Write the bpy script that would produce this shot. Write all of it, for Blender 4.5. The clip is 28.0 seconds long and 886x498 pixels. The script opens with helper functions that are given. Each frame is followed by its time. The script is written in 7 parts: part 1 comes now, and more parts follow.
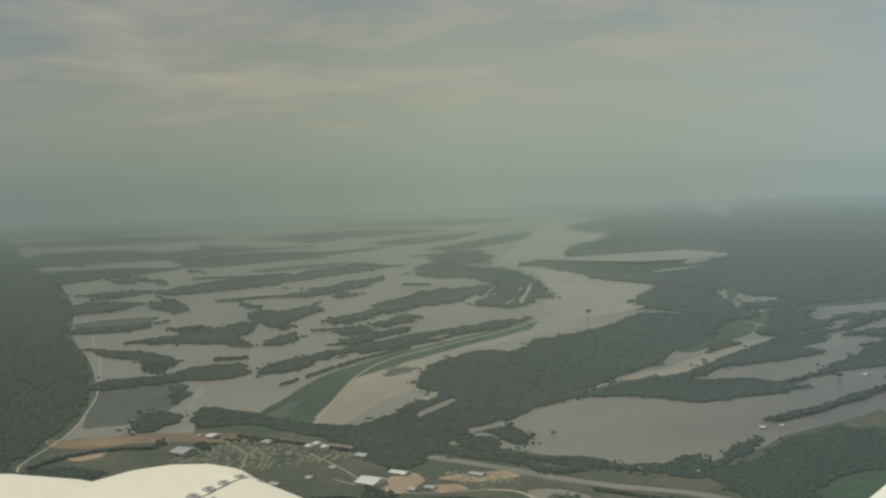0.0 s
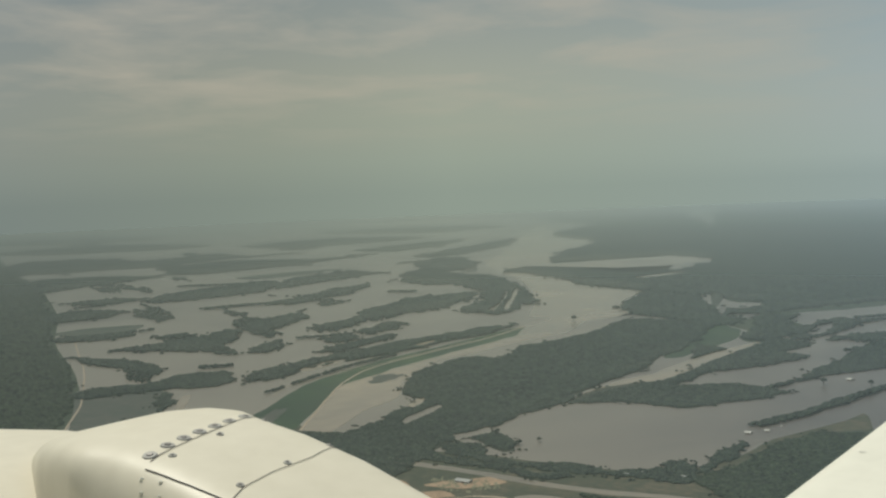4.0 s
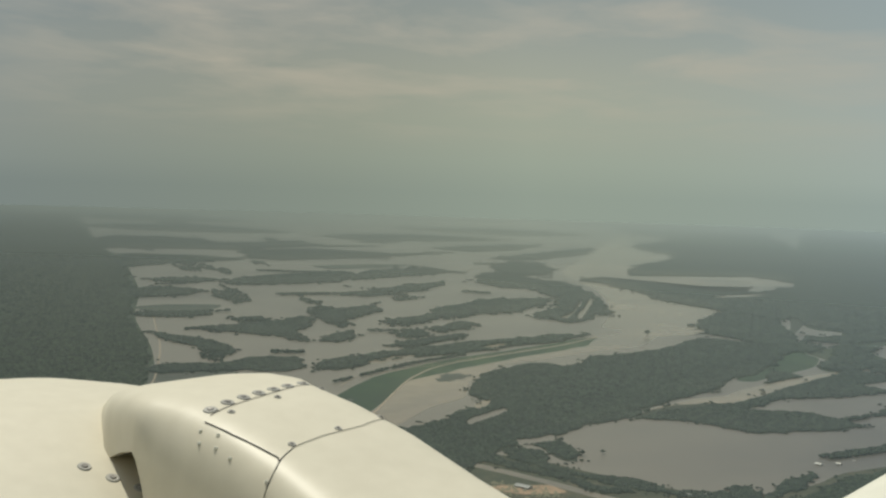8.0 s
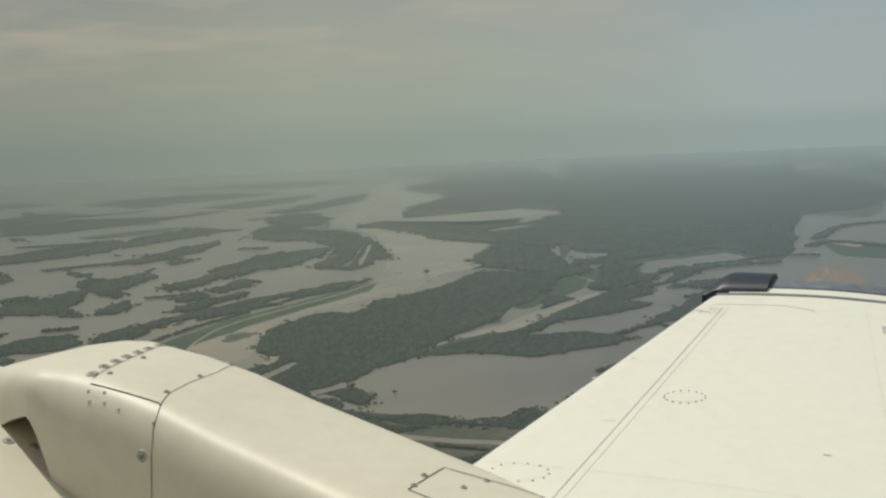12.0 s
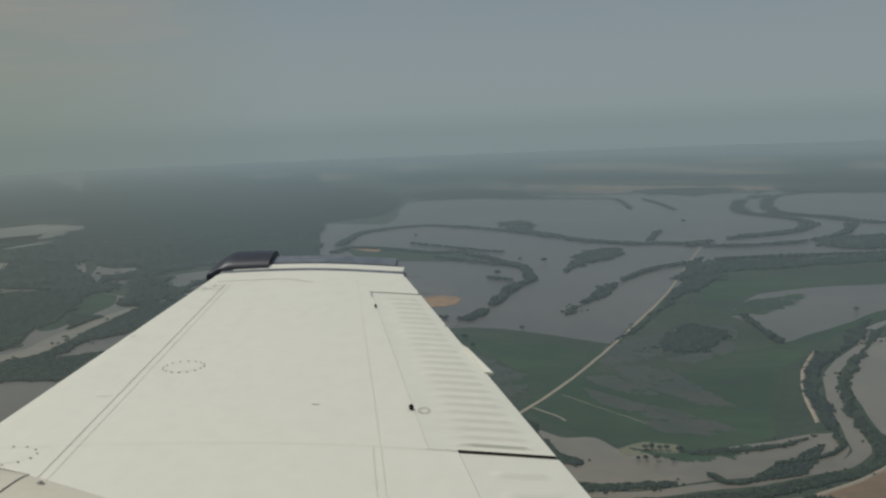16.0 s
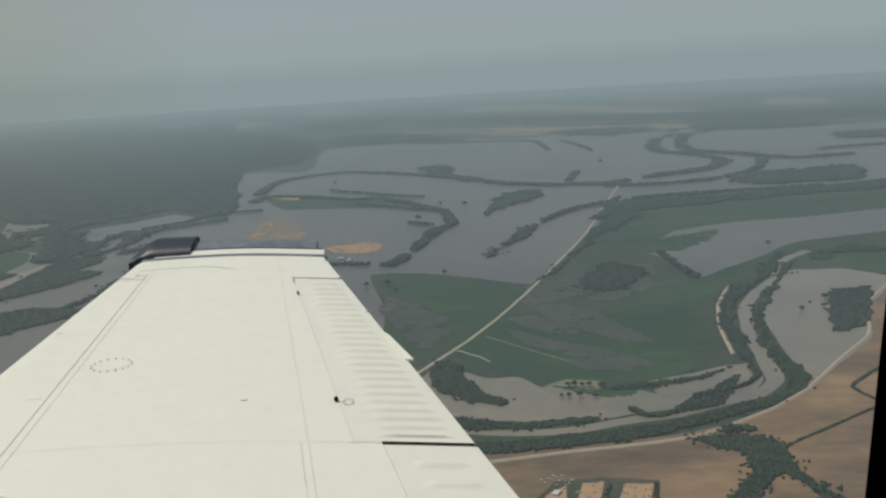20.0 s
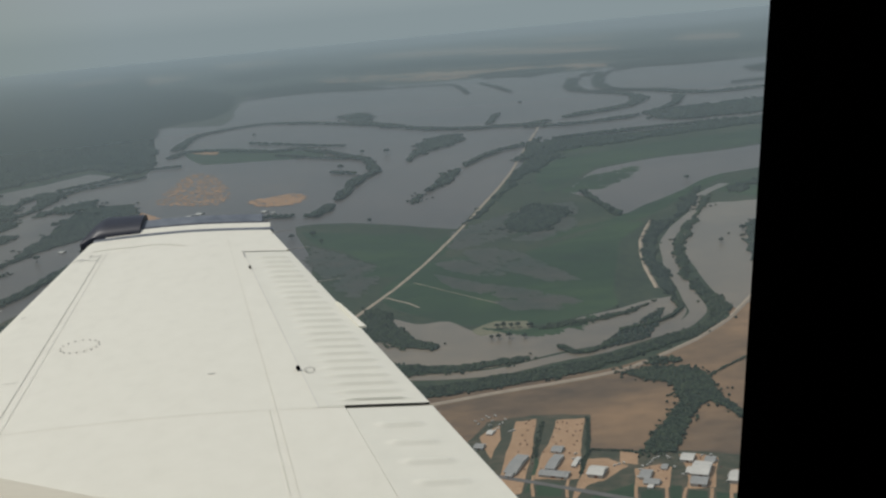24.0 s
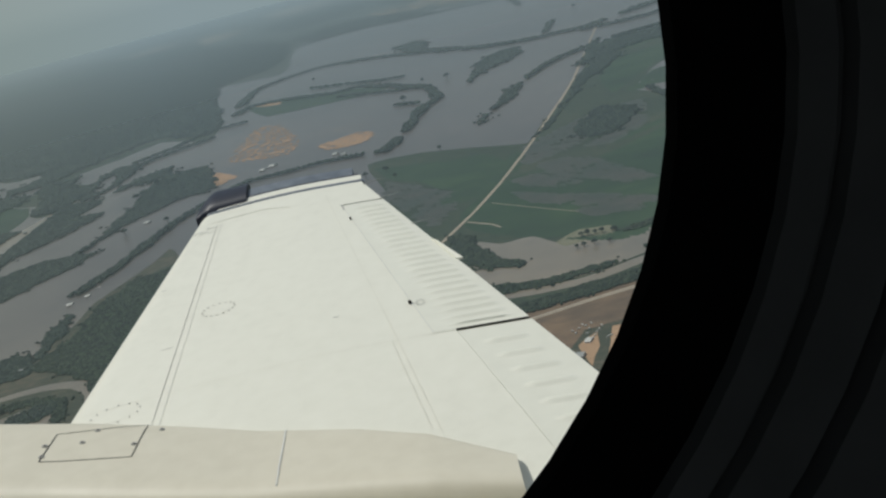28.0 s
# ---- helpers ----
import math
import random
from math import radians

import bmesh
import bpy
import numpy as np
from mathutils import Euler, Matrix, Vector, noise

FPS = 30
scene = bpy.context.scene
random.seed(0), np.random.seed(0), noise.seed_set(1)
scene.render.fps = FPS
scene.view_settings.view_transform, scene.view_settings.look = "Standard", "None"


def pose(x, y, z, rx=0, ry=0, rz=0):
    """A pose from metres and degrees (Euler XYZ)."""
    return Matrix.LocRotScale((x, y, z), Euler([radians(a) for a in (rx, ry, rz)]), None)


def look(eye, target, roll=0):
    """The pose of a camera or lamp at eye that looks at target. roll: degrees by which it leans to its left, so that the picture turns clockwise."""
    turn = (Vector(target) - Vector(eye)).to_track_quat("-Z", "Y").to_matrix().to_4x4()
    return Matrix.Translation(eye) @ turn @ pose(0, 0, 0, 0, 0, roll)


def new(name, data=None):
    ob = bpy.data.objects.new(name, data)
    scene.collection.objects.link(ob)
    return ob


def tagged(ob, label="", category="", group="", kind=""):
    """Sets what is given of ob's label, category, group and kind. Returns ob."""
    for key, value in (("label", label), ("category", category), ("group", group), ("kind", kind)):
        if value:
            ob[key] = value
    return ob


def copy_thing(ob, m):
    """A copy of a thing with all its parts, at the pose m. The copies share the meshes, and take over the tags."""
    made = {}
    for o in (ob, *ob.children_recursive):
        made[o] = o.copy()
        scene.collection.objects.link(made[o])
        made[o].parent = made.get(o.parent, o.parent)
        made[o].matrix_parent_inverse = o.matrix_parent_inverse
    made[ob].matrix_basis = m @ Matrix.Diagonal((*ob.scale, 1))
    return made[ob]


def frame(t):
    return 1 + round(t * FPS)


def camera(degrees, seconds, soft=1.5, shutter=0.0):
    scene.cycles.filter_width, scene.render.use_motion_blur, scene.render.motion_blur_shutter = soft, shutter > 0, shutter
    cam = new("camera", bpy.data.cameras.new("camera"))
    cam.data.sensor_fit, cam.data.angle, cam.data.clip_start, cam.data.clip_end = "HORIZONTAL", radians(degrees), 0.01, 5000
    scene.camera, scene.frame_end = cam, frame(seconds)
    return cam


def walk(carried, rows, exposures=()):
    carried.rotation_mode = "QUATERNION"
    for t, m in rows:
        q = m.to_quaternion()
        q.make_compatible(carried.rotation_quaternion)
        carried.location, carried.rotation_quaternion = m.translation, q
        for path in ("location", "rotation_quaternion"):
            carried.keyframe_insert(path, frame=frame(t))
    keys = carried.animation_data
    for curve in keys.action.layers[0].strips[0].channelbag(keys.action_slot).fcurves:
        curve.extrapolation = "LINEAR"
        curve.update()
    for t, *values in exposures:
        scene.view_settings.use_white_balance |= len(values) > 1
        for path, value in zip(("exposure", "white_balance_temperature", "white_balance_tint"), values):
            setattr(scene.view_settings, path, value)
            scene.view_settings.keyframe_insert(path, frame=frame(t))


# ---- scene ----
cam = camera(2 * math.degrees(math.atan(784 / 1890)), 28.0, soft=2.4)
EYE = 120.0


def view(x, y, z, yaw, pitch, roll):
    """The pose of the camera in the cabin: place from the cabin's origin, heading, pitch and roll."""
    return pose(x, y, EYE + z, 90 + pitch, 0, yaw - 90) @ pose(0, 0, 0, 0, 0, roll)


PATH = [
    (0.0, 0.629, 0.468, -0.078, 37.44, -3.42, -2.20),
    (0.5, 0.644, 0.438, -0.061, 37.70, -4.51, -3.09),
    (1.0, 0.669, 0.414, -0.045, 38.69, -6.21, -4.48),
    (1.5, 0.631, 0.454, -0.175, 39.38, -3.87, -3.09),
    (2.0, 0.540, 0.478, -0.194, 36.16, -2.81, -1.82),
    (2.5, 0.559, 0.466, -0.178, 35.78, -3.51, -3.99),
    (4.5, 0.579, 0.471, -0.210, 36.81, -2.99, -2.03),
    (5.0, 0.602, 0.417, -0.208, 36.96, -3.17, -3.56),
    (5.5, 0.606, 0.409, -0.232, 36.89, -3.25, -2.35),
    (6.0, 0.571, 0.446, -0.255, 36.63, -2.29, -0.53),
    (6.5, 0.550, 0.466, -0.240, 37.58, -2.26, -0.74),
    (7.0, 0.565, 0.457, -0.224, 39.01, -2.99, -0.18),
    (7.5, 0.564, 0.434, -0.223, 40.05, -3.25, 1.57),
    (8.0, 0.530, 0.396, -0.231, 40.80, -3.00, 1.80),
    (8.5, 0.570, 0.505, -0.242, 40.80, -2.08, 2.72),
    (9.0, 0.564, 0.499, -0.222, 39.31, -2.81, 1.50),
    (9.5, 0.562, 0.433, -0.206, 36.83, -3.99, -0.76),
    (10.0, 0.580, 0.415, -0.220, 35.54, -4.29, -0.80),
    (10.5, 0.566, 0.413, -0.209, 34.19, -4.04, -1.41),
    (11.0, 0.585, 0.459, -0.230, 32.94, -3.76, -1.65),
    (11.5, 0.070, 0.185, -0.136, 31.34, -5.40, -2.16),
    (13.5, 0.002, 0.092, -0.292, 18.49, -3.39, -4.29),
    (14.0, 0.078, 0.090, -0.315, 15.20, -4.69, -4.17),
    (14.5, 0.067, 0.081, -0.322, 11.38, -4.78, -2.44),
    (15.0, 0.038, 0.079, -0.297, 7.45, -5.92, -1.66),
    (15.5, 0.025, 0.0600, -0.271, 5.06, -5.94, -1.94),
    (16.0, 0.029, 0.0400, -0.261, 3.96, -6.27, -2.24),
    (16.5, 0.019, 0.0300, -0.261, 2.93, -7.47, -2.20),
    (17.0, 0.005, 0.0240, -0.251, 0.69, -7.89, -2.18),
    (17.5, -0.040, 0.0115, -0.224, 0.49, -7.95, -2.24),
    (18.0, -0.068, 0.0170, -0.194, 0.23, -8.08, -2.39),
    (18.5, -0.036, 0.0190, -0.188, 0.08, -9.03, -2.58),
    (19.0, -0.064, 0.0100, -0.163, -0.01, -9.43, -2.78),
    (19.5, -0.066, 0.0100, -0.148, -0.54, -9.44, -2.90),
    (20.0, -0.057, 0.0220, -0.130, -0.16, -9.41, -3.43),
    (20.5, -0.074, 0.0220, -0.115, -0.95, -9.96, -3.39),
    (21.0, -0.098, 0.0240, -0.084, -1.50, -9.72, -3.33),
    (21.5, -0.107, 0.0240, -0.056, -0.60, -10.17, -4.10),
    (23.5, -0.242, 0.085, 0.007, -2.70, -11.16, -4.38),
    (24.0, -0.241, 0.075, -0.024, -4.01, -12.56, -5.33),
    (24.5, -0.171, 0.098, -0.047, -5.61, -10.46, -7.88),
    (25.0, -0.187, 0.112, -0.043, -5.63, -11.19, -8.76),
    (25.5, -0.240, 0.115, 0.013, -4.03, -10.86, -8.97),
    (26.0, -0.253, 0.115, 0.029, -4.43, -12.92, -8.98),
    (26.5, -0.326, 0.100, 0.071, -4.56, -13.21, -9.08),
    (27.0, -0.298, 0.113, 0.063, -3.91, -13.49, -9.11),
    (27.5, -0.315, 0.116, 0.079, -3.02, -13.75, -10.12),
    (28.0, -0.562, 0.103, 0.094, 1.04, -15.96, -14.70),
]
walk(cam, [(r[0], view(*r[1:])) for r in PATH], exposures=[
    (0.0, 0.05, 6500, 6), (0.5, 0.25, 6650, 5), (1.0, 0.5, 6700, 5), (1.4, 0.4, 6750, 6), (2.0, 0.2, 6600, 6), (5.0, 0.1, 6500, 6), (6.5, 0.1, 6550, 6), (7.0, 0.2, 6600, 6), (9.0, 0.1, 6600, 6), (9.7, 0.10, 6500, 8), (11.5, 0.12, 6600, 7),
    (14.0, -0.37, 6350, 10), (15.0, -0.42, 6300, 10), (17.0, -0.30, 6150, 10), (18.0, -0.2, 6150, 10), (19.3, -0.12, 6150, 10), (20.0, -0.06, 6250, 10), (21.0, -0.27, 6600, 15), (23.5, -0.2, 6250, 13), (25.0, -0.15, 6150, 13), (27.0, 0.0, 6050, 12), (28.0, -0.12, 6050, 9),
])

from mathutils.bvhtree import BVHTree

# ---- world and sun ----
SUN_AZ, SUN_EL = radians(74), radians(62)
SUN_DIR = Vector((math.cos(SUN_EL) * math.cos(SUN_AZ), math.cos(SUN_EL) * math.sin(SUN_AZ), math.sin(SUN_EL)))
world = bpy.data.worlds.new("hazy_sky")
scene.world = world
world.use_nodes = True
wt = world.node_tree
wt.nodes.clear()


def wnode(kind, **values):
    n = wt.nodes.new(kind)
    for k, v in values.items():
        n.inputs[k].default_value = v
    return n


def wmath(op, a, b=None):
    n = wt.nodes.new("ShaderNodeMath")
    n.operation = op
    for i, s in enumerate((a, b)):
        if s is None:
            continue
        if isinstance(s, (int, float)):
            n.inputs[i].default_value = s
        else:
            wt.links.new(s, n.inputs[i])
    return n.outputs[0]


def wramp(fac, stops):
    n = wt.nodes.new("ShaderNodeValToRGB")
    e = n.color_ramp.elements
    while len(e) < len(stops):
        e.new(0.5)
    for el, (p, c) in zip(e, stops):
        el.position, el.color = p, (*c, 1)
    wt.links.new(fac, n.inputs[0])
    return n.outputs[0]


def wmix(fac, a, b):
    n = wt.nodes.new("ShaderNodeMix")
    n.data_type = "RGBA"
    for s, i in ((fac, 0), (a, 6), (b, 7)):
        if isinstance(s, (int, float)):
            n.inputs[i].default_value = s
        elif isinstance(s, tuple):
            n.inputs[i].default_value = (*s, 1)
        else:
            wt.links.new(s, n.inputs[i])
    return n.outputs[2]


coord = wt.nodes.new("ShaderNodeTexCoord")
sep = wt.nodes.new("ShaderNodeSeparateXYZ")
wt.links.new(coord.outputs["Generated"], sep.inputs[0])
height = wmath("MAXIMUM", sep.outputs[2], 0.0)
# warm side towards the sun, cool side away from it
side = wt.nodes.new("ShaderNodeVectorMath")
side.operation = "DOT_PRODUCT"
wt.links.new(coord.outputs["Generated"], side.inputs[0])
side.inputs[1].default_value = (math.cos(radians(41)), math.sin(radians(41)), 0)
warmth = wmath("MULTIPLY", wmath("SUBTRACT", side.outputs["Value"], 0.87), 8.0)
warmth = wmath("MINIMUM", wmath("MAXIMUM", warmth, 0.0), 1.0)
warm = wramp(height, [(0.0, (0.272, 0.320, 0.276)), (0.03, (0.292, 0.338, 0.286)), (0.07, (0.300, 0.328, 0.274)), (0.11, (0.290, 0.304, 0.258)), (0.15, (0.245, 0.262, 0.238)), (0.19, (0.205, 0.228, 0.218)), (0.35, (0.26, 0.29, 0.30)), (1.0, (0.38, 0.42, 0.46))])
cool = wramp(height, [(0, (0.298, 0.362, 0.362)), (0.02, (0.340, 0.404, 0.400)), (0.05, (0.333, 0.391, 0.400)), (0.09, (0.305, 0.363, 0.384)), (0.15, (0.260, 0.318, 0.345)), (0.35, (0.240, 0.280, 0.310)), (1, (0.380, 0.420, 0.460))])
haze_sky = wmix(warmth, cool, warm)
# sky colour darkened ahead of the aircraft
ahead = wt.nodes.new("ShaderNodeVectorMath")
ahead.operation = "DOT_PRODUCT"
wt.links.new(coord.outputs["Generated"], ahead.inputs[0])
ahead.inputs[1].default_value = (math.cos(radians(75)), math.sin(radians(75)), 0)
thick = wramp(ahead.outputs["Value"], [(0.78, (1, 1, 1)), (0.99, (0.64, 0.64, 0.66))])
dim = wt.nodes.new("ShaderNodeMix")
dim.data_type, dim.blend_type = "RGBA", "MULTIPLY"
dim.inputs[0].default_value = 1.0
wt.links.new(haze_sky, dim.inputs[6])
wt.links.new(thick, dim.inputs[7])
haze_sky = dim.outputs[2]
# thin cloud deck, drawn out towards the horizon
stretch = wt.nodes.new("ShaderNodeVectorMath")
stretch.operation = "DIVIDE"
flat = wt.nodes.new("ShaderNodeCombineXYZ")
low = wmath("ADD", height, 0.10)
for i in (0, 1):
    wt.links.new(low, flat.inputs[i])
flat.inputs[2].default_value = 1.0
wt.links.new(coord.outputs["Generated"], stretch.inputs[0])
wt.links.new(flat.outputs[0], stretch.inputs[1])
cloud = wnode("ShaderNodeTexNoise", Scale=1.5, Detail=6.0, Roughness=0.55, Distortion=0.3)
wt.links.new(stretch.outputs[0], cloud.inputs["Vector"])
puffs = wramp(cloud.outputs["Fac"], [(0.42, (0, 0, 0)), (0.70, (1, 1, 1))])
lift = wramp(height, [(0.04, (0, 0, 0)), (0.13, (1, 1, 1))])
cover = wmath("MULTIPLY", wmath("MULTIPLY", puffs, lift), wmath("ADD", wmath("MULTIPLY", warmth, 0.62), 0.12))
clouded = wmix(cover, haze_sky, (0.43, 0.375, 0.305))
sky = wt.nodes.new("ShaderNodeTexSky")
sky.sky_type, sky.sun_disc = "NISHITA", False
sky.sun_elevation, sky.sun_rotation = SUN_EL, math.pi / 2 - SUN_AZ
sky.dust_density, sky.air_density = 4.0, 1.5
veil = wnode("ShaderNodeBackground", Strength=0.92)
wt.links.new(clouded, veil.inputs["Color"])
clear = wnode("ShaderNodeBackground", Strength=0.012)
wt.links.new(sky.outputs[0], clear.inputs["Color"])
both = wt.nodes.new("ShaderNodeAddShader")
wt.links.new(veil.outputs[0], both.inputs[0])
wt.links.new(clear.outputs[0], both.inputs[1])
out = wt.nodes.new("ShaderNodeOutputWorld")
wt.links.new(both.outputs[0], out.inputs["Surface"])

sun = new("sun", bpy.data.lights.new("sun", "SUN"))
sun.data.energy, sun.data.angle, sun.data.color = 2.75, radians(1.0), (1.0, 0.95, 0.84)
sun.matrix_world = look(SUN_DIR * 50, (0, 0, 0))


# ---- materials ----
def material(name, colours, scale=1.0, fine=12.0, rough=0.8, metal=0.0, bump=0.0, mix=0.5, spec=0.5, island=0.0, stretch=(1, 1, 1)):
    """A painted or natural surface: two colours, mottled by a broad and a fine noise, with fine relief."""
    m = bpy.data.materials.new(name)
    m.use_nodes = True
    nt = m.node_tree
    b = nt.nodes["Principled BSDF"]
    tc = nt.nodes.new("ShaderNodeTexCoord")
    mp = nt.nodes.new("ShaderNodeMapping")
    mp.inputs["Scale"].default_value = stretch
    nt.links.new(tc.outputs["Object"], mp.inputs["Vector"])
    big, small = nt.nodes.new("ShaderNodeTexNoise"), nt.nodes.new("ShaderNodeTexNoise")
    for n, s, d in ((big, scale, 5.0), (small, scale * fine, 4.0)):
        n.inputs["Scale"].default_value, n.inputs["Detail"].default_value = s, d
        nt.links.new(mp.outputs[0], n.inputs["Vector"])
    add = nt.nodes.new("ShaderNodeMix")
    add.data_type = "FLOAT"
    add.inputs[0].default_value = mix
    nt.links.new(big.outputs["Fac"], add.inputs[2])
    nt.links.new(small.outputs["Fac"], add.inputs[3])
    ramp = nt.nodes.new("ShaderNodeValToRGB")
    e = ramp.color_ramp.elements
    while len(e) < len(colours):
        e.new(0.5)
    for i, c in enumerate(colours):
        e[i].position, e[i].color = 0.34 + 0.32 * i / max(1, len(colours) - 1), (*c, 1)
    last = add.outputs[0]
    if island:
        geo = nt.nodes.new("ShaderNodeNewGeometry")
        jit = nt.nodes.new("ShaderNodeMix")
        jit.data_type = "FLOAT"
        jit.inputs[0].default_value = island
        nt.links.new(last, jit.inputs[2])
        nt.links.new(geo.outputs["Random Per Island"], jit.inputs[3])
        last = jit.outputs[0]
    nt.links.new(last, ramp.inputs[0])
    nt.links.new(ramp.outputs[0], b.inputs["Base Color"])
    b.inputs["Roughness"].default_value, b.inputs["Metallic"].default_value = rough, metal
    b.inputs["Specular IOR Level"].default_value = spec
    if bump:
        bp = nt.nodes.new("ShaderNodeBump")
        bp.inputs["Strength"].default_value = bump
        nt.links.new(small.outputs["Fac"], bp.inputs["Height"])
        nt.links.new(bp.outputs[0], b.inputs["Normal"])
    return m


M = {
    "water": material("flood_water", [(0.076, 0.066, 0.059), (0.128, 0.107, 0.089)], 0.004, 14, 0.3, spec=0.28, mix=0.35),
    "brown_water": material("silty_water", [(0.175, 0.150, 0.114), (0.245, 0.200, 0.142), (0.320, 0.255, 0.172)], 0.007, 12, 0.25, mix=0.3),
    "river_water": material("river_water", [(0.128, 0.110, 0.084), (0.176, 0.147, 0.106), (0.228, 0.184, 0.128)], 0.01, 12, 0.28, mix=0.3),
    "shallow": material("shallow_field_flood", [(0.030, 0.046, 0.031), (0.052, 0.057, 0.043), (0.080, 0.074, 0.058)], 0.03, 6, 0.5, spec=0.2, stretch=(1, 0.5, 1)),
    "ground": material("bottom_land", [(0.035, 0.048, 0.030), (0.060, 0.068, 0.040)], 0.01, 20, 0.95),
    "floor": material("shaded_wood_floor", [(0.020, 0.028, 0.018), (0.030, 0.036, 0.022)], 0.05, 12, 0.95),
    "land": material("wet_land", [(0.016, 0.030, 0.018), (0.028, 0.045, 0.024), (0.055, 0.064, 0.036)], 0.02, 12, 0.95),
    "near": material("near_farm_land", [(0.025, 0.037, 0.022), (0.047, 0.052, 0.031), (0.104, 0.086, 0.055)], 0.04, 9, 0.95, stretch=(1, 0.6, 1)),
    "soil": material("bare_soil", [(0.082, 0.060, 0.040), (0.155, 0.103, 0.061), (0.260, 0.163, 0.088)], 0.030, 7, 0.95, stretch=(1, 0.55, 1), mix=0.28),
    "tan": material("dry_mud", [(0.240, 0.165, 0.105), (0.360, 0.255, 0.165)], 0.08, 8, 0.95),
    "mud": material("orange_mud", [(0.320, 0.190, 0.100), (0.470, 0.290, 0.160)], 0.1, 8, 0.95),
    "lot": material("tan_gravel_yard", [(0.290, 0.180, 0.098), (0.400, 0.260, 0.150)], 0.25, 10, 0.95),
    "field": material("green_crop", [(0.010, 0.030, 0.015), (0.018, 0.045, 0.019), (0.037, 0.071, 0.027)], 0.016, 7, 0.95, stretch=(1, 0.5, 1), mix=0.35),
    # pasture tone; far land takes it too, lightened to stand in for haze
    "farfield": material("pasture_and_hazed_land", [(0.042, 0.056, 0.042), (0.062, 0.073, 0.052)], 0.02, 10, 0.95),
    # far crowns tinted bluer to put haze into their colour; near ones greener
    "leaf": material("hazed_tree_canopy", [(0.008, 0.018, 0.015), (0.018, 0.034, 0.026), (0.040, 0.058, 0.038)], 0.02, 30, 0.9, island=0.5),
    "leaf_near": material("near_tree_canopy", [(0.007, 0.017, 0.010), (0.018, 0.034, 0.019), (0.038, 0.056, 0.028)], 0.03, 30, 0.9, island=0.5),
    "bark": material("bark", [(0.06, 0.05, 0.04), (0.11, 0.09, 0.07)], 2.0, 6, 0.95),
    "gravel": material("gravel_road", [(0.300, 0.245, 0.180), (0.400, 0.330, 0.245)], 0.3, 8, 0.95),
    "levee": material("levee_grass", [(0.120, 0.125, 0.075), (0.200, 0.185, 0.120)], 0.1, 8, 0.95),
    "asphalt": material("asphalt", [(0.090, 0.088, 0.082), (0.140, 0.132, 0.120)], 0.3, 8, 0.9),
    "roof_pale": material("pale_metal_roof", [(0.44, 0.43, 0.38), (0.60, 0.575, 0.51)], 0.3, 8, 0.5),
    "roof_grey": material("grey_metal_roof", [(0.22, 0.225, 0.21), (0.32, 0.315, 0.29)], 0.3, 8, 0.55),
    "wall_pale": material("pale_wall", [(0.42, 0.40, 0.36), (0.52, 0.49, 0.43)], 0.5, 8, 0.85),
    "rust": material("stacked_goods", [(0.14, 0.07, 0.05), (0.25, 0.14, 0.09)], 0.6, 8, 0.85),
    "paint": material("white_aircraft_paint", [(0.675, 0.655, 0.555), (0.715, 0.695, 0.590), (0.735, 0.715, 0.610)], 0.7, 30, 0.42, bump=0.003, spec=0.35),
    "paint_rib": material("white_ribbed_sheet", [(0.66, 0.645, 0.548), (0.715, 0.70, 0.598)], 1.2, 14, 0.4, bump=0.003, spec=0.35),
    "cowl": material("cream_cowl_paint", [(0.608, 0.562, 0.445), (0.664, 0.618, 0.496)], 1.3, 16, 0.45, bump=0.003, spec=0.35),
    "navy": material("navy_tip_paint", [(0.012, 0.014, 0.024), (0.022, 0.026, 0.040)], 3, 8, 0.42, spec=0.35),
    "slate": material("weathered_blue_grey_paint", [(0.075, 0.090, 0.110), (0.17, 0.19, 0.21)], 5, 6, 0.4),
    "seam": material("dark_sealant", [(0.045, 0.042, 0.038), (0.09, 0.085, 0.075)], 9, 5, 0.8),
    "scuff": material("grime_line", [(0.52, 0.51, 0.46), (0.64, 0.63, 0.57)], 9, 5, 0.7),
    "worn": material("worn_paint", [(0.30, 0.29, 0.26), (0.42, 0.41, 0.37)], 12, 5, 0.6),
    "crease": material("paint_crease", [(0.62, 0.60, 0.515), (0.68, 0.66, 0.565)], 9, 5, 0.6),
    "steel": material("worn_steel", [(0.16, 0.15, 0.135), (0.30, 0.285, 0.26)], 30, 4, 0.45, metal=0.4),
    "black": material("black_plastic", [(0.0022, 0.0022, 0.0022), (0.004, 0.004, 0.004)], 6, 8, 0.9, spec=0.05),
    "trim": material("dark_grey_trim", [(0.050, 0.048, 0.045), (0.075, 0.072, 0.068)], 5, 9, 0.7, bump=0.05, spec=0.25),
}


# the flood water's colour is lightened sunward: silt and painted sky glare in one
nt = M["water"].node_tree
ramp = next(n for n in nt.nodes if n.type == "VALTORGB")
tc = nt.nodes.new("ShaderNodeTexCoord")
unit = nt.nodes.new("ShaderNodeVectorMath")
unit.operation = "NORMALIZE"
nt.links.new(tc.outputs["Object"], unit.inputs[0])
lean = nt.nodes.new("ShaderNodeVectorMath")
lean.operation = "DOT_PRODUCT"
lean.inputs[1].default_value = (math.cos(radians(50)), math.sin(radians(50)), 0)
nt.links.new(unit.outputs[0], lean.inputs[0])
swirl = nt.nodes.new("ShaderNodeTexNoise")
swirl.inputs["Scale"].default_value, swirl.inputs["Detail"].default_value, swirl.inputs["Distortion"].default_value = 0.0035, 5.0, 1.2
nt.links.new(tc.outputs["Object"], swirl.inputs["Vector"])
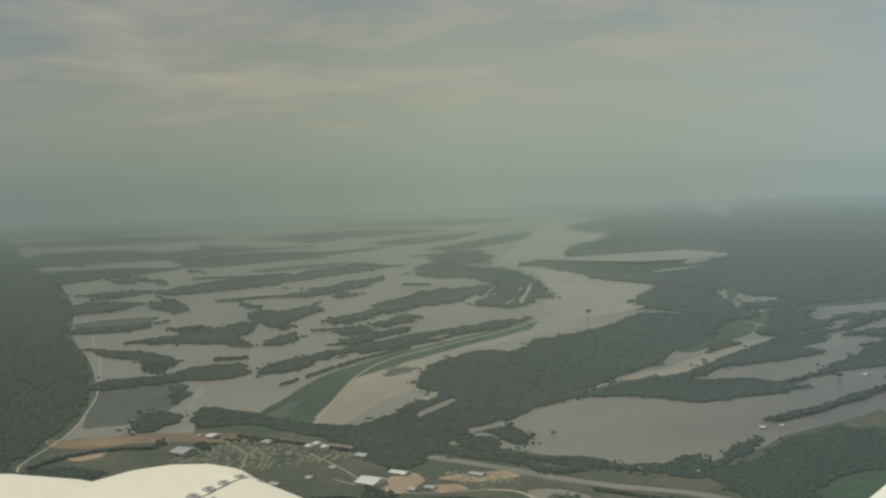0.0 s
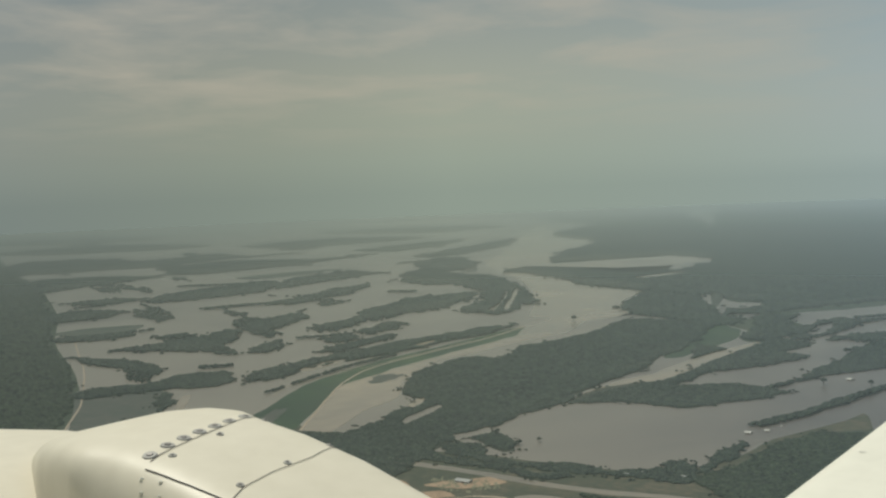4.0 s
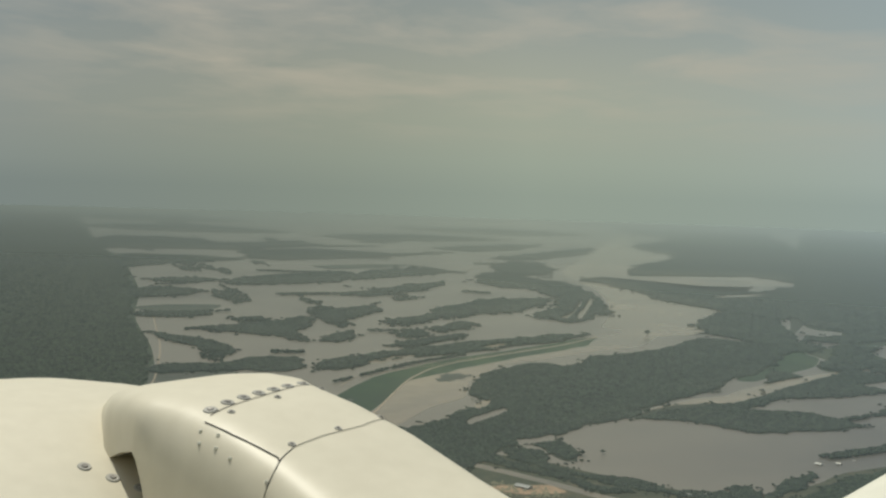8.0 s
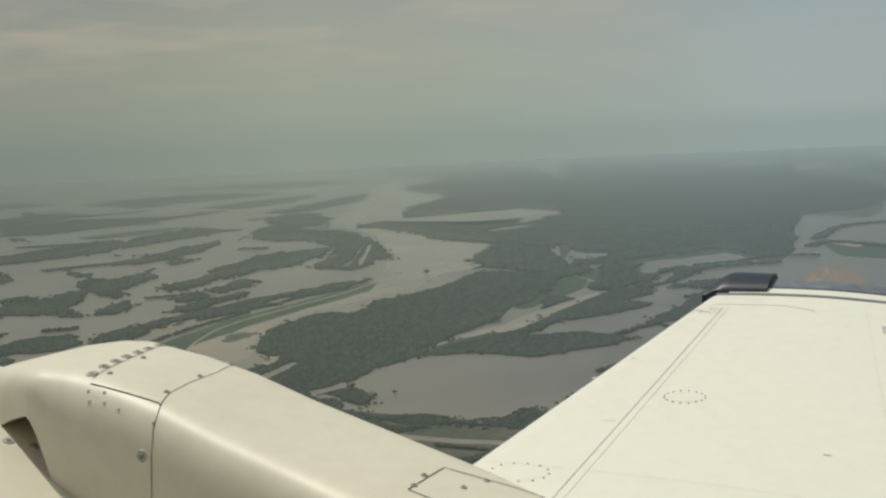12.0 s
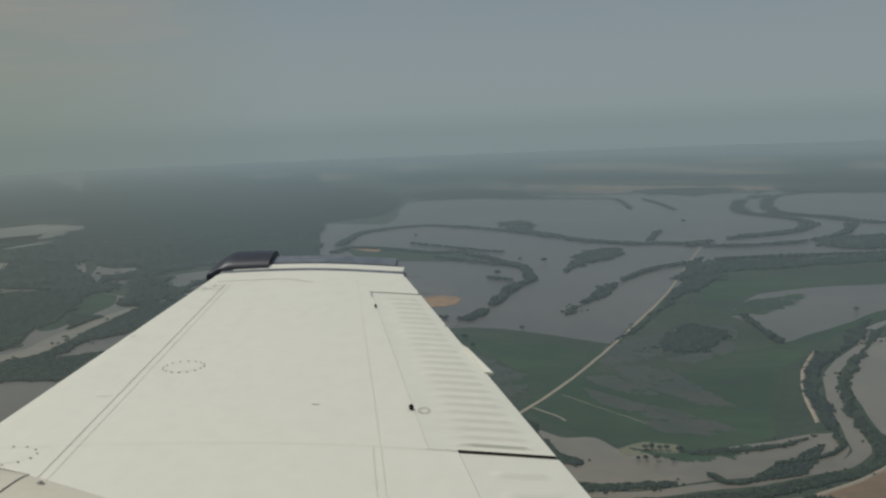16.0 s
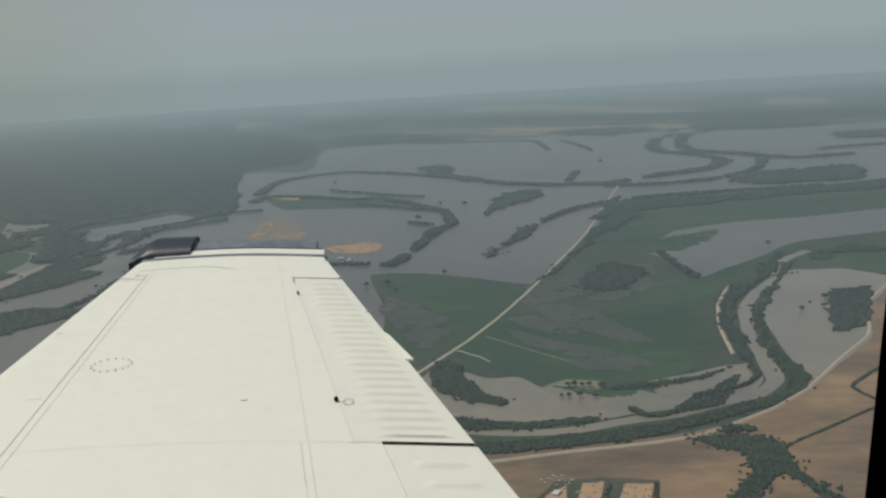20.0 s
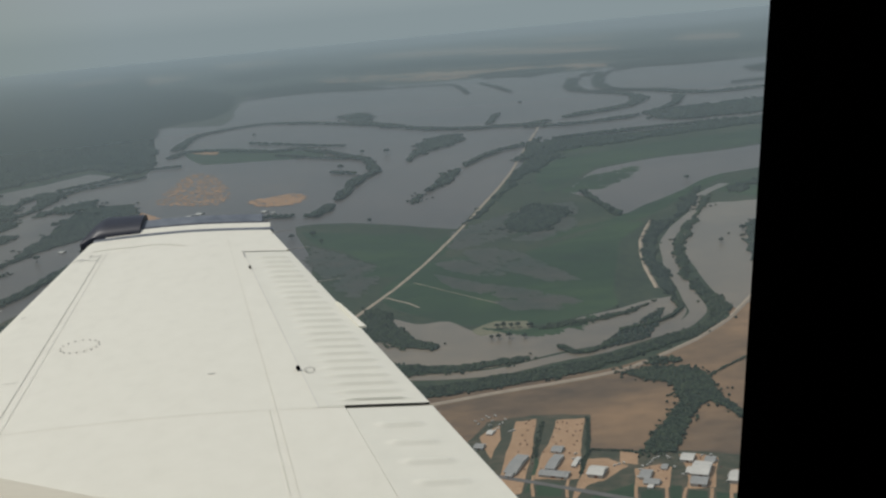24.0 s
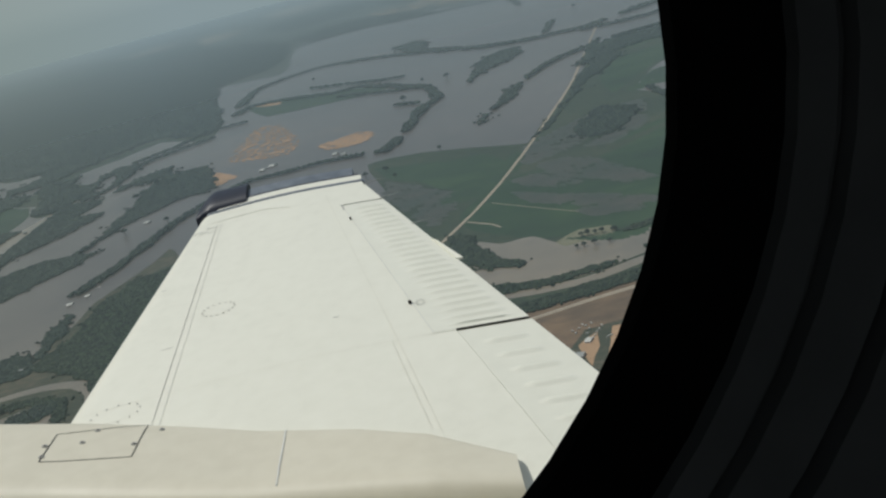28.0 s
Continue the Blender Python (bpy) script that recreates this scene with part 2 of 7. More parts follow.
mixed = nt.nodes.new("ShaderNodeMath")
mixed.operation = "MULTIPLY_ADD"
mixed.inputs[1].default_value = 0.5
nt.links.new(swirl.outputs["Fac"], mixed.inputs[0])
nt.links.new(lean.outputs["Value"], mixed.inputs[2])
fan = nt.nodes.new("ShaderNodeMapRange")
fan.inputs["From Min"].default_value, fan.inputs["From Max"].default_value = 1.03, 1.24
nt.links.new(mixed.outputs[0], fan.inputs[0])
silt_glare = nt.nodes.new("ShaderNodeMix")
silt_glare.data_type = "RGBA"
silt_glare.inputs[7].default_value = (0.205, 0.180, 0.142, 1)
nt.links.new(fan.outputs[0], silt_glare.inputs[0])
nt.links.new(ramp.outputs[0], silt_glare.inputs[6])
nt.links.new(silt_glare.outputs[2], nt.nodes["Principled BSDF"].inputs["Base Color"])


# ---- builders ----
def mesh_ob(name, verts, faces, mat, parent=None, smooth=False):
    me = bpy.data.meshes.new(name)
    me.from_pydata([tuple(v) for v in verts], [], [tuple(f) for f in faces])
    me.materials.append(M[mat])
    if smooth:
        me.shade_smooth()
    ob = new(name, me)
    ob.parent = parent
    return ob


def part(name, bm, mat, parent=None, label="", smooth=False):
    me = bpy.data.meshes.new(name)
    bmesh.ops.recalc_face_normals(bm, faces=bm.faces[:])
    bm.to_mesh(me)
    bm.free()
    me.materials.append(M[mat])
    if smooth:
        me.shade_smooth()
        me.set_sharp_from_angle(angle=radians(38))
    ob = new(name, me)
    ob.parent = parent
    if label:
        tagged(ob, label)
    return ob


def box(bm, centre, size, turn=0.0):
    m = Matrix.Translation(centre) @ Matrix.Rotation(turn, 4, "Z") @ Matrix.Diagonal((*size, 1))
    bmesh.ops.create_cube(bm, size=1.0, matrix=m)


def empty(name, at=(0, 0, 0), turn=0.0):
    ob = new(name)
    ob.location, ob.rotation_euler = at, (0, 0, turn)
    return ob


def outline(pts, rough=0.012, closed=True, steps=4):
    """An uneven outline through the given corners: rounded and broken by noise in step with its distance."""
    n, res = len(pts), []
    last = n if closed else n - 1
    for i in range(last):
        p = [Vector(pts[(i + k) % n]) if closed else Vector(pts[min(max(i + k, 0), n - 1)]) for k in (-1, 0, 1, 2)]
        for s in range(steps):
            u = s / steps
            v = 0.5 * ((2 * p[1]) + (p[2] - p[0]) * u + (2 * p[0] - 5 * p[1] + 4 * p[2] - p[3]) * u * u + (3 * p[1] - p[0] - 3 * p[2] + p[3]) * u ** 3)
            res.append(0.55 * v + 0.45 * p[1].lerp(p[2], u))
    if not closed:
        res.append(Vector(pts[-1]))
    outp = []
    for v in res:
        d = v.length * rough * (1 if closed else 0.25)
        w = noise.noise_vector(Vector((v.x, v.y, 0)) / (d * 1.7 + 0.5) * 0.5)
        f = noise.noise_vector(Vector((v.x, v.y, 7)) / (d * 0.55 + 0.3) * 0.5)
        outp.append(Vector((v.x + w.x * d * 0.7 + f.x * d * 0.35, v.y + w.y * d * 0.7 + f.y * d * 0.35)))
    return outp


layer = [0]
LEVELS = []


def next_level():
    layer[0] += 1
    return 0.05 + 0.001 * layer[0]


def sheet(name, pts, mat, label, category, rough=0.004, kind="structure"):
    z = next_level()
    o = outline(pts, rough)
    LEVELS.append((np.array([(v.x, v.y) for v in o]), z))
    bm = bmesh.new()
    top = [bm.verts.new((v.x, v.y, z)) for v in o]
    low_ring = [bm.verts.new((v.x * 1.0002, v.y * 1.0002, -0.02)) for v in o]
    f = bm.faces.new(top)
    n = len(o)
    for i in range(n):
        bm.faces.new((top[i], top[(i + 1) % n], low_ring[(i + 1) % n], low_ring[i]))
    bmesh.ops.triangulate(bm, faces=[f])
    return tagged(part(name, bm, mat), label, category, kind=kind)


def land(pts, mat="land", label="low green land standing above brown flood water"):
    return sheet("ground", pts, mat, label, "ground")


def field(pts, mat="field", label="flat green crop field with soft edges"):
    return sheet("field", pts, mat, label, "field")


def pool(pts, mat="water", label="still brown flood water over low land"):
    return sheet("water", pts, mat, label, "water")


def bare(pts, mat="tan", label="bare tan mud and dry soil"):
    return sheet("bare_soil", pts, mat, label, "soil", 0.004 if mat == "lot" else 0.02)


def streaks(pts, mat="mud", label="ribs of orange-tan mud breaking the flood water", grain=0.0020, fill=2.0):
    """Many small drawn-out patches inside an outline, as one scatter."""
    z = next_level()
    o = np.array([(v.x, v.y) for v in outline(pts, 0.02)])
    lo, hi = o.min(0), o.max(0)
    far = float(np.hypot(*o.mean(0)))
    size = far * grain
    area = 0.5 * abs(float(np.dot(o[:, 0], np.roll(o[:, 1], 1)) - np.dot(o[:, 1], np.roll(o[:, 0], 1))))
    n = int(min(700, area / (size * size) * fill))
    P = rng.uniform(lo, hi, (n * 6, 2))
    P = P[inside(P, o)][:n]
    bm = bmesh.new()
    for x, y in P:
        thin = noise.noise(Vector((x, y, 2)) / (size * 6))
        if thin < -0.40:
            continue
        a = 0.5 + 0.5 * thin + rng.uniform(-0.4, 0.4)
        l, w = size * rng.uniform(0.7, 2.6), size * rng.uniform(0.25, 0.7)
        ring = []
        for k in range(9):
            t = 2 * math.pi * k / 9
            r = rng.uniform(0.65, 1.15)
            u, v = l * math.cos(t) * r, w * math.sin(t) * r
            ring.append(bm.verts.new((x + u * math.cos(a) - v * math.sin(a), y + u * math.sin(a) + v * math.cos(a), z + rng.uniform(0, 0.02))))
        bm.faces.new(ring)
    return tagged(part("mud_streaks", bm, mat), label, "mud", kind="stuff")


def strip(name, pts, width, mat, label, category, rise=0.0, rough=0.003):
    """A band of constant width along a line: roads, rivers and levees, the latter with sloping sides."""
    z = next_level()
    o = outline(pts, rough, closed=False, steps=5)
    bm, rows = bmesh.new(), []
    for i, v in enumerate(o):
        d = (o[min(i + 1, len(o) - 1)] - o[max(i - 1, 0)]).normalized()
        s = Vector((-d.y, d.x))
        w = width * 0.5 * (1 + 0.18 * noise.noise(Vector((v.x, v.y, 3)) * 0.05))
        edge = w + rise * 2.0
        rows.append([bm.verts.new((*(v + s * k), h)) for k, h in ((-edge, 0.0), (-w, z + rise), (w, z + rise), (edge, 0.0))])
    for a, b in zip(rows, rows[1:]):
        for k in range(3):
            bm.faces.new((a[k], a[k + 1], b[k + 1], b[k]))
    return tagged(part(name, bm, mat), label, category, kind="structure")


def road(pts, width, mat="gravel", label="pale gravel road on low land"):
    return strip("road", pts, width, mat, label, "road", 0.05)


def river(pts, width):
    return strip("river", pts, width, "river_water", "brown silty river between wooded banks", "river", rough=0.006)


def levee(pts, width):
    return strip("levee", pts, width, "gravel", "pale gravel track along a levee crown", "levee", 0.35)


def inside(P, poly):
    x, y = P[:, 0], P[:, 1]
    hit = np.zeros(len(P), bool)
    j = len(poly) - 1
    for i in range(len(poly)):
        xi, yi, xj, yj = poly[i][0], poly[i][1], poly[j][0], poly[j][1]
        if yi != yj:
            hit ^= ((yi > y) != (yj > y)) & (x < (xj - xi) * (y - yi) / (yj - yi) + xi)
        j = i
    return hit


def ground_at(x, y):
    """The height of the topmost sheet of land or water at a place."""
    spot = np.array([(x, y)])
    return max([z for poly, z in LEVELS if inside(spot, poly)[0]] + [0.0])


DOME_V, DOME_F = [], []
tmp = bmesh.new()
bmesh.ops.create_icosphere(tmp, subdivisions=1, radius=1.0)
tmp.verts.ensure_lookup_table()
DOME_V = np.array([v.co[:] for v in tmp.verts])
DOME_F = np.array([[v.index for v in f.verts] for f in tmp.faces if f.calc_center_median().z > -0.45])
tmp.free()
rng = np.random.default_rng(7)


def canopy(name, spots, size, tall, label, category="woods", mat="leaf", kind="stuff"):
    """Many uneven leafy clumps, one beside the other, as one stand of trees."""
    n = len(spots)
    if n == 0:
        return None
    size = np.broadcast_to(size, (n,))
    v = np.repeat(DOME_V[None], n, 0)
    a = rng.uniform(0, 2 * math.pi, n)
    c, s = np.cos(a)[:, None], np.sin(a)[:, None]
    x, y = v[:, :, 0] * c - v[:, :, 1] * s, v[:, :, 0] * s + v[:, :, 1] * c
    jit = rng.uniform(0.78, 1.16, (n, len(DOME_V)))
    r = (size * rng.uniform(0.55, 1.05, n))[:, None] * jit
    h = (tall * rng.uniform(0.72, 1.1, n))[:, None]
    co = np.stack([spots[:, :1] + x * r, spots[:, 1:2] + y * r, spots[:, 2:3] + h * 0.55 + v[:, :, 2] * h * 0.5 * jit], 2).reshape(-1, 3)
    tri = (DOME_F[None] + (np.arange(n) * len(DOME_V))[:, None, None]).reshape(-1, 3)
    me = bpy.data.meshes.new(name)
    me.vertices.add(len(co))
    me.vertices.foreach_set("co", co.astype(np.float32).ravel())
    me.loops.add(tri.size)
    me.loops.foreach_set("vertex_index", tri.astype(np.int32).ravel())
    me.polygons.add(len(tri))
    me.polygons.foreach_set("loop_start", np.arange(0, tri.size, 3, dtype=np.int32))
    me.update(calc_edges=True)
    me.shade_smooth()
    me.materials.append(M[mat])
    return tagged(new(name, me), label, category, kind=kind)


CLEARINGS = []


def clearing(pts):
    """Open water inside the woods, where no trees stand."""
    CLEARINGS.append(np.array([(v.x, v.y) for v in outline(pts, 0.006)]))


def ripple(P):
    """Smooth shifts at two sizes, in shares of the distance, that break an outline up."""
    r = np.hypot(P[:, 0], P[:, 1]) + 1e-6
    u, v = np.log(r) * 1.6, np.arctan2(P[:, 1], P[:, 0])
    res = np.zeros_like(P)
    for freq, amp in ((26.0, 0.0030), (62.0, 0.0028), (150.0, 0.0022)):
        for k in range(2):
            a = np.sin(u * freq * 0.55 + 2.1 * np.sin(v * freq * 0.83 + 1.7 * k)) + np.sin(v * freq * 1.9 + 1.9 * np.sin(u * freq * 0.71 + 2.3 + k) + 0.9 * k)
            res[:, k] += amp * 0.5 * a
    # edge breaks are weakened close by to fit the camera's view
    return res * np.clip((r - 230) / 220, 0.12, 1.0)[:, None]


def woods(pts, label="dense dark green woods standing in flood water", gaps=0.18, floor=True):
    o = outline(pts, 0.005, steps=8)
    z = 0.05 + 0.001 * (layer[0] + 1)
    arr = np.array([(v.x, v.y) for v in o])
    # clumps in step with their distance
    r, az = np.hypot(arr[:, 0], arr[:, 1]), np.arctan2(arr[:, 1], arr[:, 0])
    fine = 0.0021 if r.min() < 700 else 0.0026
    u, v = np.meshgrid(np.arange(math.log(r.min()) - 0.02, math.log(r.max()) + 0.02, fine), np.arange(az.min() - 0.02, az.max() + 0.02, fine))
    u, v = np.exp(u.ravel() + rng.uniform(-0.5, 0.5, u.size) * fine), v.ravel() + rng.uniform(-0.5, 0.5, v.size) * fine
    P = np.stack([u * np.cos(v), u * np.sin(v)], 1)
    # an edge broken into lobes and bays, and crowns kept within it unless the stand is too narrow for that
    Q = P + ripple(P) * np.hypot(P[:, 0], P[:, 1])[:, None]
    hit = inside(Q, arr)
    P, Q = P[hit], Q[hit]
    if len(P):
        k = np.maximum(0.5, fine * np.hypot(P[:, 0], P[:, 1])) * 0.8 / np.hypot(P[:, 0], P[:, 1])
        well = inside(Q * (1 + k)[:, None], arr) & inside(Q * (1 - k)[:, None], arr)
        if well.mean() > 0.35:
            P = P[well]
    for hole in CLEARINGS:
        P = P[~inside(P, hole)]
    if not len(P):
        return None
    d = np.hypot(P[:, 0], P[:, 1])
    want = np.maximum(0.5, fine * d)
    keep = rng.random(len(P)) < 1 - gaps * 0.4
    P, want = P[keep], want[keep]
    # ragged fringe: small knots of trees standing off the edge
    fringe = []
    centre = arr.mean(0)
    for v in arr:
        if rng.random() < 0.2:
            far = float(np.hypot(*v))
            away = v - centre
            away = away / (np.hypot(*away) + 1e-6)
            c = v + away * far * rng.uniform(0.0, 0.005) + rng.normal(0, 0.002, 2) * far
            along = rng.normal(0, 1, 2)
            for _ in range(int(rng.integers(2, 6))):
                fringe.append(c + along * far * 0.0028 * rng.normal() + rng.normal(0, 0.0016, 2) * far)
    if fringe:
        F = np.array(fringe)
        P = np.vstack([P, F])
        want = np.concatenate([want, np.maximum(0.5, 0.8 * fine * np.hypot(F[:, 0], F[:, 1]))])
    spots = np.column_stack([P, np.full(len(P), z - 0.1)])
    tall = np.clip(want * 0.8, 0.8, 2.4)
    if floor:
        # shade under the crowns is put into this sheet's dark colour
        sheet("wood_floor", pts, "floor", "dark floor under woods, shade put into its colour", "ground", 0.005)
    # stands close by take the greener crowns, without the haze tint
    ob = canopy("woods", spots, want * 1.2, tall, label, mat="leaf_near" if r.min() < 420 else "leaf")
    return ob


def hedge(pts, width, label="narrow line of dark green trees"):
    o = outline(pts, 0.006, closed=False, steps=8)
    spots = []
    for a, b in zip(o, o[1:]):
        seg = b - a
        dist = a.length
        step = max(0.8, 0.0033 * dist)
        side = Vector((-seg.y, seg.x)).normalized() if seg.length else Vector((1, 0))
        count = max(1, int(seg.length / step * max(1.0, width / step) * (2.4 if width > 2.0 else 5.0) + rng.random()))
        for _ in range(count):
            u, k = rng.random(), rng.uniform(-0.5, 0.5)
            gap = noise.noise(Vector((a.x + seg.x * u, a.y + seg.y * u, 9)) * 0.04)
            if gap > -0.45 or dist < 430:
                q = a + seg * u + side * (k * width * (1 + gap))
                spots.append((q.x, q.y, 0.05))
    if not spots:
        return None
    P = np.array(spots)
    d = np.hypot(P[:, 0], P[:, 1])
    small = 0.6 if width < 2.0 else 1.0
    return canopy("tree_line", P, small * np.where(d < 330, 0.0021 * d, np.maximum(0.75, 0.0024 * d)), small * np.clip(0.0030 * d, 1.0, 2.6), label, "tree line", "leaf_near" if d.min() < 420 else "leaf")


def scrub(pts, label="scattered bushes and drowned trees standing in shallow flood water", density=1.0, grain=0.0021):
    """Sparse small clumps in drawn-out rows and knots inside an outline."""
    arr = np.array([(v.x, v.y) for v in outline(pts, 0.01)])
    r, a = np.hypot(arr[:, 0], arr[:, 1]), np.arctan2(arr[:, 1], arr[:, 0])
    n = int(42000 * density)
    rr = 1 / rng.uniform(1 / r.max(), 1 / r.min(), n)
    aa = rng.uniform(a.min(), a.max(), n)
    P = np.stack([rr * np.cos(aa), rr * np.sin(aa)], 1)
    P = P[inside(P, arr)]
    f = np.array([noise.fractal(Vector((x * 0.9 + y * 0.5, (y * 0.9 - x * 0.5) * 0.35, 4)) / (0.020 * math.hypot(x, y) + 4), 0.9, 2.1, 4) for x, y in P])
    P = P[(f > 0.52) & (rng.random(len(P)) < 0.75)]
    for hole in CLEARINGS:
        P = P[~inside(P, hole)]
    d = np.hypot(P[:, 0], P[:, 1])
    spots = np.column_stack([P, np.full(len(P), 0.05)])
    return canopy("scrub", spots, np.maximum(0.55, grain * d), np.clip(0.0018 * d, 0.7, 1.8), label, "scrub")


# ---- the land, to the horizon ----
def disc(name, radius, z, mat, label, category, rings=(0.02, 0.06, 0.15, 0.35, 0.65, 1.0), n=72):
    verts, faces = [(0, 0, z)], []
    for k in rings:
        verts += [(radius * k * math.cos(2 * math.pi * i / n), radius * k * math.sin(2 * math.pi * i / n), z) for i in range(n)]
    for i in range(n):
        faces.append((0, 1 + i, 1 + (i + 1) % n))
        for j in range(len(rings) - 1):
            a = 1 + j * n
            faces.append((a + i, a + n + i, a + n + (i + 1) % n, a + (i + 1) % n))
    return tagged(mesh_ob(name, verts, faces, mat), label, category, kind="structure")


disc("ground", 5060, -1.5, "ground", "dark flooded bottom land reaching the horizon", "ground")
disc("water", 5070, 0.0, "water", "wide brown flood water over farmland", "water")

# flat sheet painted as haze over the land: clear close by, opaque far off
hz = bpy.data.materials.new("haze")
hz.use_nodes = True
ht = hz.node_tree
ht.nodes.clear()
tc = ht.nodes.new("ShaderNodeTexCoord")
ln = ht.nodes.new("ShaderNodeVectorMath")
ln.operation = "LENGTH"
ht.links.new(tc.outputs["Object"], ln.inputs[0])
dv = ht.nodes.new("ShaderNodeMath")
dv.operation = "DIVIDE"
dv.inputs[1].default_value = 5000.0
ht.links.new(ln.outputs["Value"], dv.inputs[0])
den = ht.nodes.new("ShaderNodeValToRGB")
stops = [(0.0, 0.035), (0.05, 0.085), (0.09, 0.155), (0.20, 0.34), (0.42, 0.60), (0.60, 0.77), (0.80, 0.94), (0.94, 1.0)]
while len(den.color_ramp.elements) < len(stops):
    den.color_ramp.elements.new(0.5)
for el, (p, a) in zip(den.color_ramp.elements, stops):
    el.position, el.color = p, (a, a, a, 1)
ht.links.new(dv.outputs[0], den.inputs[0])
up_l, down_l = ht.nodes.new("ShaderNodeBsdfDiffuse"), ht.nodes.new("ShaderNodeBsdfTranslucent")
# sunward light put into the tint: warmer on that side, bluer away from it
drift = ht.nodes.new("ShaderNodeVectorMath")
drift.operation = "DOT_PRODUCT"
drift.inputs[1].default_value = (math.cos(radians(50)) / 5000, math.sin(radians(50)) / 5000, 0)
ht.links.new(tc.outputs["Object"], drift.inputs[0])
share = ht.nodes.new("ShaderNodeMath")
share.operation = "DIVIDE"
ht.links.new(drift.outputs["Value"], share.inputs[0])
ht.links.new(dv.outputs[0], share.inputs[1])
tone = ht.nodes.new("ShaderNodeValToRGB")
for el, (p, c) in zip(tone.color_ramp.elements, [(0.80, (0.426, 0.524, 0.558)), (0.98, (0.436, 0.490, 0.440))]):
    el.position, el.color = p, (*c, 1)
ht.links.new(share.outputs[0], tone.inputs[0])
# tint also darkened dead ahead, as in the sky above it
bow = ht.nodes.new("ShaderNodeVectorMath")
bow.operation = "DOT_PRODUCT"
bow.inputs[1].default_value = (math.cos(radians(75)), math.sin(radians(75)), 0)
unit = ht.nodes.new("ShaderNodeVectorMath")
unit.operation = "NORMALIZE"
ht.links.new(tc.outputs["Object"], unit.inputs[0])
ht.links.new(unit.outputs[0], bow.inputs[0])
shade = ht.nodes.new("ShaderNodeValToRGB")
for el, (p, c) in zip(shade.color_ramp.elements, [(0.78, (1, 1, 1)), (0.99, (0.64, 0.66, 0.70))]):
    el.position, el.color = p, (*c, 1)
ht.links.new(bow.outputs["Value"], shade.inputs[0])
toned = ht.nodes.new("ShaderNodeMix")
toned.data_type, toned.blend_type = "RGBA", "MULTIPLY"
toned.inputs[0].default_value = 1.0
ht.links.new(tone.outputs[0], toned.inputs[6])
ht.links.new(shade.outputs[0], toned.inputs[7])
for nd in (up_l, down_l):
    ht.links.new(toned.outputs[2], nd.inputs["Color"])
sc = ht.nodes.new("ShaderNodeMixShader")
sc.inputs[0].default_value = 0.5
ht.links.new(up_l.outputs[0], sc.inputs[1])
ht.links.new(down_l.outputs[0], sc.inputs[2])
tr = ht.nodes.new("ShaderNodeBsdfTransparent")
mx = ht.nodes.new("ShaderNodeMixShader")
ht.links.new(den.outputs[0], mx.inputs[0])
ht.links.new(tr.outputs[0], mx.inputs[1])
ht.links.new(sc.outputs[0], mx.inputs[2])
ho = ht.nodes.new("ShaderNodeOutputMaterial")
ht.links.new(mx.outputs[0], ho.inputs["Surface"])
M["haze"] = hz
disc("painted_haze_sheet", 5100, 9.0, "haze", "pale grey-green sheet painted as haze over the flooded land", "haze")

# these outlines are placed to fit the camera's view
clearing([(1043, 446), (1082, 446), (1026, 411), (946, 378), (888, 362), (939, 390)])
clearing([(998, 399), (1006, 367), (958, 357), (947, 376)])
clearing([(915, 364), (922, 336), (888, 331), (884, 353)])
clearing([(1384, 710), (1448, 659), (1553, 632), (1598, 738), (1470, 843), (1397, 852)])
clearing([(1240, 620), (1317, 608), (1373, 583), (1284, 577), (1218, 593)])
clearing([(433.2, 354.4), (450.8, 359.1), (475.2, 361.2), (469.1, 353.4), (443.7, 348.9), (425.7, 346.0)])
clearing([(416.1, 310.2), (430.4, 306.6), (440.7, 304.7), (432.6, 294.4), (421.3, 298.2), (410.9, 300.9)])
clearing([(468.1, 377.7), (488.2, 383.5), (481.6, 375.1), (459.6, 367.7)])
clearing([(511.1, 295.5), (534.9, 303.2), (563.1, 304.4), (587.1, 301.6), (612.6, 294.7), (635.7, 296.9), (702.6, 294.6), (761.9, 284.1), (754.0, 276.0), (704.0, 278.6), (657.1, 279.5), (614.9, 276.5), (595.5, 278.2), (572.6, 286.6), (546.1, 295.2)])
clearing([(522.8, 521.2), (556.9, 531.9), (580.0, 525.2), (562.0, 514.5), (532.8, 514.5)])
clearing([(645.1, 518.3), (679.6, 522.3), (685.0, 513.7), (652.2, 506.9)])
clearing([(884, 590), (980, 644), (1079, 700), (1046, 672), (944, 614), (871, 574)])
clearing([(869, 596), (935, 628), (1043, 691), (1022, 672), (919, 612), (860, 582)])
clearing([(812.2, 262.8), (856.8, 268.6), (884, 263), (834.8, 251.7), (803.6, 251.4)])
land([(259, 442.9), (306.4, 470.5), (333.8, 417.5), (376.5, 460.4), (392.3, 465.4), (396.4, 410.8), (400, 380.9), (381.1, 319.9), (392.9, 282.4), (393.6, 252.3), (394.2, 224.3), (402.8, 186.3), (419.8, 181.6), (439.5, 173.2), (478.3, 170.8), (529.3, 153.9), (550.8, 150.9), (530.1, 141.3), (346.1, 81.8), (264.6, 69.3), (189.7, 141.7), (158.7, 227.1), (160.6, 349.5)], "near")
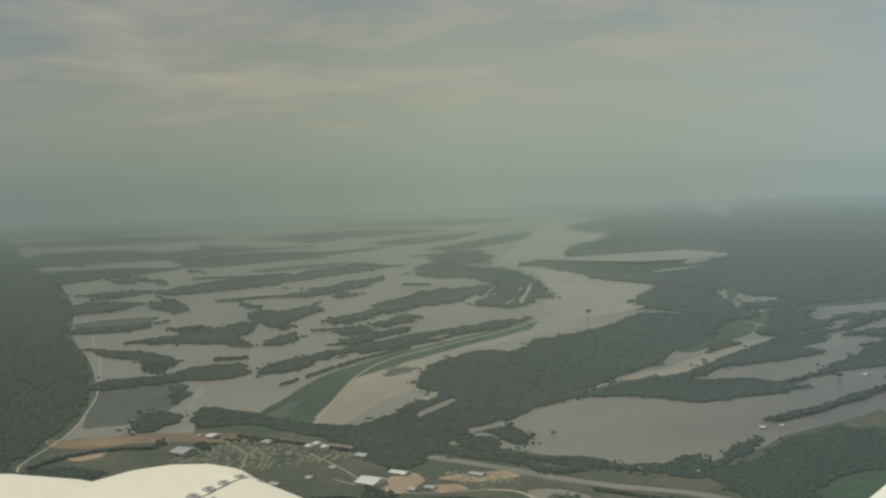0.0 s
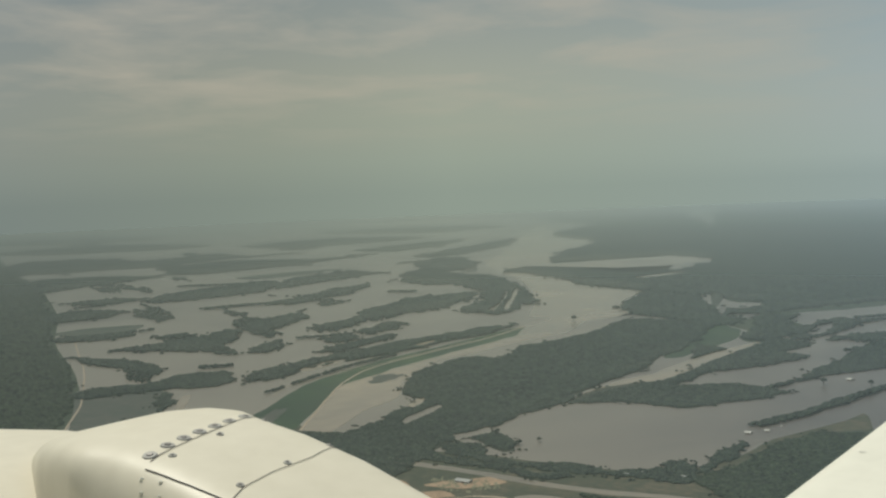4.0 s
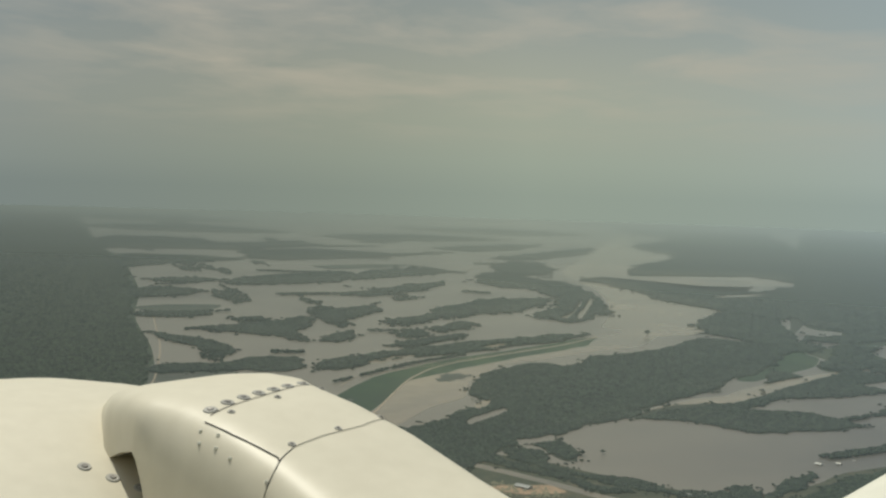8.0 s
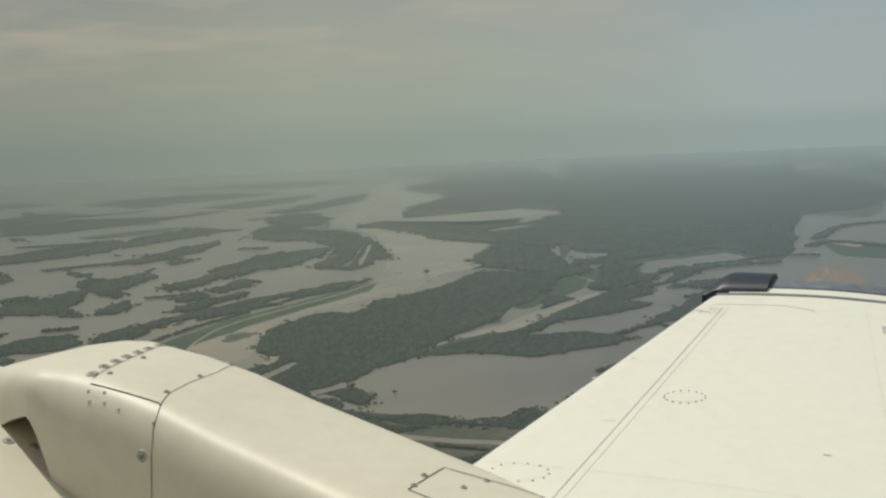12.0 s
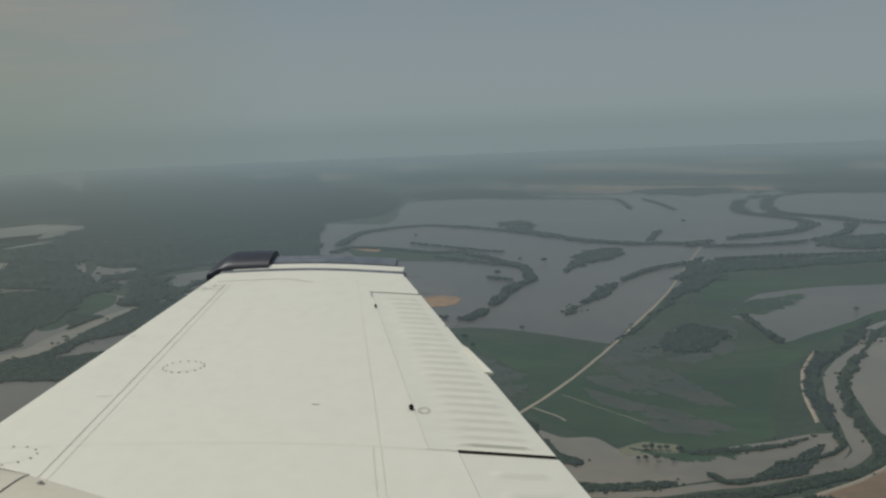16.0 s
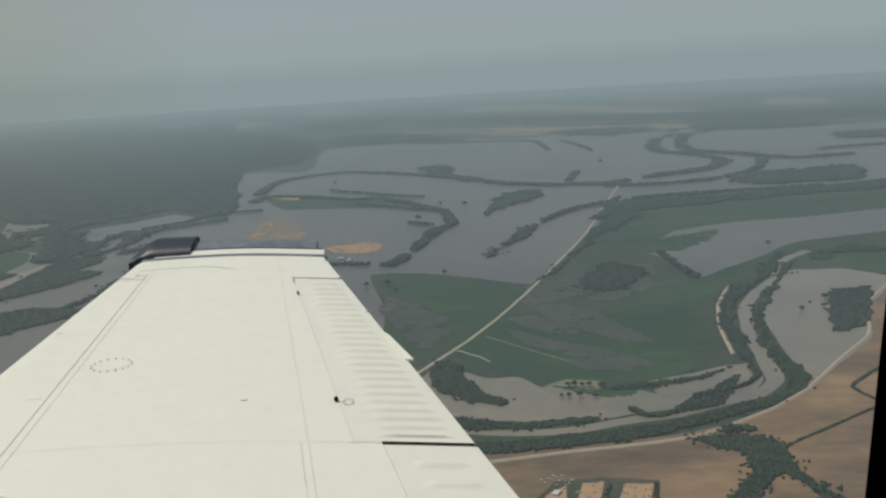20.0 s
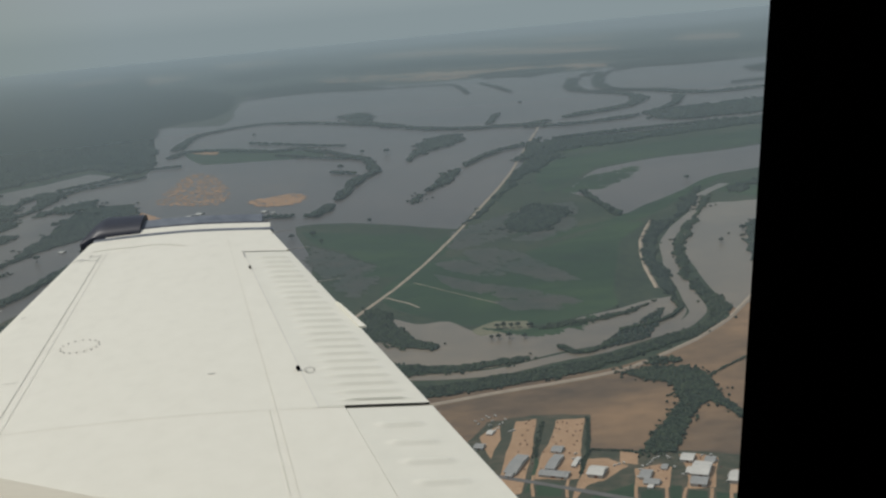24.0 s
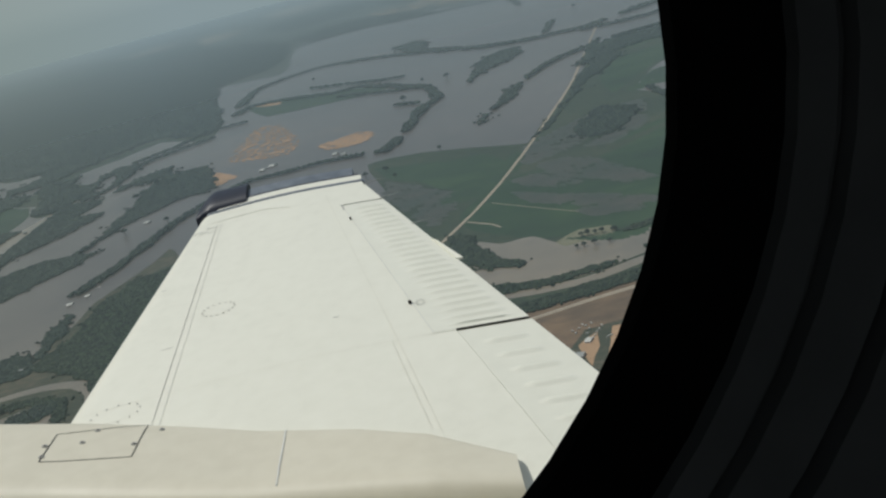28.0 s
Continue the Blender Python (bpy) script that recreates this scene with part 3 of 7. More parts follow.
land([(640.4, 42.7), (636.1, 9.3), (588.2, -44.6), (573.7, -63.7), (605.2, -84.9), (656.2, -128.3), (606.2, -124.3), (566.6, -136.3), (603.1, -174.9), (664.4, -215.7), (681.4, -265.5), (665, -325.4), (479.7, -258.8), (208.5, -121.6), (233.4, 39.7), (276.7, 44.4), (430.4, 30.2), (532.4, 29.8)])
land([(322.3, 15.8), (329.9, -39), (328.8, -67.8), (331.2, -79.6), (337.5, -92.6), (348.6, -108.8), (360.3, -118.9), (376.7, -128.6), (406.6, -148.5), (451.5, -198.9), (440.4, -237.6), (208, -131.4), (221, 37), (276.2, 30.2)], "soil", "bare brown ploughed farm land")
pool([(2857, 1740), (2296, 1449), (1954, 1270), (1640, 1091), (1430, 977), (1298, 869), (1157, 735), (1028, 636), (915, 568), (843, 532), (835, 503), (776, 493), (671.2, 476.9), (597.0, 469.4), (530.1, 460.2), (498.3, 455.6), (445.5, 423.6), (382.4, 382.4), (379.8, 364.1), (442.1, 388.5), (483.8, 396.3), (523.3, 424.7), (546.2, 435.4), (599.6, 456.0), (636.2, 452.1), (699.6, 449.0), (760.9, 442.5), (836, 463), (867, 451), (899, 455), (918, 424), (924, 450), (946, 487), (993, 508), (1084, 528), (1097, 570), (1136, 644), (1238, 732), (1292, 816), (1312, 866), (1385, 875), (1387, 796), (1384, 710), (1438, 655), (1564, 637), (1610, 743), (1466, 851), (1500, 898), (1693, 983), (1993, 1074), (2235, 1281)], "brown_water")
land([(1456, 871), (1693, 983), (2043, 1074), (2386, 1071), (2767, 1001), (3182, 792), (3334, 626), (1046, 195), (1020, 253), (975, 280), (936, 313), (889, 302), (845.1, 268.9), (799.9, 271.7), (759.2, 283.1), (779.7, 304.1), (819.5, 310.2), (837, 332), (883, 355), (899, 328), (915, 363), (971, 388), (979, 357), (1017, 406), (1082, 447), (1043, 446), (937, 392), (880, 360), (822.8, 342.5), (757.3, 328.8), (703.9, 320.8), (745.6, 358.5), (847, 429), (865, 399), (899, 455), (928, 452), (989, 444), (1076, 517), (1106, 567), (1136, 644), (1238, 732), (1303, 860), (1358, 828), (1333, 719), (1304, 651), (1367, 614), (1533, 620), (1635, 755), (1466, 851)])
woods([(1679, 975), (2022, 1063), (2359, 1060), (2733, 989), (3099, 771), (3247, 609), (1073, 201), (1052, 261), (1006, 294), (960, 321), (923, 334), (1006, 367), (1027, 410), (1093, 450), (1052, 452), (1073, 509), (1106, 567), (1136, 644), (1230, 728), (1303, 860), (1358, 828), (1333, 719), (1304, 651), (1367, 614), (1533, 620), (1635, 755), (1477, 858), (1502, 896)])
woods([(936, 483), (891, 451), (865, 399), (852, 362), (812.7, 339.7), (879, 362), (945, 396), (1041, 449), (1057, 488), (1067, 520), (989, 505)])
woods([(884, 353), (884, 325), (831.2, 309.9), (779.7, 304.1), (759.2, 283.1), (799.9, 271.7), (833.1, 264.2), (850.4, 285.1), (888, 303), (921, 308), (919, 333)], floor=False)
field([(713.8, 329.8), (760.0, 330.0), (859, 351), (831.2, 328.9), (817.2, 314.0), (763.7, 302.2), (714.6, 303.9), (678.6, 305.1), (672.4, 314.9)])
pool([(1043, 446), (1082, 446), (1026, 411), (946, 378), (888, 362), (939, 390)])
pool([(998, 399), (1006, 367), (958, 357), (947, 376)])
pool([(915, 364), (922, 336), (888, 331), (884, 353)])
pool([(1384, 710), (1448, 659), (1553, 632), (1598, 738), (1470, 843), (1397, 852)], "brown_water")
pool([(1240, 620), (1317, 608), (1373, 583), (1284, 577), (1218, 593)], "brown_water")
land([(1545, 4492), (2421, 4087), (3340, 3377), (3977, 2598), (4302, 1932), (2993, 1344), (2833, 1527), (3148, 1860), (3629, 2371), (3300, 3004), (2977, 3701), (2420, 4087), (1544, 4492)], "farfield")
woods([(2354, 1392), (2828, 1543), (3487, 1566), (2715, 1138), (1947, 874), (1964, 1032), (1728, 989), (2013, 1085), (2210, 1267)])
woods([(1881, 4362), (2606, 3971), (2978, 3701), (2420, 4087)], "far line of dark woods in the haze", floor=False)
woods([(3125, 3577), (3513, 3197), (3862, 2765), (3513, 3197)], "far line of dark woods in the haze", floor=False)
woods([(3920, 2682), (4108, 2384), (4259, 2045), (3908, 2268)], "far line of dark woods in the haze", floor=False)
woods([(490.0, 399.6), (517.3, 419.4), (543.2, 432.1), (585.8, 445.6), (623.2, 442.9), (627.8, 421.4), (651.5, 423.1), (678.0, 433.1), (729.6, 424.4), (758.9, 420.2), (811, 428), (850, 431), (858, 396), (845, 360), (796.2, 335.7), (733.8, 323.6), (698.8, 319.3), (672.5, 319.2), (629.0, 307.4), (592.1, 308.0), (567.6, 307.6), (543.4, 305.7), (528.0, 304.6), (512.4, 299.2), (491.1, 301.1), (473.4, 304.4), (451.1, 303.3), (437.5, 300.4), (430.4, 288.9), (418.7, 275.2), (407.7, 266.1), (400.6, 269.0), (410.2, 285.7), (416.2, 297.3), (407.8, 301.4), (381.0, 298.0), (360.9, 291.8), (342.6, 285.8), (342.6, 301.8), (358.9, 330.6), (380.0, 355.1), (402.2, 362.2), (432.9, 365.1), (463.1, 373.7), (480.4, 379.9)])
pool([(433.2, 354.4), (450.8, 359.1), (475.2, 361.2), (469.1, 353.4), (443.7, 348.9), (425.7, 346.0)])
pool([(416.1, 310.2), (430.4, 306.6), (440.7, 304.7), (432.6, 294.4), (421.3, 298.2), (410.9, 300.9)])
pool([(468.1, 377.7), (488.2, 383.5), (481.6, 375.1), (459.6, 367.7)], "brown_water")
pool([(511.1, 295.5), (534.9, 303.2), (563.1, 304.4), (587.1, 301.6), (612.6, 294.7), (635.7, 296.9), (702.6, 294.6), (761.9, 284.1), (754.0, 276.0), (704.0, 278.6), (657.1, 279.5), (614.9, 276.5), (595.5, 278.2), (572.6, 286.6), (546.1, 295.2)], "brown_water")
woods([(511.7, 297.4), (528.0, 301.6), (556.8, 301.0), (571.4, 295.0), (584.7, 288.1), (595.1, 278.8), (626.3, 280.8), (667.8, 279.2), (708.6, 280.4), (754.4, 280.4), (783.0, 282.3), (774.9, 258.1), (775.1, 242.5), (739.1, 246.2), (702.9, 258.1), (655.3, 262.4), (610.1, 266.1), (583.0, 267.3), (589.9, 250.2), (600.4, 234.1), (592.8, 208.4), (585.5, 202.0), (563.7, 207.0), (543.6, 224.1), (524.6, 232.1), (524.9, 252.6), (525.9, 270.2), (515.9, 285.4)])
woods([(620.0, 207.1), (662.4, 210.0), (712.7, 208.8), (776.7, 210.3), (799.6, 198.4), (798.5, 170.7), (696.9, 148.8), (687.7, 170.5), (656.3, 190.9), (634.4, 201.1)], floor=False)
hedge([(594.5, 214.9), (610.0, 209.7), (628.0, 207.8)], 3)
woods([(839.3, 208.3), (818.5, 230.7), (785.2, 241.5), (790.6, 222.8), (796.9, 197.7)], floor=False)
field([(382.7, 424.8), (423.1, 445.4), (488.8, 477.4), (533.1, 488.3), (604.6, 496.7), (674.0, 495.4), (763, 500), (776, 493), (726.2, 472.6), (654.4, 470.3), (593.0, 466.3), (528.5, 458.8), (494.9, 453.5), (448.7, 424.8), (377.3, 385.4), (359.0, 394.7)])
streaks([(386.3, 424.4), (421.5, 439.1), (430.1, 434.9), (400.0, 419.5), (376.6, 409.5)], "shallow", "shallow murky flood water standing in a crop field", 0.0042, 2.6)
streaks([(512.0, 449.4), (532.2, 457.0), (548.0, 440.7), (525.3, 436.6)], "shallow", "shallow murky flood water standing in a crop field", 0.0042, 2.6)
levee([(779, 495), (709.9, 486.2), (631.8, 484.7), (582.0, 483.5), (543.4, 476.7), (499.8, 457.0), (448.7, 424.8), (380.6, 380.5)], 0.45)
road([(449.4, 467.8), (482.8, 486.7), (509.9, 487.4), (554.1, 486.0), (622.3, 489.2), (691.5, 491.2)], 0.35)
hedge([(455.3, 478.8), (501.0, 489.2), (555.2, 497.6), (606.7, 498.4)], 2.2)
woods([(482.4, 525.4), (508.4, 547.7), (539.7, 549.2), (572.5, 546.8), (623.6, 546.5), (662.2, 543.7), (706.0, 530.6), (751, 527), (771, 516), (785, 514), (726.1, 498.4), (686.8, 504.7), (631.1, 507.1), (595.5, 510.9), (565.9, 518.0), (537.7, 524.7), (516.1, 514.5), (491.6, 511.3)])
pool([(522.8, 521.2), (556.9, 531.9), (580.0, 525.2), (562.0, 514.5), (532.8, 514.5)], "brown_water")
pool([(645.1, 518.3), (679.6, 522.3), (685.0, 513.7), (652.2, 506.9)], "brown_water")
woods([(395.0, 590.4), (421.6, 598.4), (446.7, 583.8), (483.0, 586.9), (501.1, 563.4), (480.4, 536.4), (455.7, 531.6), (438.6, 550.2), (412.0, 561.6), (389.7, 570.8)], floor=False)
woods([(833, 1081), (922, 1116), (1020, 1124), (1088, 1124), (1052, 1067), (958, 1003), (899, 1012), (843, 1021), (821, 1045)], floor=False)
woods([(1058, 1077), (1184, 1127), (1273, 1112), (1227, 1047), (1128, 1029), (1048, 1018), (1008, 1017)], floor=False)
woods([(920, 904), (981, 915), (1066, 932), (1046, 899), (967, 864), (918, 865), (901, 881)], floor=False)
woods([(656, 1027), (720, 1059), (743, 997), (692, 958), (647, 971), (629, 980)], floor=False)
woods([(558, 857), (590, 852), (613, 824), (606, 804), (571, 808), (549, 835)], floor=False)
woods([(534, 741), (577, 737), (615, 730), (661, 746), (662, 729), (609, 679), (572.9, 667.0), (556.0, 681.7), (542.5, 714.9)], floor=False)
woods([(497.5, 749.3), (499.4, 707.6), (507.3, 668.9), (495.0, 627.9), (475.7, 634.1), (477.3, 669.6), (482.5, 712.2)], floor=False)
woods([(673, 727), (720, 767), (759, 778), (802, 777), (769, 742), (708, 719), (674, 710)], floor=False)
woods([(575.4, 616.7), (612.0, 642.0), (637, 647), (616.3, 622.7), (582.7, 605.2)], floor=False)
woods([(706, 673), (737, 688), (765, 684), (814, 697), (769, 661), (723, 646), (694, 648)], floor=False)
woods([(656, 616), (682, 623), (686, 610), (657.5, 588.6), (641.1, 595.8)], floor=False)
woods([(799, 703), (850, 728), (919, 737), (979, 734), (1018, 720), (973, 681), (902, 662), (856, 657), (828, 664), (789, 654), (772, 665)], floor=False)
woods([(715, 613), (761, 631), (762, 614), (726, 596), (709, 601)], floor=False)
woods([(1142, 925), (1255, 995), (1295, 993), (1262, 936), (1223, 857), (1240, 847), (1163, 759), (1061, 674), (982, 617), (905, 575), (874, 568), (847, 568), (850, 590), (850, 608), (872, 630), (927, 643), (984, 673), (1055, 740), (1105, 811), (1087, 843)], floor=False)
woods([(1408, 1106), (1531, 1161), (1545, 1133), (1484, 1052), (1436, 993), (1363, 966), (1308, 970), (1301, 1008)], floor=False)
woods([(856, 1451), (1004, 1583), (1091, 1507), (1116, 1405), (990, 1367), (866, 1338), (796, 1350), (715, 1418), (763, 1513)], floor=False)
woods([(597.7, 570.6), (627.8, 580.4), (660.0, 578.3), (694, 576), (685.8, 563.0), (642.5, 557.0), (602.8, 551.6)], floor=False)
woods([(601, 767), (628, 769), (636, 755), (612, 750)], floor=False)
woods([(907, 744), (955, 749), (986, 748), (930, 730)], floor=False)
woods([(698, 611), (720, 620), (711, 604), (690, 597)], floor=False)
woods([(951, 601), (977, 603), (949, 583), (926, 580)], floor=False)
woods([(1138, 1418), (1223, 1432), (1251, 1378), (1175, 1349)], floor=False)
woods([(762, 1144), (830, 1147), (842, 1095), (779, 1089)], floor=False)
woods([(850, 890), (896, 890), (895, 852), (845, 849)], floor=False)
pool([(884, 590), (980, 644), (1079, 700), (1046, 672), (944, 614), (871, 574)], "brown_water")
pool([(869, 596), (935, 628), (1043, 691), (1022, 672), (919, 612), (860, 582)], "brown_water")
woods([(1193, 2019), (1343, 2136), (1427, 2071), (1405, 1823), (1623, 1822), (1522, 1674), (1300, 1619), (1153, 1692), (1052, 1781), (922, 1926), (1045, 2180)], "far line of dark woods in the haze", floor=False)
woods([(1267, 1577), (1437, 1581), (1496, 1422), (1578, 1378), (1364, 1353), (1232, 1356), (1166, 1423)], "far line of dark woods in the haze", floor=False)
woods([(1585, 1241), (1753, 1285), (1977, 1338), (2111, 1355), (1912, 1250), (1692, 1186), (1576, 1181)], "far line of dark woods in the haze", floor=False)
woods([(1609, 2720), (1947, 2683), (1915, 2194), (1693, 2240), (1534, 2439)], "far line of dark woods in the haze", floor=False)
woods([(1906, 2053), (2214, 2016), (2254, 1726), (1980, 1728), (1812, 1833)], "far line of dark woods in the haze", floor=False)
woods([(1739, 1518), (1949, 1526), (2131, 1526), (1888, 1415), (1702, 1393)], "far line of dark woods in the haze", floor=False)
woods([(2523, 2396), (2911, 2229), (2821, 1843), (2506, 1919)], "far line of dark woods in the haze", floor=False)
woods([(1896, 3747), (2335, 3561), (2340, 2909), (1955, 2982)], "far line of dark woods in the haze", floor=False)
field([(574, 900), (626, 903), (668, 870), (632, 841), (590, 860)], "farfield")
field([(1124, 1238), (1239, 1229), (1294, 1180), (1193, 1159), (1109, 1172)], "farfield")
scrub([(2236, 4191), (2977, 3701), (3236, 2946), (3561, 2327), (2857, 1740), (1793, 1200), (1473, 1206), (1262, 1419), (920, 1558), (849, 1682)], "far broken tree lines in the flood water", 0.8, 0.0030)
scrub([(882, 1406), (1096, 1365), (1276, 1214), (1327, 1063), (955, 663), (778, 572), (616.2, 563.8), (532.5, 589.1), (424.6, 621.3), (487, 765)], "scattered trees and bushes standing in the flood water", 0.6, 0.0024)
land([(1486, 4512), (2070, 3694), (1080, 1755), (850, 1321), (682, 1036), (548, 841), (468.9, 697.9), (414.0, 609.1), (351.3, 526.7), (288.8, 463.4), (257.9, 442.8), (236.3, 409.6), (148.5, 464.4)])
woods([(1486, 4512), (1960, 3576), (1045, 1716), (828, 1298), (677, 1039), (547, 847), (462.5, 695.8), (412.2, 615.1), (353.3, 537.9), (289.7, 472.2), (261.0, 454.1), (245.8, 431.7), (228.0, 424.2), (157.3, 491.5)])
land([(377.8, 297.4), (380.5, 265.9), (378.3, 233.3), (385.0, 208.7), (393.5, 168.6), (382.6, 158.9), (373.6, 177.1), (367.8, 226.5), (366.6, 271.5), (367.8, 296.0)], "near", "rough olive ground with bare patches")
land([(392.9, 165.4), (429.1, 169.0), (499.9, 157.9), (519.8, 102.8), (297.6, 55.7), (271.4, 114.9), (349.6, 137.2), (365.4, 140.1)])
pool([(336.9, 428.1), (376.0, 472.3), (407.8, 505.1), (426.0, 522.2), (433.3, 521.1), (388.9, 477.2), (340.0, 419.9)], "brown_water")
pool([(355.2, 532.5), (408.3, 603.3), (424.9, 585.7), (433.2, 545.3), (384.2, 491.3), (348.0, 473.6), (331.8, 482.1), (323.6, 490.3)], "shallow", "shallow murky flood water standing in a crop field")
bare([(294.4, 477.7), (314.6, 462.0), (333.5, 443.8), (350.9, 423.2), (358.4, 395.9), (360.0, 372.0), (346.2, 390.7), (330.0, 415.5), (306.7, 440.6), (288.1, 459.7)], "soil", "brown earth bank of a flooded channel")
bare([(279.4, 444.3), (291.7, 445.2), (298.7, 438.6), (289.7, 429.1), (279.0, 432.9)])
river([(354.5, 374.4), (363.2, 320.4), (365.8, 287.4), (365.9, 254.9), (364.2, 224.4), (365.8, 198.5), (370.8, 175.9), (371.3, 161.3), (365.6, 147.6), (353.3, 138.2), (336.2, 134.2), (318.6, 132.6), (298.7, 129.5), (271.5, 124.5)], 6.0)
pool([(327.0, 187.8), (338.8, 179.7), (349.5, 170.8), (352.7, 158.5), (345.0, 149.0), (326.8, 145.2), (314.6, 145.1), (298.5, 140.0), (269.5, 128.9), (261.2, 147.0), (290.8, 160.5), (309.0, 173.4)], "river_water")
pool([(344.1, 225.9), (351.7, 214.4), (346.5, 198.5), (327.8, 193.0), (325.8, 201.7), (332.5, 214.7)], "river_water")
pool([(379.0, 131.4), (390.1, 121.6), (377.4, 114.9), (368.6, 123.3)], "river_water")
field([(398.9, 133.1), (422.2, 124.9), (436.7, 114.4), (455.0, 86.1), (410.3, 75.7), (402.2, 104.3), (392.1, 120.1)])
land([(292.4, 276.1), (304.4, 250.9), (317.7, 233.0), (318.6, 212.5), (306.4, 195.0), (289.9, 203.8), (278.3, 230.5), (273.3, 247.8)], "near", "rough olive ground with bare patches")
land([(284.9, 413.6), (297.4, 395.2), (284.8, 357.7), (268.3, 356.0), (263.6, 386.7), (268.4, 407.2)], "near", "rough olive ground with bare patches")
land([(343.0, 201.6), (352.9, 191.8), (349.5, 184.6), (336.9, 188.3), (328.2, 192.0)], "farfield")
bare([(327.7, 421.7), (343.5, 391.8), (348.7, 360.0), (349.3, 329.6), (337.0, 324.8), (328.7, 362.3), (318.4, 383.3), (302.6, 392.4)], "near", "bare brown soil of a farm yard")
bare([(299.9, 377.0), (315.5, 355.2), (324.0, 319.0), (337.0, 299.8), (336.9, 276.3), (323.8, 278.4), (313.7, 308.5), (296.3, 325.7), (292.6, 351.7)], "near", "bare brown soil of a farm yard")
bare([(340.5, 266.8), (352.0, 260.0), (362.2, 252.2), (359.0, 241.0), (346.9, 247.5), (339.1, 256.7)])
bare([(328.0, 263.3), (334.8, 256.6), (332.9, 246.4), (323.9, 252.9)])
bare([(314.1, 205.9), (320.9, 201.3), (314.6, 194.6), (308.3, 198.6)])
bare([(314.1, 285.9), (329.9, 289.8), (339.6, 278.6), (333.3, 267.4), (316.8, 266.6), (308.6, 274.9)])
road([(336.8, 240.6), (340.4, 229.1), (334.8, 214.8), (321.9, 197.0), (309.4, 178.6), (298.1, 167.6), (273.0, 153.0)], 1.5)
road([(317.0, 304.8), (314.7, 280.1), (318.6, 262.0), (329.5, 246.9), (336.8, 240.6)], 0.6)
road([(289.9, 203.8), (294.8, 199.7), (288.8, 192.1), (270.1, 182.5)], 0.6)
road([(276.2, 247.5), (290.3, 233.4), (292.9, 217.7), (289.9, 203.8)], 0.5)
road([(339.6, 396.0), (328.0, 369.6), (310.4, 353.3), (291.2, 342.2)], 0.6)
road([(342.7, 341.9), (330.7, 311.3), (314.7, 280.1)], 0.6)
woods([(394.9, 298.6), (404.2, 298.2), (406.5, 284.5), (394.6, 273.7), (389.9, 256.6), (391.8, 242.3), (398.5, 234.5), (397.7, 219.1), (389.2, 212.9), (383.2, 224.7), (382.8, 242.3), (381.4, 266.5), (385.0, 285.9)], floor=False)
woods([(388.6, 211.9), (398.5, 208.2), (404.0, 197.3), (412.6, 192.3), (421.7, 195.1), (423.6, 189.4), (415.7, 179.6), (398.0, 170.9), (391.7, 176.5), (390.6, 190.0), (385.9, 203.6)], floor=False)
woods([(379.3, 252.3), (378.3, 233.3), (384.8, 225.7), (377.9, 218.5), (370.0, 230.6), (371.6, 246.8)], floor=False)
woods([(382.6, 308.5), (384.0, 292.0), (380.4, 272.3), (382.5, 254.5), (375.3, 252.5), (372.2, 272.5), (372.0, 296.0)], floor=False)
woods([(401.1, 166.8), (429.4, 168.0), (457.2, 166.9), (483.4, 164.1), (500.1, 156.9), (505.6, 136.9), (513.0, 101.0), (455.0, 86.1), (441.9, 116.1), (424.8, 128.2), (399.6, 133.3), (385.4, 139.3), (380.9, 152.2)], floor=False)
woods([(368.0, 141.0), (384.6, 132.8), (370.7, 125.7), (357.1, 117.2), (350.5, 107.4), (328.8, 110.2), (301.7, 110.2), (279.7, 116.4), (310.8, 126.4), (338.7, 131.1)], floor=False)
woods([(414.5, 177.4), (432.5, 183.9), (444.1, 184.5), (454.1, 180.8), (467.4, 182.3), (458.7, 176.8), (437.9, 173.5), (426.7, 176.3), (411.3, 172.7)], floor=False)
woods([(319.3, 176.6), (329.4, 178.4), (331.3, 173.6), (321.2, 168.6), (312.4, 169.7)], floor=False)
woods([(332.3, 188.8), (348.7, 184.7), (362.6, 172.2), (361.2, 159.4), (355.1, 150.1), (346.3, 145.7), (327.6, 143.1), (311.4, 141.5), (295.0, 135.6), (296.9, 138.7), (314.8, 144.6), (331.0, 147.5), (345.5, 151.4), (354.4, 163.8), (347.8, 177.1), (331.3, 184.1)], floor=False)
woods([(328.1, 206.9), (339.1, 209.6), (344.1, 206.8), (333.1, 198.0), (323.8, 199.3)], floor=False)
woods([(335.1, 466.1), (356.5, 487.9), (368.9, 488.8), (369.1, 471.7), (355.9, 451.6), (346.3, 453.0), (334.3, 444.9), (328.2, 451.4)], floor=False)
woods([(389.8, 501.9), (415.7, 533.2), (429.6, 539.4), (385.0, 489.0)], floor=False)
woods([(369.9, 457.5), (388.5, 469.5), (389.9, 431.5), (384.9, 398.5), (391.7, 371.1), (394.2, 349.0), (378.7, 319.7), (365.1, 345.1), (371.6, 393.0), (366.1, 422.9), (352.9, 431.3)], floor=False)
woods([(252.4, 433.4), (265.2, 430.3), (272.4, 417.9), (272.4, 399.8), (259.0, 397.3), (246.8, 405.1), (244.1, 419.2)], floor=False)
hedge([(260.4, 437.0), (280.8, 440.7), (301.1, 432.5), (313.7, 417.1)], 3)
hedge([(310.2, 255.4), (322.0, 241.5), (323.9, 221.1), (317.8, 197.0)], 2.5)
hedge([(287.1, 296.2), (299.2, 282.2), (300.8, 259.5)], 2.5)
hedge([(350.0, 399.4), (353.4, 365.0), (356.0, 328.5)], 2)
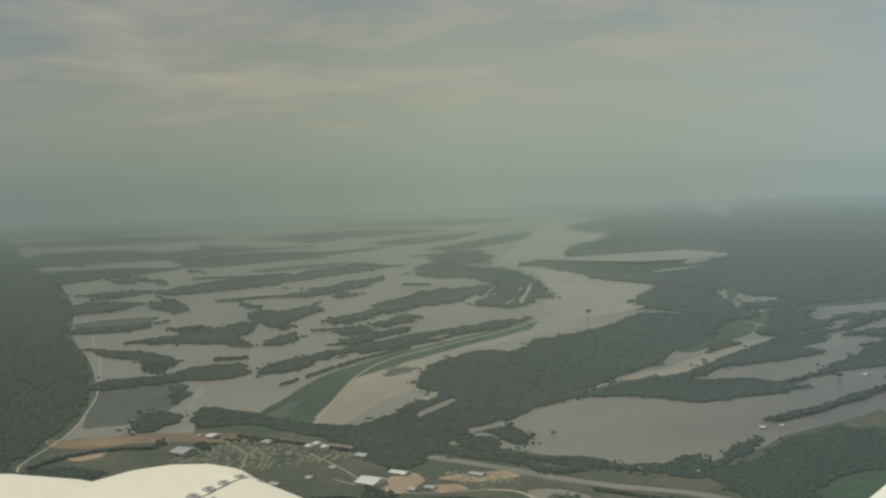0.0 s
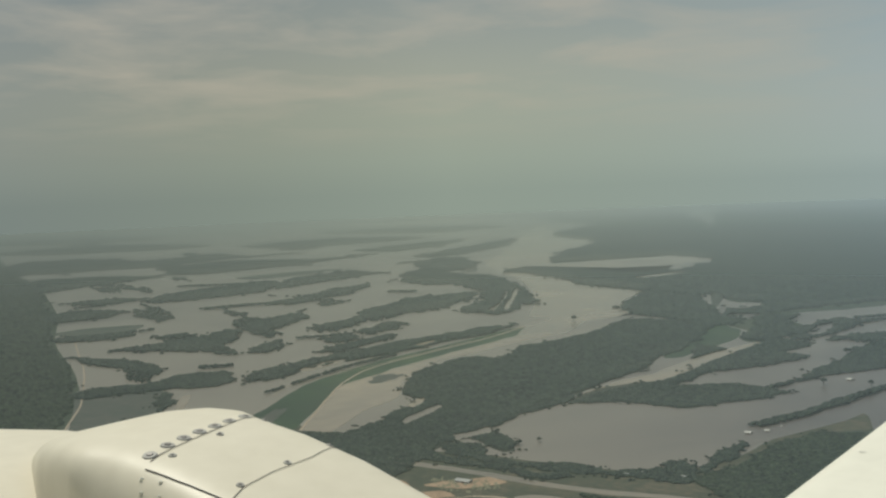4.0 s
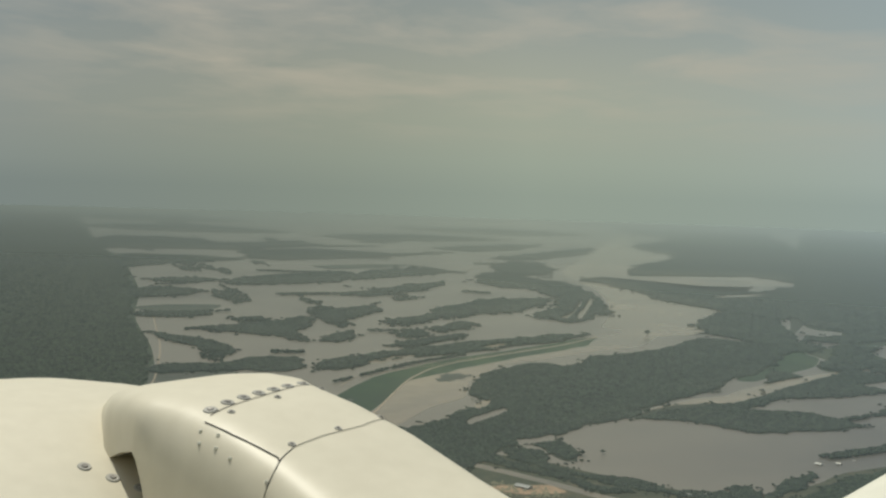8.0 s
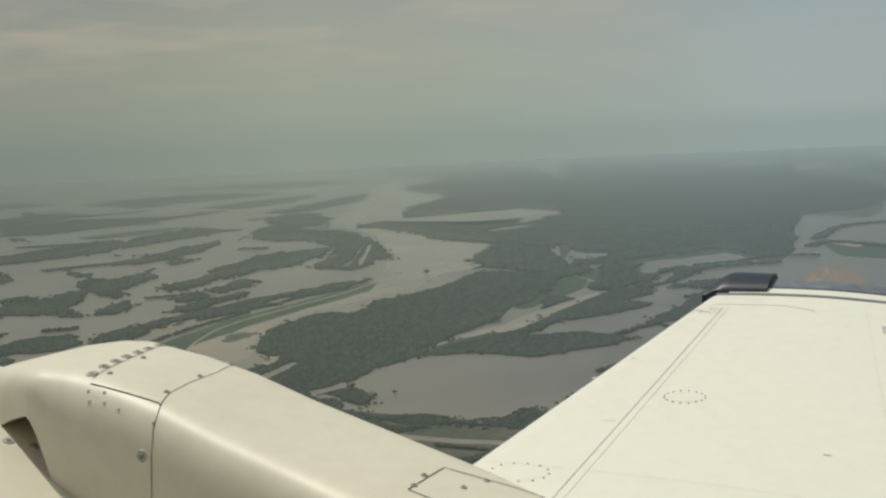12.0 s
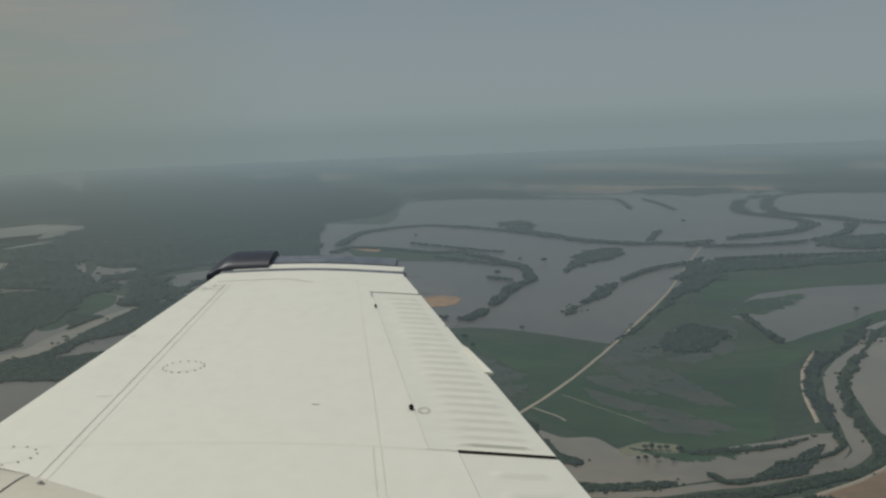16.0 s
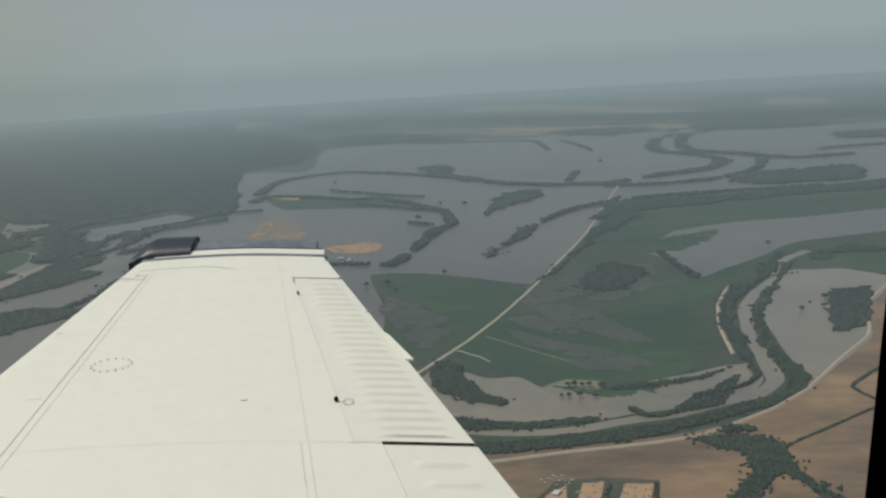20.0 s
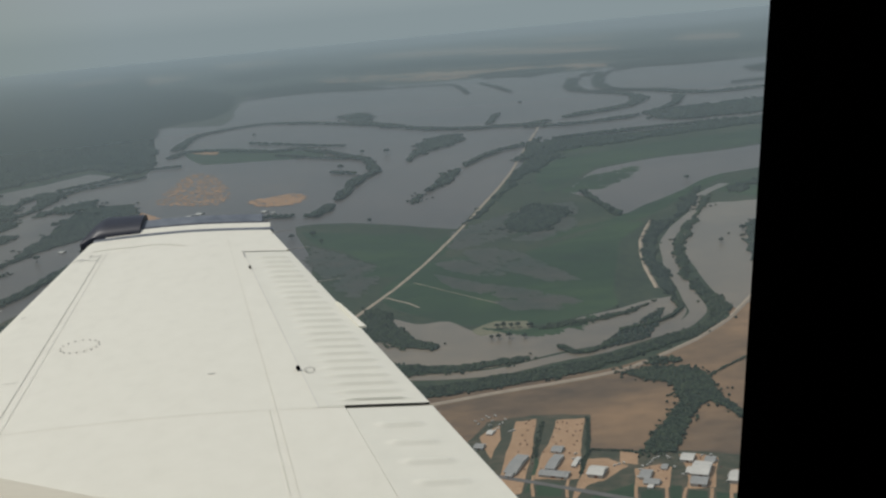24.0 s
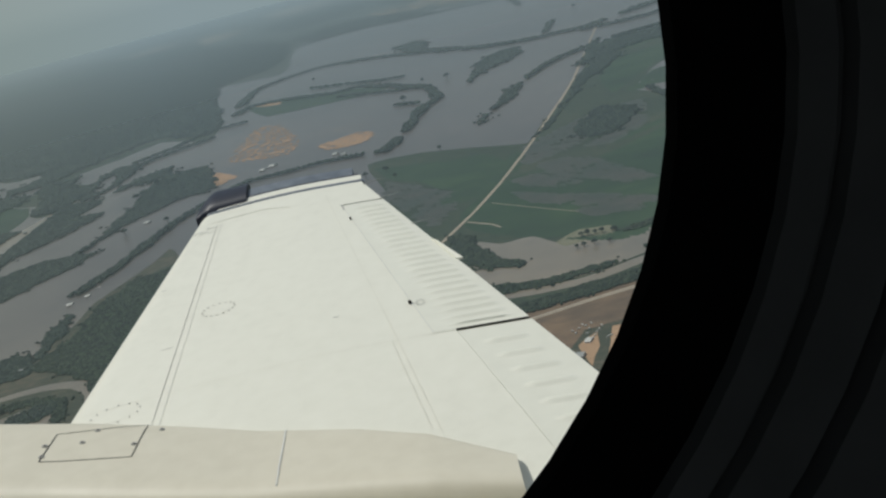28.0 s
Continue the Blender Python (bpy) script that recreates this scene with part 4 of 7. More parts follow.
hedge([(357.1, 204.3), (358.0, 184.5), (359.4, 168.3)], 2)
streaks([(342.6, 216.9), (347.0, 201.3), (330.1, 194.3), (329.7, 206.6)], "near", "ragged grass in shallow flood water", 0.003, 1.0)
streaks([(305.4, 167.1), (338.5, 165.7), (342.2, 156.2), (298.4, 142.9), (288.1, 154.0)], "near", "ragged grass in shallow flood water", 0.003, 0.4)
scrub([(325.6, 433.2), (347.8, 392.5), (355.5, 335.6), (342.3, 280.9), (321.5, 246.8), (299.0, 263.9), (282.2, 304.2), (273.7, 343.6), (290.0, 389.5)], "scattered small trees and bushes on rough ground", 0.5)
scrub([(331.7, 190.3), (357.1, 174.4), (351.2, 151.2), (315.7, 142.6), (289.4, 138.9), (281.6, 156.7)], "scattered small trees and bushes on rough ground", 0.35)
scrub([(293.5, 277.1), (322.3, 225.3), (305.9, 180.8), (279.4, 161.7), (252.9, 220.3)], "scattered small trees and bushes on rough ground", 0.4)
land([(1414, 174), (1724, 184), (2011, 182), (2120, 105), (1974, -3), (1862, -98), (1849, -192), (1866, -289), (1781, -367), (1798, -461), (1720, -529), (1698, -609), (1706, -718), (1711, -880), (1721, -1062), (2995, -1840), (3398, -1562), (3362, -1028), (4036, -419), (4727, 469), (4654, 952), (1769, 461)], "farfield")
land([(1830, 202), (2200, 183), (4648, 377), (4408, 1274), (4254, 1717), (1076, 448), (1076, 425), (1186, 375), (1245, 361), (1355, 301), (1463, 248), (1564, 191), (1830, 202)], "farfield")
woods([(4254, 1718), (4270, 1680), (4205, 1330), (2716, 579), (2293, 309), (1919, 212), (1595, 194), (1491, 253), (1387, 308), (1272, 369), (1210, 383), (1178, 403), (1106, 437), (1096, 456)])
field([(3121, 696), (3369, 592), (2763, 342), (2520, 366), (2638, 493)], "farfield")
field([(1404, 371), (1438, 319), (1451, 284), (1355, 301), (1333, 338)], "farfield")
woods([(2684, 50), (2700, -142), (2421, -373), (2285, -584), (2126, -759), (1912, -684), (2004, -513), (2145, -222), (2362, -4)], "far line of dark woods in the haze", floor=False)
woods([(2062, 208), (2180, 108), (1991, -3), (1825, -59), (1885, 36), (1897, 153)], "far line of dark woods in the haze", floor=False)
woods([(1884, -464), (1876, -576), (1821, -652), (1711, -613), (1717, -511), (1762, -443)], "far line of dark woods in the haze", floor=False)
woods([(2884, 350), (3175, 188), (2887, 54), (2574, 127), (2462, 247)], "far line of dark woods in the haze", floor=False)
woods([(1927, -200), (1950, -321), (1869, -384), (1768, -292)], "far line of dark woods in the haze", floor=False)
woods([(4407, 1277), (4439, 985), (3691, 647), (3637, 828)], "far line of dark woods in the haze", floor=False)
bare([(3287, -40), (3388, -214), (3126, -387), (2900, -462), (2909, -301), (3052, -130)], "tan", "pale tan dry field far off in the haze")
bare([(2824, -307), (2815, -463), (2627, -565), (2405, -614), (2451, -502), (2638, -380)], "tan", "pale tan dry field far off in the haze")
bare([(2624, -776), (2709, -883), (2558, -939), (2349, -862), (2449, -798)], "tan", "pale tan dry field far off in the haze")
bare([(2909, 614), (3240, 598), (3052, 466), (2824, 507), (2690, 554)], "tan", "pale tan dry field far off in the haze")
bare([(3200, 810), (3454, 746), (3277, 639), (2968, 689)], "tan", "pale tan dry field far off in the haze")
bare([(3732, 451), (3912, 310), (3528, 172), (3381, 303)], "tan", "pale tan dry field far off in the haze")
bare([(2103, -111), (2105, -218), (2011, -290), (2008, -188)], "tan", "pale tan dry field far off in the haze")
bare([(3301, -543), (3226, -726), (3003, -767), (3036, -622)], "tan", "pale tan dry field far off in the haze")
hedge([(1149, 192), (1280, 189), (1338, 155), (1359, 109), (1322, 66), (1272, 24), (1209, -21)], 9)
hedge([(1360, 19), (1340, 9), (1257, -8), (1179, -38), (1118, -71), (1075, -113), (1068, -145), (1060, -166), (1079, -203)], 12)
hedge([(1079, -203), (1108, -231), (1129, -270), (1155, -301), (1213, -328), (1280, -331), (1348, -314), (1394, -295), (1481, -302), (1604, -333), (1687, -373)], 14)
hedge([(1045, -164), (1027, -214), (1043, -271), (1073, -306), (1120, -339), (1214, -374)], 9)
hedge([(929, -170), (934, -205), (938, -245), (939, -293), (940, -342)], 9)
woods([(1054, -298), (1074, -334), (1084, -370), (1096, -432), (981, -388), (978, -325), (983, -297), (1006, -288)], floor=False)
hedge([(1687, -373), (1709, -430), (1769, -481)], 6)
woods([(1357, 12), (1384, -2), (1327, -18), (1271, -8), (1293, 8)], floor=False)
hedge([(1104, -136), (1159, -150), (1194, -159)], 5)
hedge([(1674, -394), (1522, -349), (1403, -333), (1341, -346), (1303, -370), (1247, -386), (1205, -411), (1214, -477)], 14)
woods([(1293, 11), (1343, -8), (1293, -16), (1245, -2)], floor=False)
hedge([(1860, 188), (1910, 75), (1831, -3), (1789, -94), (1733, -162), (1534, -164)], 3)
hedge([(1707, -204), (1597, -215), (1483, -219)], 3)
field([(1113, 180), (1097, 120), (1042, 60), (992, 27), (980, 56), (989, 97), (1009, 146)])
hedge([(1078, 186), (1121, 176), (1092, 130), (1047, 82), (1044, 55), (992, 27), (919, -4)], 7)
hedge([(1015, 79), (963, 36), (935, 6)], 5)
hedge([(926, -5), (837.8, -11.1), (807.6, 2.8), (743.4, 13.9), (689.9, 26.0), (667.2, 34.7)], 8)
hedge([(838.1, 4.9), (857.8, 22.4), (858.5, 39.6)], 4)
hedge([(1145, 114), (1101, 76), (1046, 29), (1039, 13)], 4)
woods([(881.7, -40.6), (966, -51), (1024, -70), (1041, -98), (990, -95), (950, -76), (931, -56), (883.3, -45.1)], floor=False)
hedge([(721.2, -44.2), (764.3, -57.2), (790.2, -69.3), (830.2, -83.5), (877.5, -109.3), (904, -135), (912, -153)], 5)
woods([(729.6, -47.5), (788.6, -58.9), (804.5, -70.5), (779.4, -67.6), (741.4, -55.6)], floor=False)
woods([(827.5, -121.4), (926, -150), (962, -165), (886.6, -148.8), (821.9, -127.2)], floor=False)
woods([(689.9, -30.8), (710.6, -35.1), (704.8, -38.4), (683.9, -35.3)], floor=False)
woods([(789.1, 267.7), (859, 275), (911, 270), (895, 249), (818.6, 242.3), (784.8, 253.7)], floor=False)
pool([(812.2, 262.8), (856.8, 268.6), (884, 263), (834.8, 251.7), (803.6, 251.4)])
hedge([(912, 256), (951, 223), (997, 207), (1001, 165)], 5)
hedge([(858.1, 255.3), (901, 240), (925, 217), (949, 187)], 5)
woods([(962, 379), (963, 344), (907, 333), (850, 334), (833, 362), (951, 415)], floor=False)
woods([(728.8, 316.4), (721.4, 282.5), (715.8, 233.7), (688.6, 232.6), (647.1, 252.7), (630.1, 272.7)], floor=False)
land([(593.1, -52.6), (691.3, -86.5), (788.3, -118.1), (925, -162), (929, -209), (926, -265), (945, -332), (1018, -602), (693.6, -409.0), (670.4, -287.2), (655.3, -225.3), (615.0, -189.7), (553.0, -150.0), (514.2, -126.2), (478.0, -114.3), (431.5, -101.7), (401.6, -95.1), (391.9, -83.6), (387.4, -71.6), (384.6, -60.1), (389.0, -42.3), (398.5, -28.1), (418.9, -13.4), (435.2, -4.9), (460.5, -0.3), (493.2, -14.5), (518.6, -30.6), (549.7, -37.0)])
woods([(589.9, -52.4), (628.6, -66.4), (681.5, -88.7), (782.4, -118.0), (831.0, -137.0), (832.4, -158.1), (785.0, -141.2), (744.3, -115.3), (677.3, -88.2), (624.0, -69.1)], floor=False)
woods([(804.0, -124.5), (917, -160), (921, -208), (918, -262), (937, -330), (992, -560), (902, -509), (891, -313), (876, -255), (863.3, -211.8), (856.5, -175.6), (827.8, -144.8)], floor=False)
field([(741.6, -122.3), (803.6, -148.6), (824.4, -185.6), (843.7, -240.9), (855, -304), (892, -479), (834, -448), (781.0, -277.5), (770.7, -223.5), (751.0, -168.9), (708.6, -141.6), (671.0, -117.4)])
woods([(581.8, -76.0), (632.6, -98.1), (611.3, -116.0), (571.5, -106.7), (553.3, -91.4), (557.6, -78.4)], floor=False)
field([(622.1, 38.5), (610.4, 19.6), (592.2, -4.5), (583.6, -24.6), (550.4, -34.8), (525.3, -25.8), (510.7, -10.4), (527.4, 2.9), (557.6, 14.4), (579.4, 28.0)])
field([(460.2, -1.2), (491.0, -14.5), (511.3, -30.2), (512.3, -49.7), (504.5, -66.2), (518.4, -90.7), (539.7, -115.6), (555.1, -133.1), (547.8, -146.9), (514.4, -125.7), (478.1, -114.1), (431.6, -101.5), (402.5, -94.9), (394.1, -84.1), (389.6, -72.0), (386.8, -60.5), (391.9, -42.6), (401.5, -28.3), (422.2, -13.4), (437.7, -5.3)])
field([(527.1, -84.5), (550.6, -123.4), (560.7, -150.5), (600.3, -182.7), (639.7, -213.4), (658.9, -228.1), (688.3, -238.6), (636.8, -184.6), (572.1, -140.1), (549.2, -104.2)])
pool([(666.5, -129.8), (741.0, -165.9), (765.3, -221.9), (769.1, -267.4), (809, -435), (716.0, -383.9), (671.2, -232.5), (631.1, -195.4), (598.8, -164.5), (575.3, -140.3), (634.4, -138.0)])
streaks([(528.1, -48.6), (527.0, -63.9), (493.9, -76.9), (466.2, -86.1), (449.9, -91.8), (454.7, -75.2), (473.4, -62.3), (497.4, -50.8)], "shallow", "shallow murky flood water standing in a crop field", 0.0042, 2.6)
streaks([(543.4, -68.5), (539.5, -89.1), (558.9, -111.5), (575.1, -120.4), (578.6, -109.8), (555.0, -86.2)], "shallow", "shallow murky flood water standing in a crop field", 0.0042, 2.6)
streaks([(505.9, -31.9), (506.7, -44.3), (474.8, -57.8), (472.7, -50.7), (487.7, -38.1)], "shallow", "shallow murky flood water standing in a crop field", 0.0042, 2.6)
streaks([(540.0, 32.0), (576.9, 29.3), (553.5, 14.2), (523.7, 2.8), (508.2, -7.4), (477.2, 1.8), (456.4, 10.2), (489.1, 18.6)], "shallow", "shallow murky flood water standing in a crop field", 0.0042, 2.6)
hedge([(659.4, -137.6), (615.0, -138.0), (572.2, -139.6)], 4)
streaks([(569.3, -43.7), (594.5, -63.0), (622.3, -84.3), (616.2, -101.7), (579.0, -84.2), (542.7, -57.8), (534.5, -41.3)], "shallow", "shallow murky flood water standing in a crop field", 0.0042, 2.6)
streaks([(620.3, -90.1), (630.1, -116.5), (625.0, -131.0), (576.0, -117.8), (566.1, -99.1)], "shallow", "shallow murky flood water standing in a crop field", 0.0042, 2.6)
streaks([(484.2, -28.4), (456.6, -49.1), (436.3, -68.0), (431.1, -54.8), (455.8, -35.9)], "shallow", "shallow murky flood water standing in a crop field", 0.0042, 2.6)
streaks([(427.9, -50.3), (430.7, -71.3), (417.8, -85.2), (408.8, -71.6), (414.2, -52.8)], "shallow", "shallow murky flood water standing in a crop field", 0.0042, 2.6)
streaks([(495.1, 4.6), (525.6, -9.9), (551.5, -31.7), (569.3, -43.7), (535.4, -38.7), (494.3, -14.6)], "field", "ragged green edge of a crop field", 0.0042, 2.4)
streaks([(666.5, -129.8), (714.1, -160.5), (735.5, -194.8), (668.0, -156.7)], "field", "ragged green edge of a crop field", 0.0042, 2.4)
streaks([(390.8, -38.8), (384.2, -56.4), (387.5, -77.1), (390.9, -87.1), (379.9, -77.4), (375.3, -55.2)], "field", "ragged green edge of a crop field", 0.0042, 2.4)
streaks([(877.2, -135.7), (897, -179), (890, -223), (853.2, -183.5)], "field", "ragged green edge of a crop field", 0.0042, 2.4)
hedge([(617.7, -108.1), (590.4, -114.9)], 5)
pool([(352.7, 2.3), (367.7, 11.2), (406.2, 12.4), (424.8, 1.6), (406.2, -14.9), (403.9, -28.2), (386.1, -36.5), (394.8, -53.9), (381.1, -59.8), (391.8, -82.6), (398.2, -98.1), (405.6, -119.0), (384.1, -117.5), (366.3, -108.2), (362.8, -96.2), (355.5, -79.2), (351.2, -61.2), (344.4, -39.1), (344.3, -18.8)], "river_water")
pool([(521.3, -161.8), (580.0, -192.1), (574.6, -221.2), (541.9, -237.6), (502.2, -209.7), (426.8, -174.8), (395.2, -150.5), (378.6, -134.5), (405.0, -135.7), (446.2, -140.6), (488.1, -149.0)], "river_water")
land([(632.7, -206.6), (665.8, -243.2), (647.1, -270.2), (642.3, -313.6), (621.2, -364.2), (508.1, -298.8), (538.2, -263.1), (575.2, -264.6), (549.8, -241.1), (574.6, -221.2), (583.1, -196.3)], "land")
land([(438.1, -180.5), (487.6, -199.7), (545.3, -239.7), (575.0, -268.4), (563.4, -285.1), (533.0, -319.4), (373.5, -225.3), (380.1, -193.1), (407.9, -183.3)], "soil", "bare brown ploughed farm land")
field([(620.0, -209.4), (643.2, -241.5), (629.3, -269.4), (596.4, -274.3), (569.3, -249.7), (583.6, -224.7)])
woods([(619.8, -217.9), (643.3, -248.3), (632.7, -267.5), (618.9, -258.4), (622.1, -236.6), (602.0, -215.9)], floor=False)
woods([(615.7, -270.1), (614.9, -303.9), (592.4, -292.8), (596.4, -271.1)], floor=False)
river([(635.1, -222.2), (608.8, -198.3), (558.4, -176.7), (526.5, -157.2), (494.4, -142.9), (451.1, -132.6), (403.8, -125.0), (380.0, -120.8), (365.1, -109.9), (358.5, -94.9), (349.7, -77.5), (345.5, -59.8), (338.8, -38.0), (340.9, -18.3), (347.4, 2.9)], 6.5)
woods([(2126, -759), (2099, -967), (2151, -1212), (1967, -1110), (1891, -872), (1875, -680)], "far line of dark woods in the haze", floor=False)
woods([(1533, -582), (1542, -698), (1579, -862), (1476, -807), (1426, -647), (1432, -553)], "far line of dark woods in the haze", floor=False)
hedge([(1299, -469), (1319, -578), (1356, -735)], 9)
hedge([(299.2, -84.5), (318.4, -109.6), (347.2, -147.6), (360.0, -164.3)], 1.2)
hedge([(347.2, -147.6), (367.9, -144.6), (391.5, -166.8), (417.3, -205.5)], 1.0)
levee([(306.8, 16.6), (313.8, -6.4), (319.1, -33.9), (323.1, -64.0), (328.3, -81.4), (347.4, -108.0), (368.1, -128.4), (408.9, -157.9), (438.7, -179.8), (492.8, -200.8), (552.5, -242.3), (581.4, -270.8)], 0.8)
levee([(551.8, -151.1), (507.2, -133.6), (462.5, -122.8), (418.7, -116.2)], 0.6)
woods([(628.5, -204.1), (570.9, -178.2), (539.7, -158.0), (501.0, -139.5), (451.2, -128.5), (412.4, -122.7), (411.2, -118.1), (440.6, -120.7), (472.1, -126.3), (505.4, -135.3), (542.6, -149.5), (549.7, -163.6), (611.3, -190.1)], floor=False)
woods([(601.8, -203.0), (567.6, -185.3), (529.7, -166.4), (489.8, -150.1), (447.6, -139.0), (404.2, -133.1), (382.5, -133.8), (378.6, -125.2), (406.3, -129.1), (436.8, -132.9), (482.4, -143.4), (526.1, -160.5), (564.7, -181.3), (601.7, -196.5)], floor=False)
woods([(383.9, -134.3), (376.7, -125.4), (361.8, -114.8), (355.2, -100.2), (344.7, -80.2), (338.3, -58.0), (334.5, -37.1), (332.1, -16.9), (334.5, 2.4), (325.5, 3.4), (320.5, -11.2), (323.0, -34.7), (326.1, -55.0), (333.8, -77.0), (347.2, -101.7), (354.4, -114.7), (370.4, -129.7)], floor=False)
woods([(360.9, -0.6), (354.3, -12.2), (350.4, -25.9), (352.5, -40.8), (349.5, -50.5), (344.7, -45.3), (342.8, -30.7), (343.4, -14.6), (347.5, 0.9)], floor=False)
woods([(381.1, -59.8), (385.7, -69.8), (389.1, -84.1), (393.8, -96.8), (400.1, -110.3), (388.1, -95.2), (383.4, -80.4), (377.4, -65.5)], floor=False)
hedge([(401.8, -117.8), (388.0, -116.8), (377.8, -109.8), (371.0, -98.8), (368.0, -87.0)], 2.4)
hedge([(358.4, -63.0), (349.2, -67.0), (348.9, -73.1), (355.6, -81.3), (357.0, -85.9)], 2.0)
woods([(436.8, 5.2), (425.2, -5.5), (408.8, -6.1), (389.7, -12.7), (375.0, -21.5), (369.6, -18.6), (378.2, -6.9), (391.5, 4.7), (413.5, 8.1)], floor=False)
bare([(388.7, -36.1), (398.6, -44.6), (396.3, -54.2), (385.4, -53.2), (383.1, -44.8), (381.1, -38.2)], "levee", "pale dry grass clearing")
woods([(482.5, -179.4), (522.1, -196.4), (525.8, -213.9), (491.5, -201.9), (452.8, -183.6), (445.9, -167.2)], floor=False)
road([(384.4, 26.9), (409.1, 16.7), (438.8, 2.7), (466.2, -9.9), (503.8, -24.7), (555.7, -42.9), (638.3, -69.4), (760.4, -106.4), (1068, -185)], 1.7)
road([(451.0, -4.8), (437.8, -14.1), (429.2, -17.9)], 0.8)
road([(422.4, -50.1), (446.1, -34.8), (472.7, -18.3)], 0.22)
scrub([(431.5, 5.7), (387.1, -16.8), (366.6, -43.6), (374.0, -77.8), (390.0, -109.3), (375.3, -112.3), (358.8, -103.5), (349.7, -77.5), (339.3, -46.1), (340.9, -18.3), (355.8, 2.0)], "drowned trees standing in the flooded river bank", 0.5)
pool([(388.6, 287), (421.7, 299.4), (422.2, 293), (408.3, 288.3)])
road([(567, 839), (476, 695), (439, 640), (379, 558), (324.1, 496.4), (295.5, 471.3), (273, 455.8), (259.3, 444.7), (251.6, 430.9), (248, 413.7), (245.9, 402.4)], 0.9)
hedge([(499.1, 187.6), (532.8, 176.3), (577.7, 166.8), (623.1, 156.6), (653.3, 142.8), (685.2, 125.6), (684.8, 99.8), (686.4, 70.8), (676.6, 47.0)], 6)
streaks([(794.4, 150.4), (932.4, 154.3), (930.5, 130.4), (817.8, 103.3), (761, 102.5), (758.3, 123.1)])
streaks([(762.4, 77.7), (777.5, 47.6), (754.5, 38.8), (728.3, 45.2), (736.8, 71.6)])
streaks([(727, 156.4), (759.2, 153.6), (717.9, 134.9), (704.9, 144.9)])
land([(295.7, -28.9), (296.0, -32.4), (296.4, -35.9), (296.7, -39.4), (297.0, -42.9), (295.8, -47.1), (294.6, -51.2), (293.4, -55.3), (292.2, -59.4), (285.5, -57.8), (279.0, -56.4), (272.8, -54.9), (266.8, -53.6), (266.1, -56.3), (265.4, -59.0), (264.6, -61.7), (263.9, -64.4), (263.1, -67.3), (262.3, -70.2), (261.5, -73.1), (260.7, -76.0), (259.4, -78.6), (258.0, -81.3), (256.7, -83.9), (255.4, -86.5), (253.6, -89.3), (251.9, -92.2), (250.1, -94.9), (248.3, -97.7), (240.6, -94.6), (233.2, -91.7), (226.3, -89.0), (219.7, -86.4), (223.4, -77.7), (227.1, -68.7), (231.0, -59.6), (235.0, -50.2), (237.9, -42.1), (240.9, -33.9), (244.0, -25.5), (247.0, -16.9), (254.4, -17.6), (262.2, -18.3), (270.4, -19.0), (279.1, -19.8), (283.1, -22.0), (287.2, -24.3), (291.4, -26.6)], "near", "rough olive grass beside the yards")
bare([(293.3, -37.4), (293.3, -38.8), (293.4, -40.3), (293.4, -41.8), (293.5, -43.2), (287.4, -41.8), (281.5, -40.5), (275.8, -39.2), (270.4, -37.9), (263.9, -36.0), (257.8, -34.2), (251.9, -32.4), (246.3, -30.8), (246.1, -28.9), (245.9, -27.1), (245.7, -25.2), (245.5, -23.4), (250.5, -24.8), (255.6, -26.4), (260.9, -28.0), (266.4, -29.6), (272.7, -31.4), (279.2, -33.3), (286.1, -35.3)], "lot", "tan gravel yard")
bare([(290.7, -48.8), (290.5, -50.9), (290.3, -53.0), (290.2, -55.2), (290.0, -57.3), (283.2, -55.4), (276.7, -53.6), (270.5, -51.8), (264.4, -50.2), (260.9, -49.3), (257.3, -48.4), (253.9, -47.6), (250.6, -46.7), (250.6, -46.0), (250.7, -45.3), (250.8, -44.5), (250.8, -43.8), (251.5, -41.7), (252.2, -39.7), (252.9, -37.6), (253.6, -35.5), (255.8, -36.1), (258.0, -36.7), (260.2, -37.3), (262.5, -37.9), (265.7, -39.3), (269.0, -40.7), (272.4, -42.1), (275.9, -43.6), (279.5, -44.8), (283.1, -46.1), (286.8, -47.4)], "lot", "tan gravel yard")
bare([(253.2, -48.0), (255.3, -48.9), (257.4, -49.8), (259.6, -50.7), (261.7, -51.7), (261.5, -52.9), (261.2, -54.1), (260.9, -55.3), (260.6, -56.5), (259.1, -57.6), (257.5, -58.8), (256.0, -59.9), (254.5, -61.1), (253.1, -59.3), (251.6, -57.5), (250.1, -55.7), (248.6, -54.0), (248.0, -52.4), (247.4, -50.8), (246.8, -49.3), (246.2, -47.7), (244.6, -46.8), (242.9, -45.9), (241.3, -45.0), (239.7, -44.1), (239.9, -43.7), (240.0, -43.4), (240.1, -43.1), (240.3, -42.8), (243.4, -44.0), (246.6, -45.3), (249.9, -46.6)], "lot", "tan gravel yard")
bare([(263.6, -60.9), (263.1, -62.1), (262.5, -63.2), (261.9, -64.4), (261.4, -65.6), (259.7, -65.0), (258.1, -64.6), (256.5, -64.1), (254.9, -63.6), (255.3, -62.6), (255.7, -61.5), (256.0, -60.5), (256.4, -59.5), (258.2, -59.8), (260.0, -60.2), (261.8, -60.5)], "lot", "tan gravel yard")
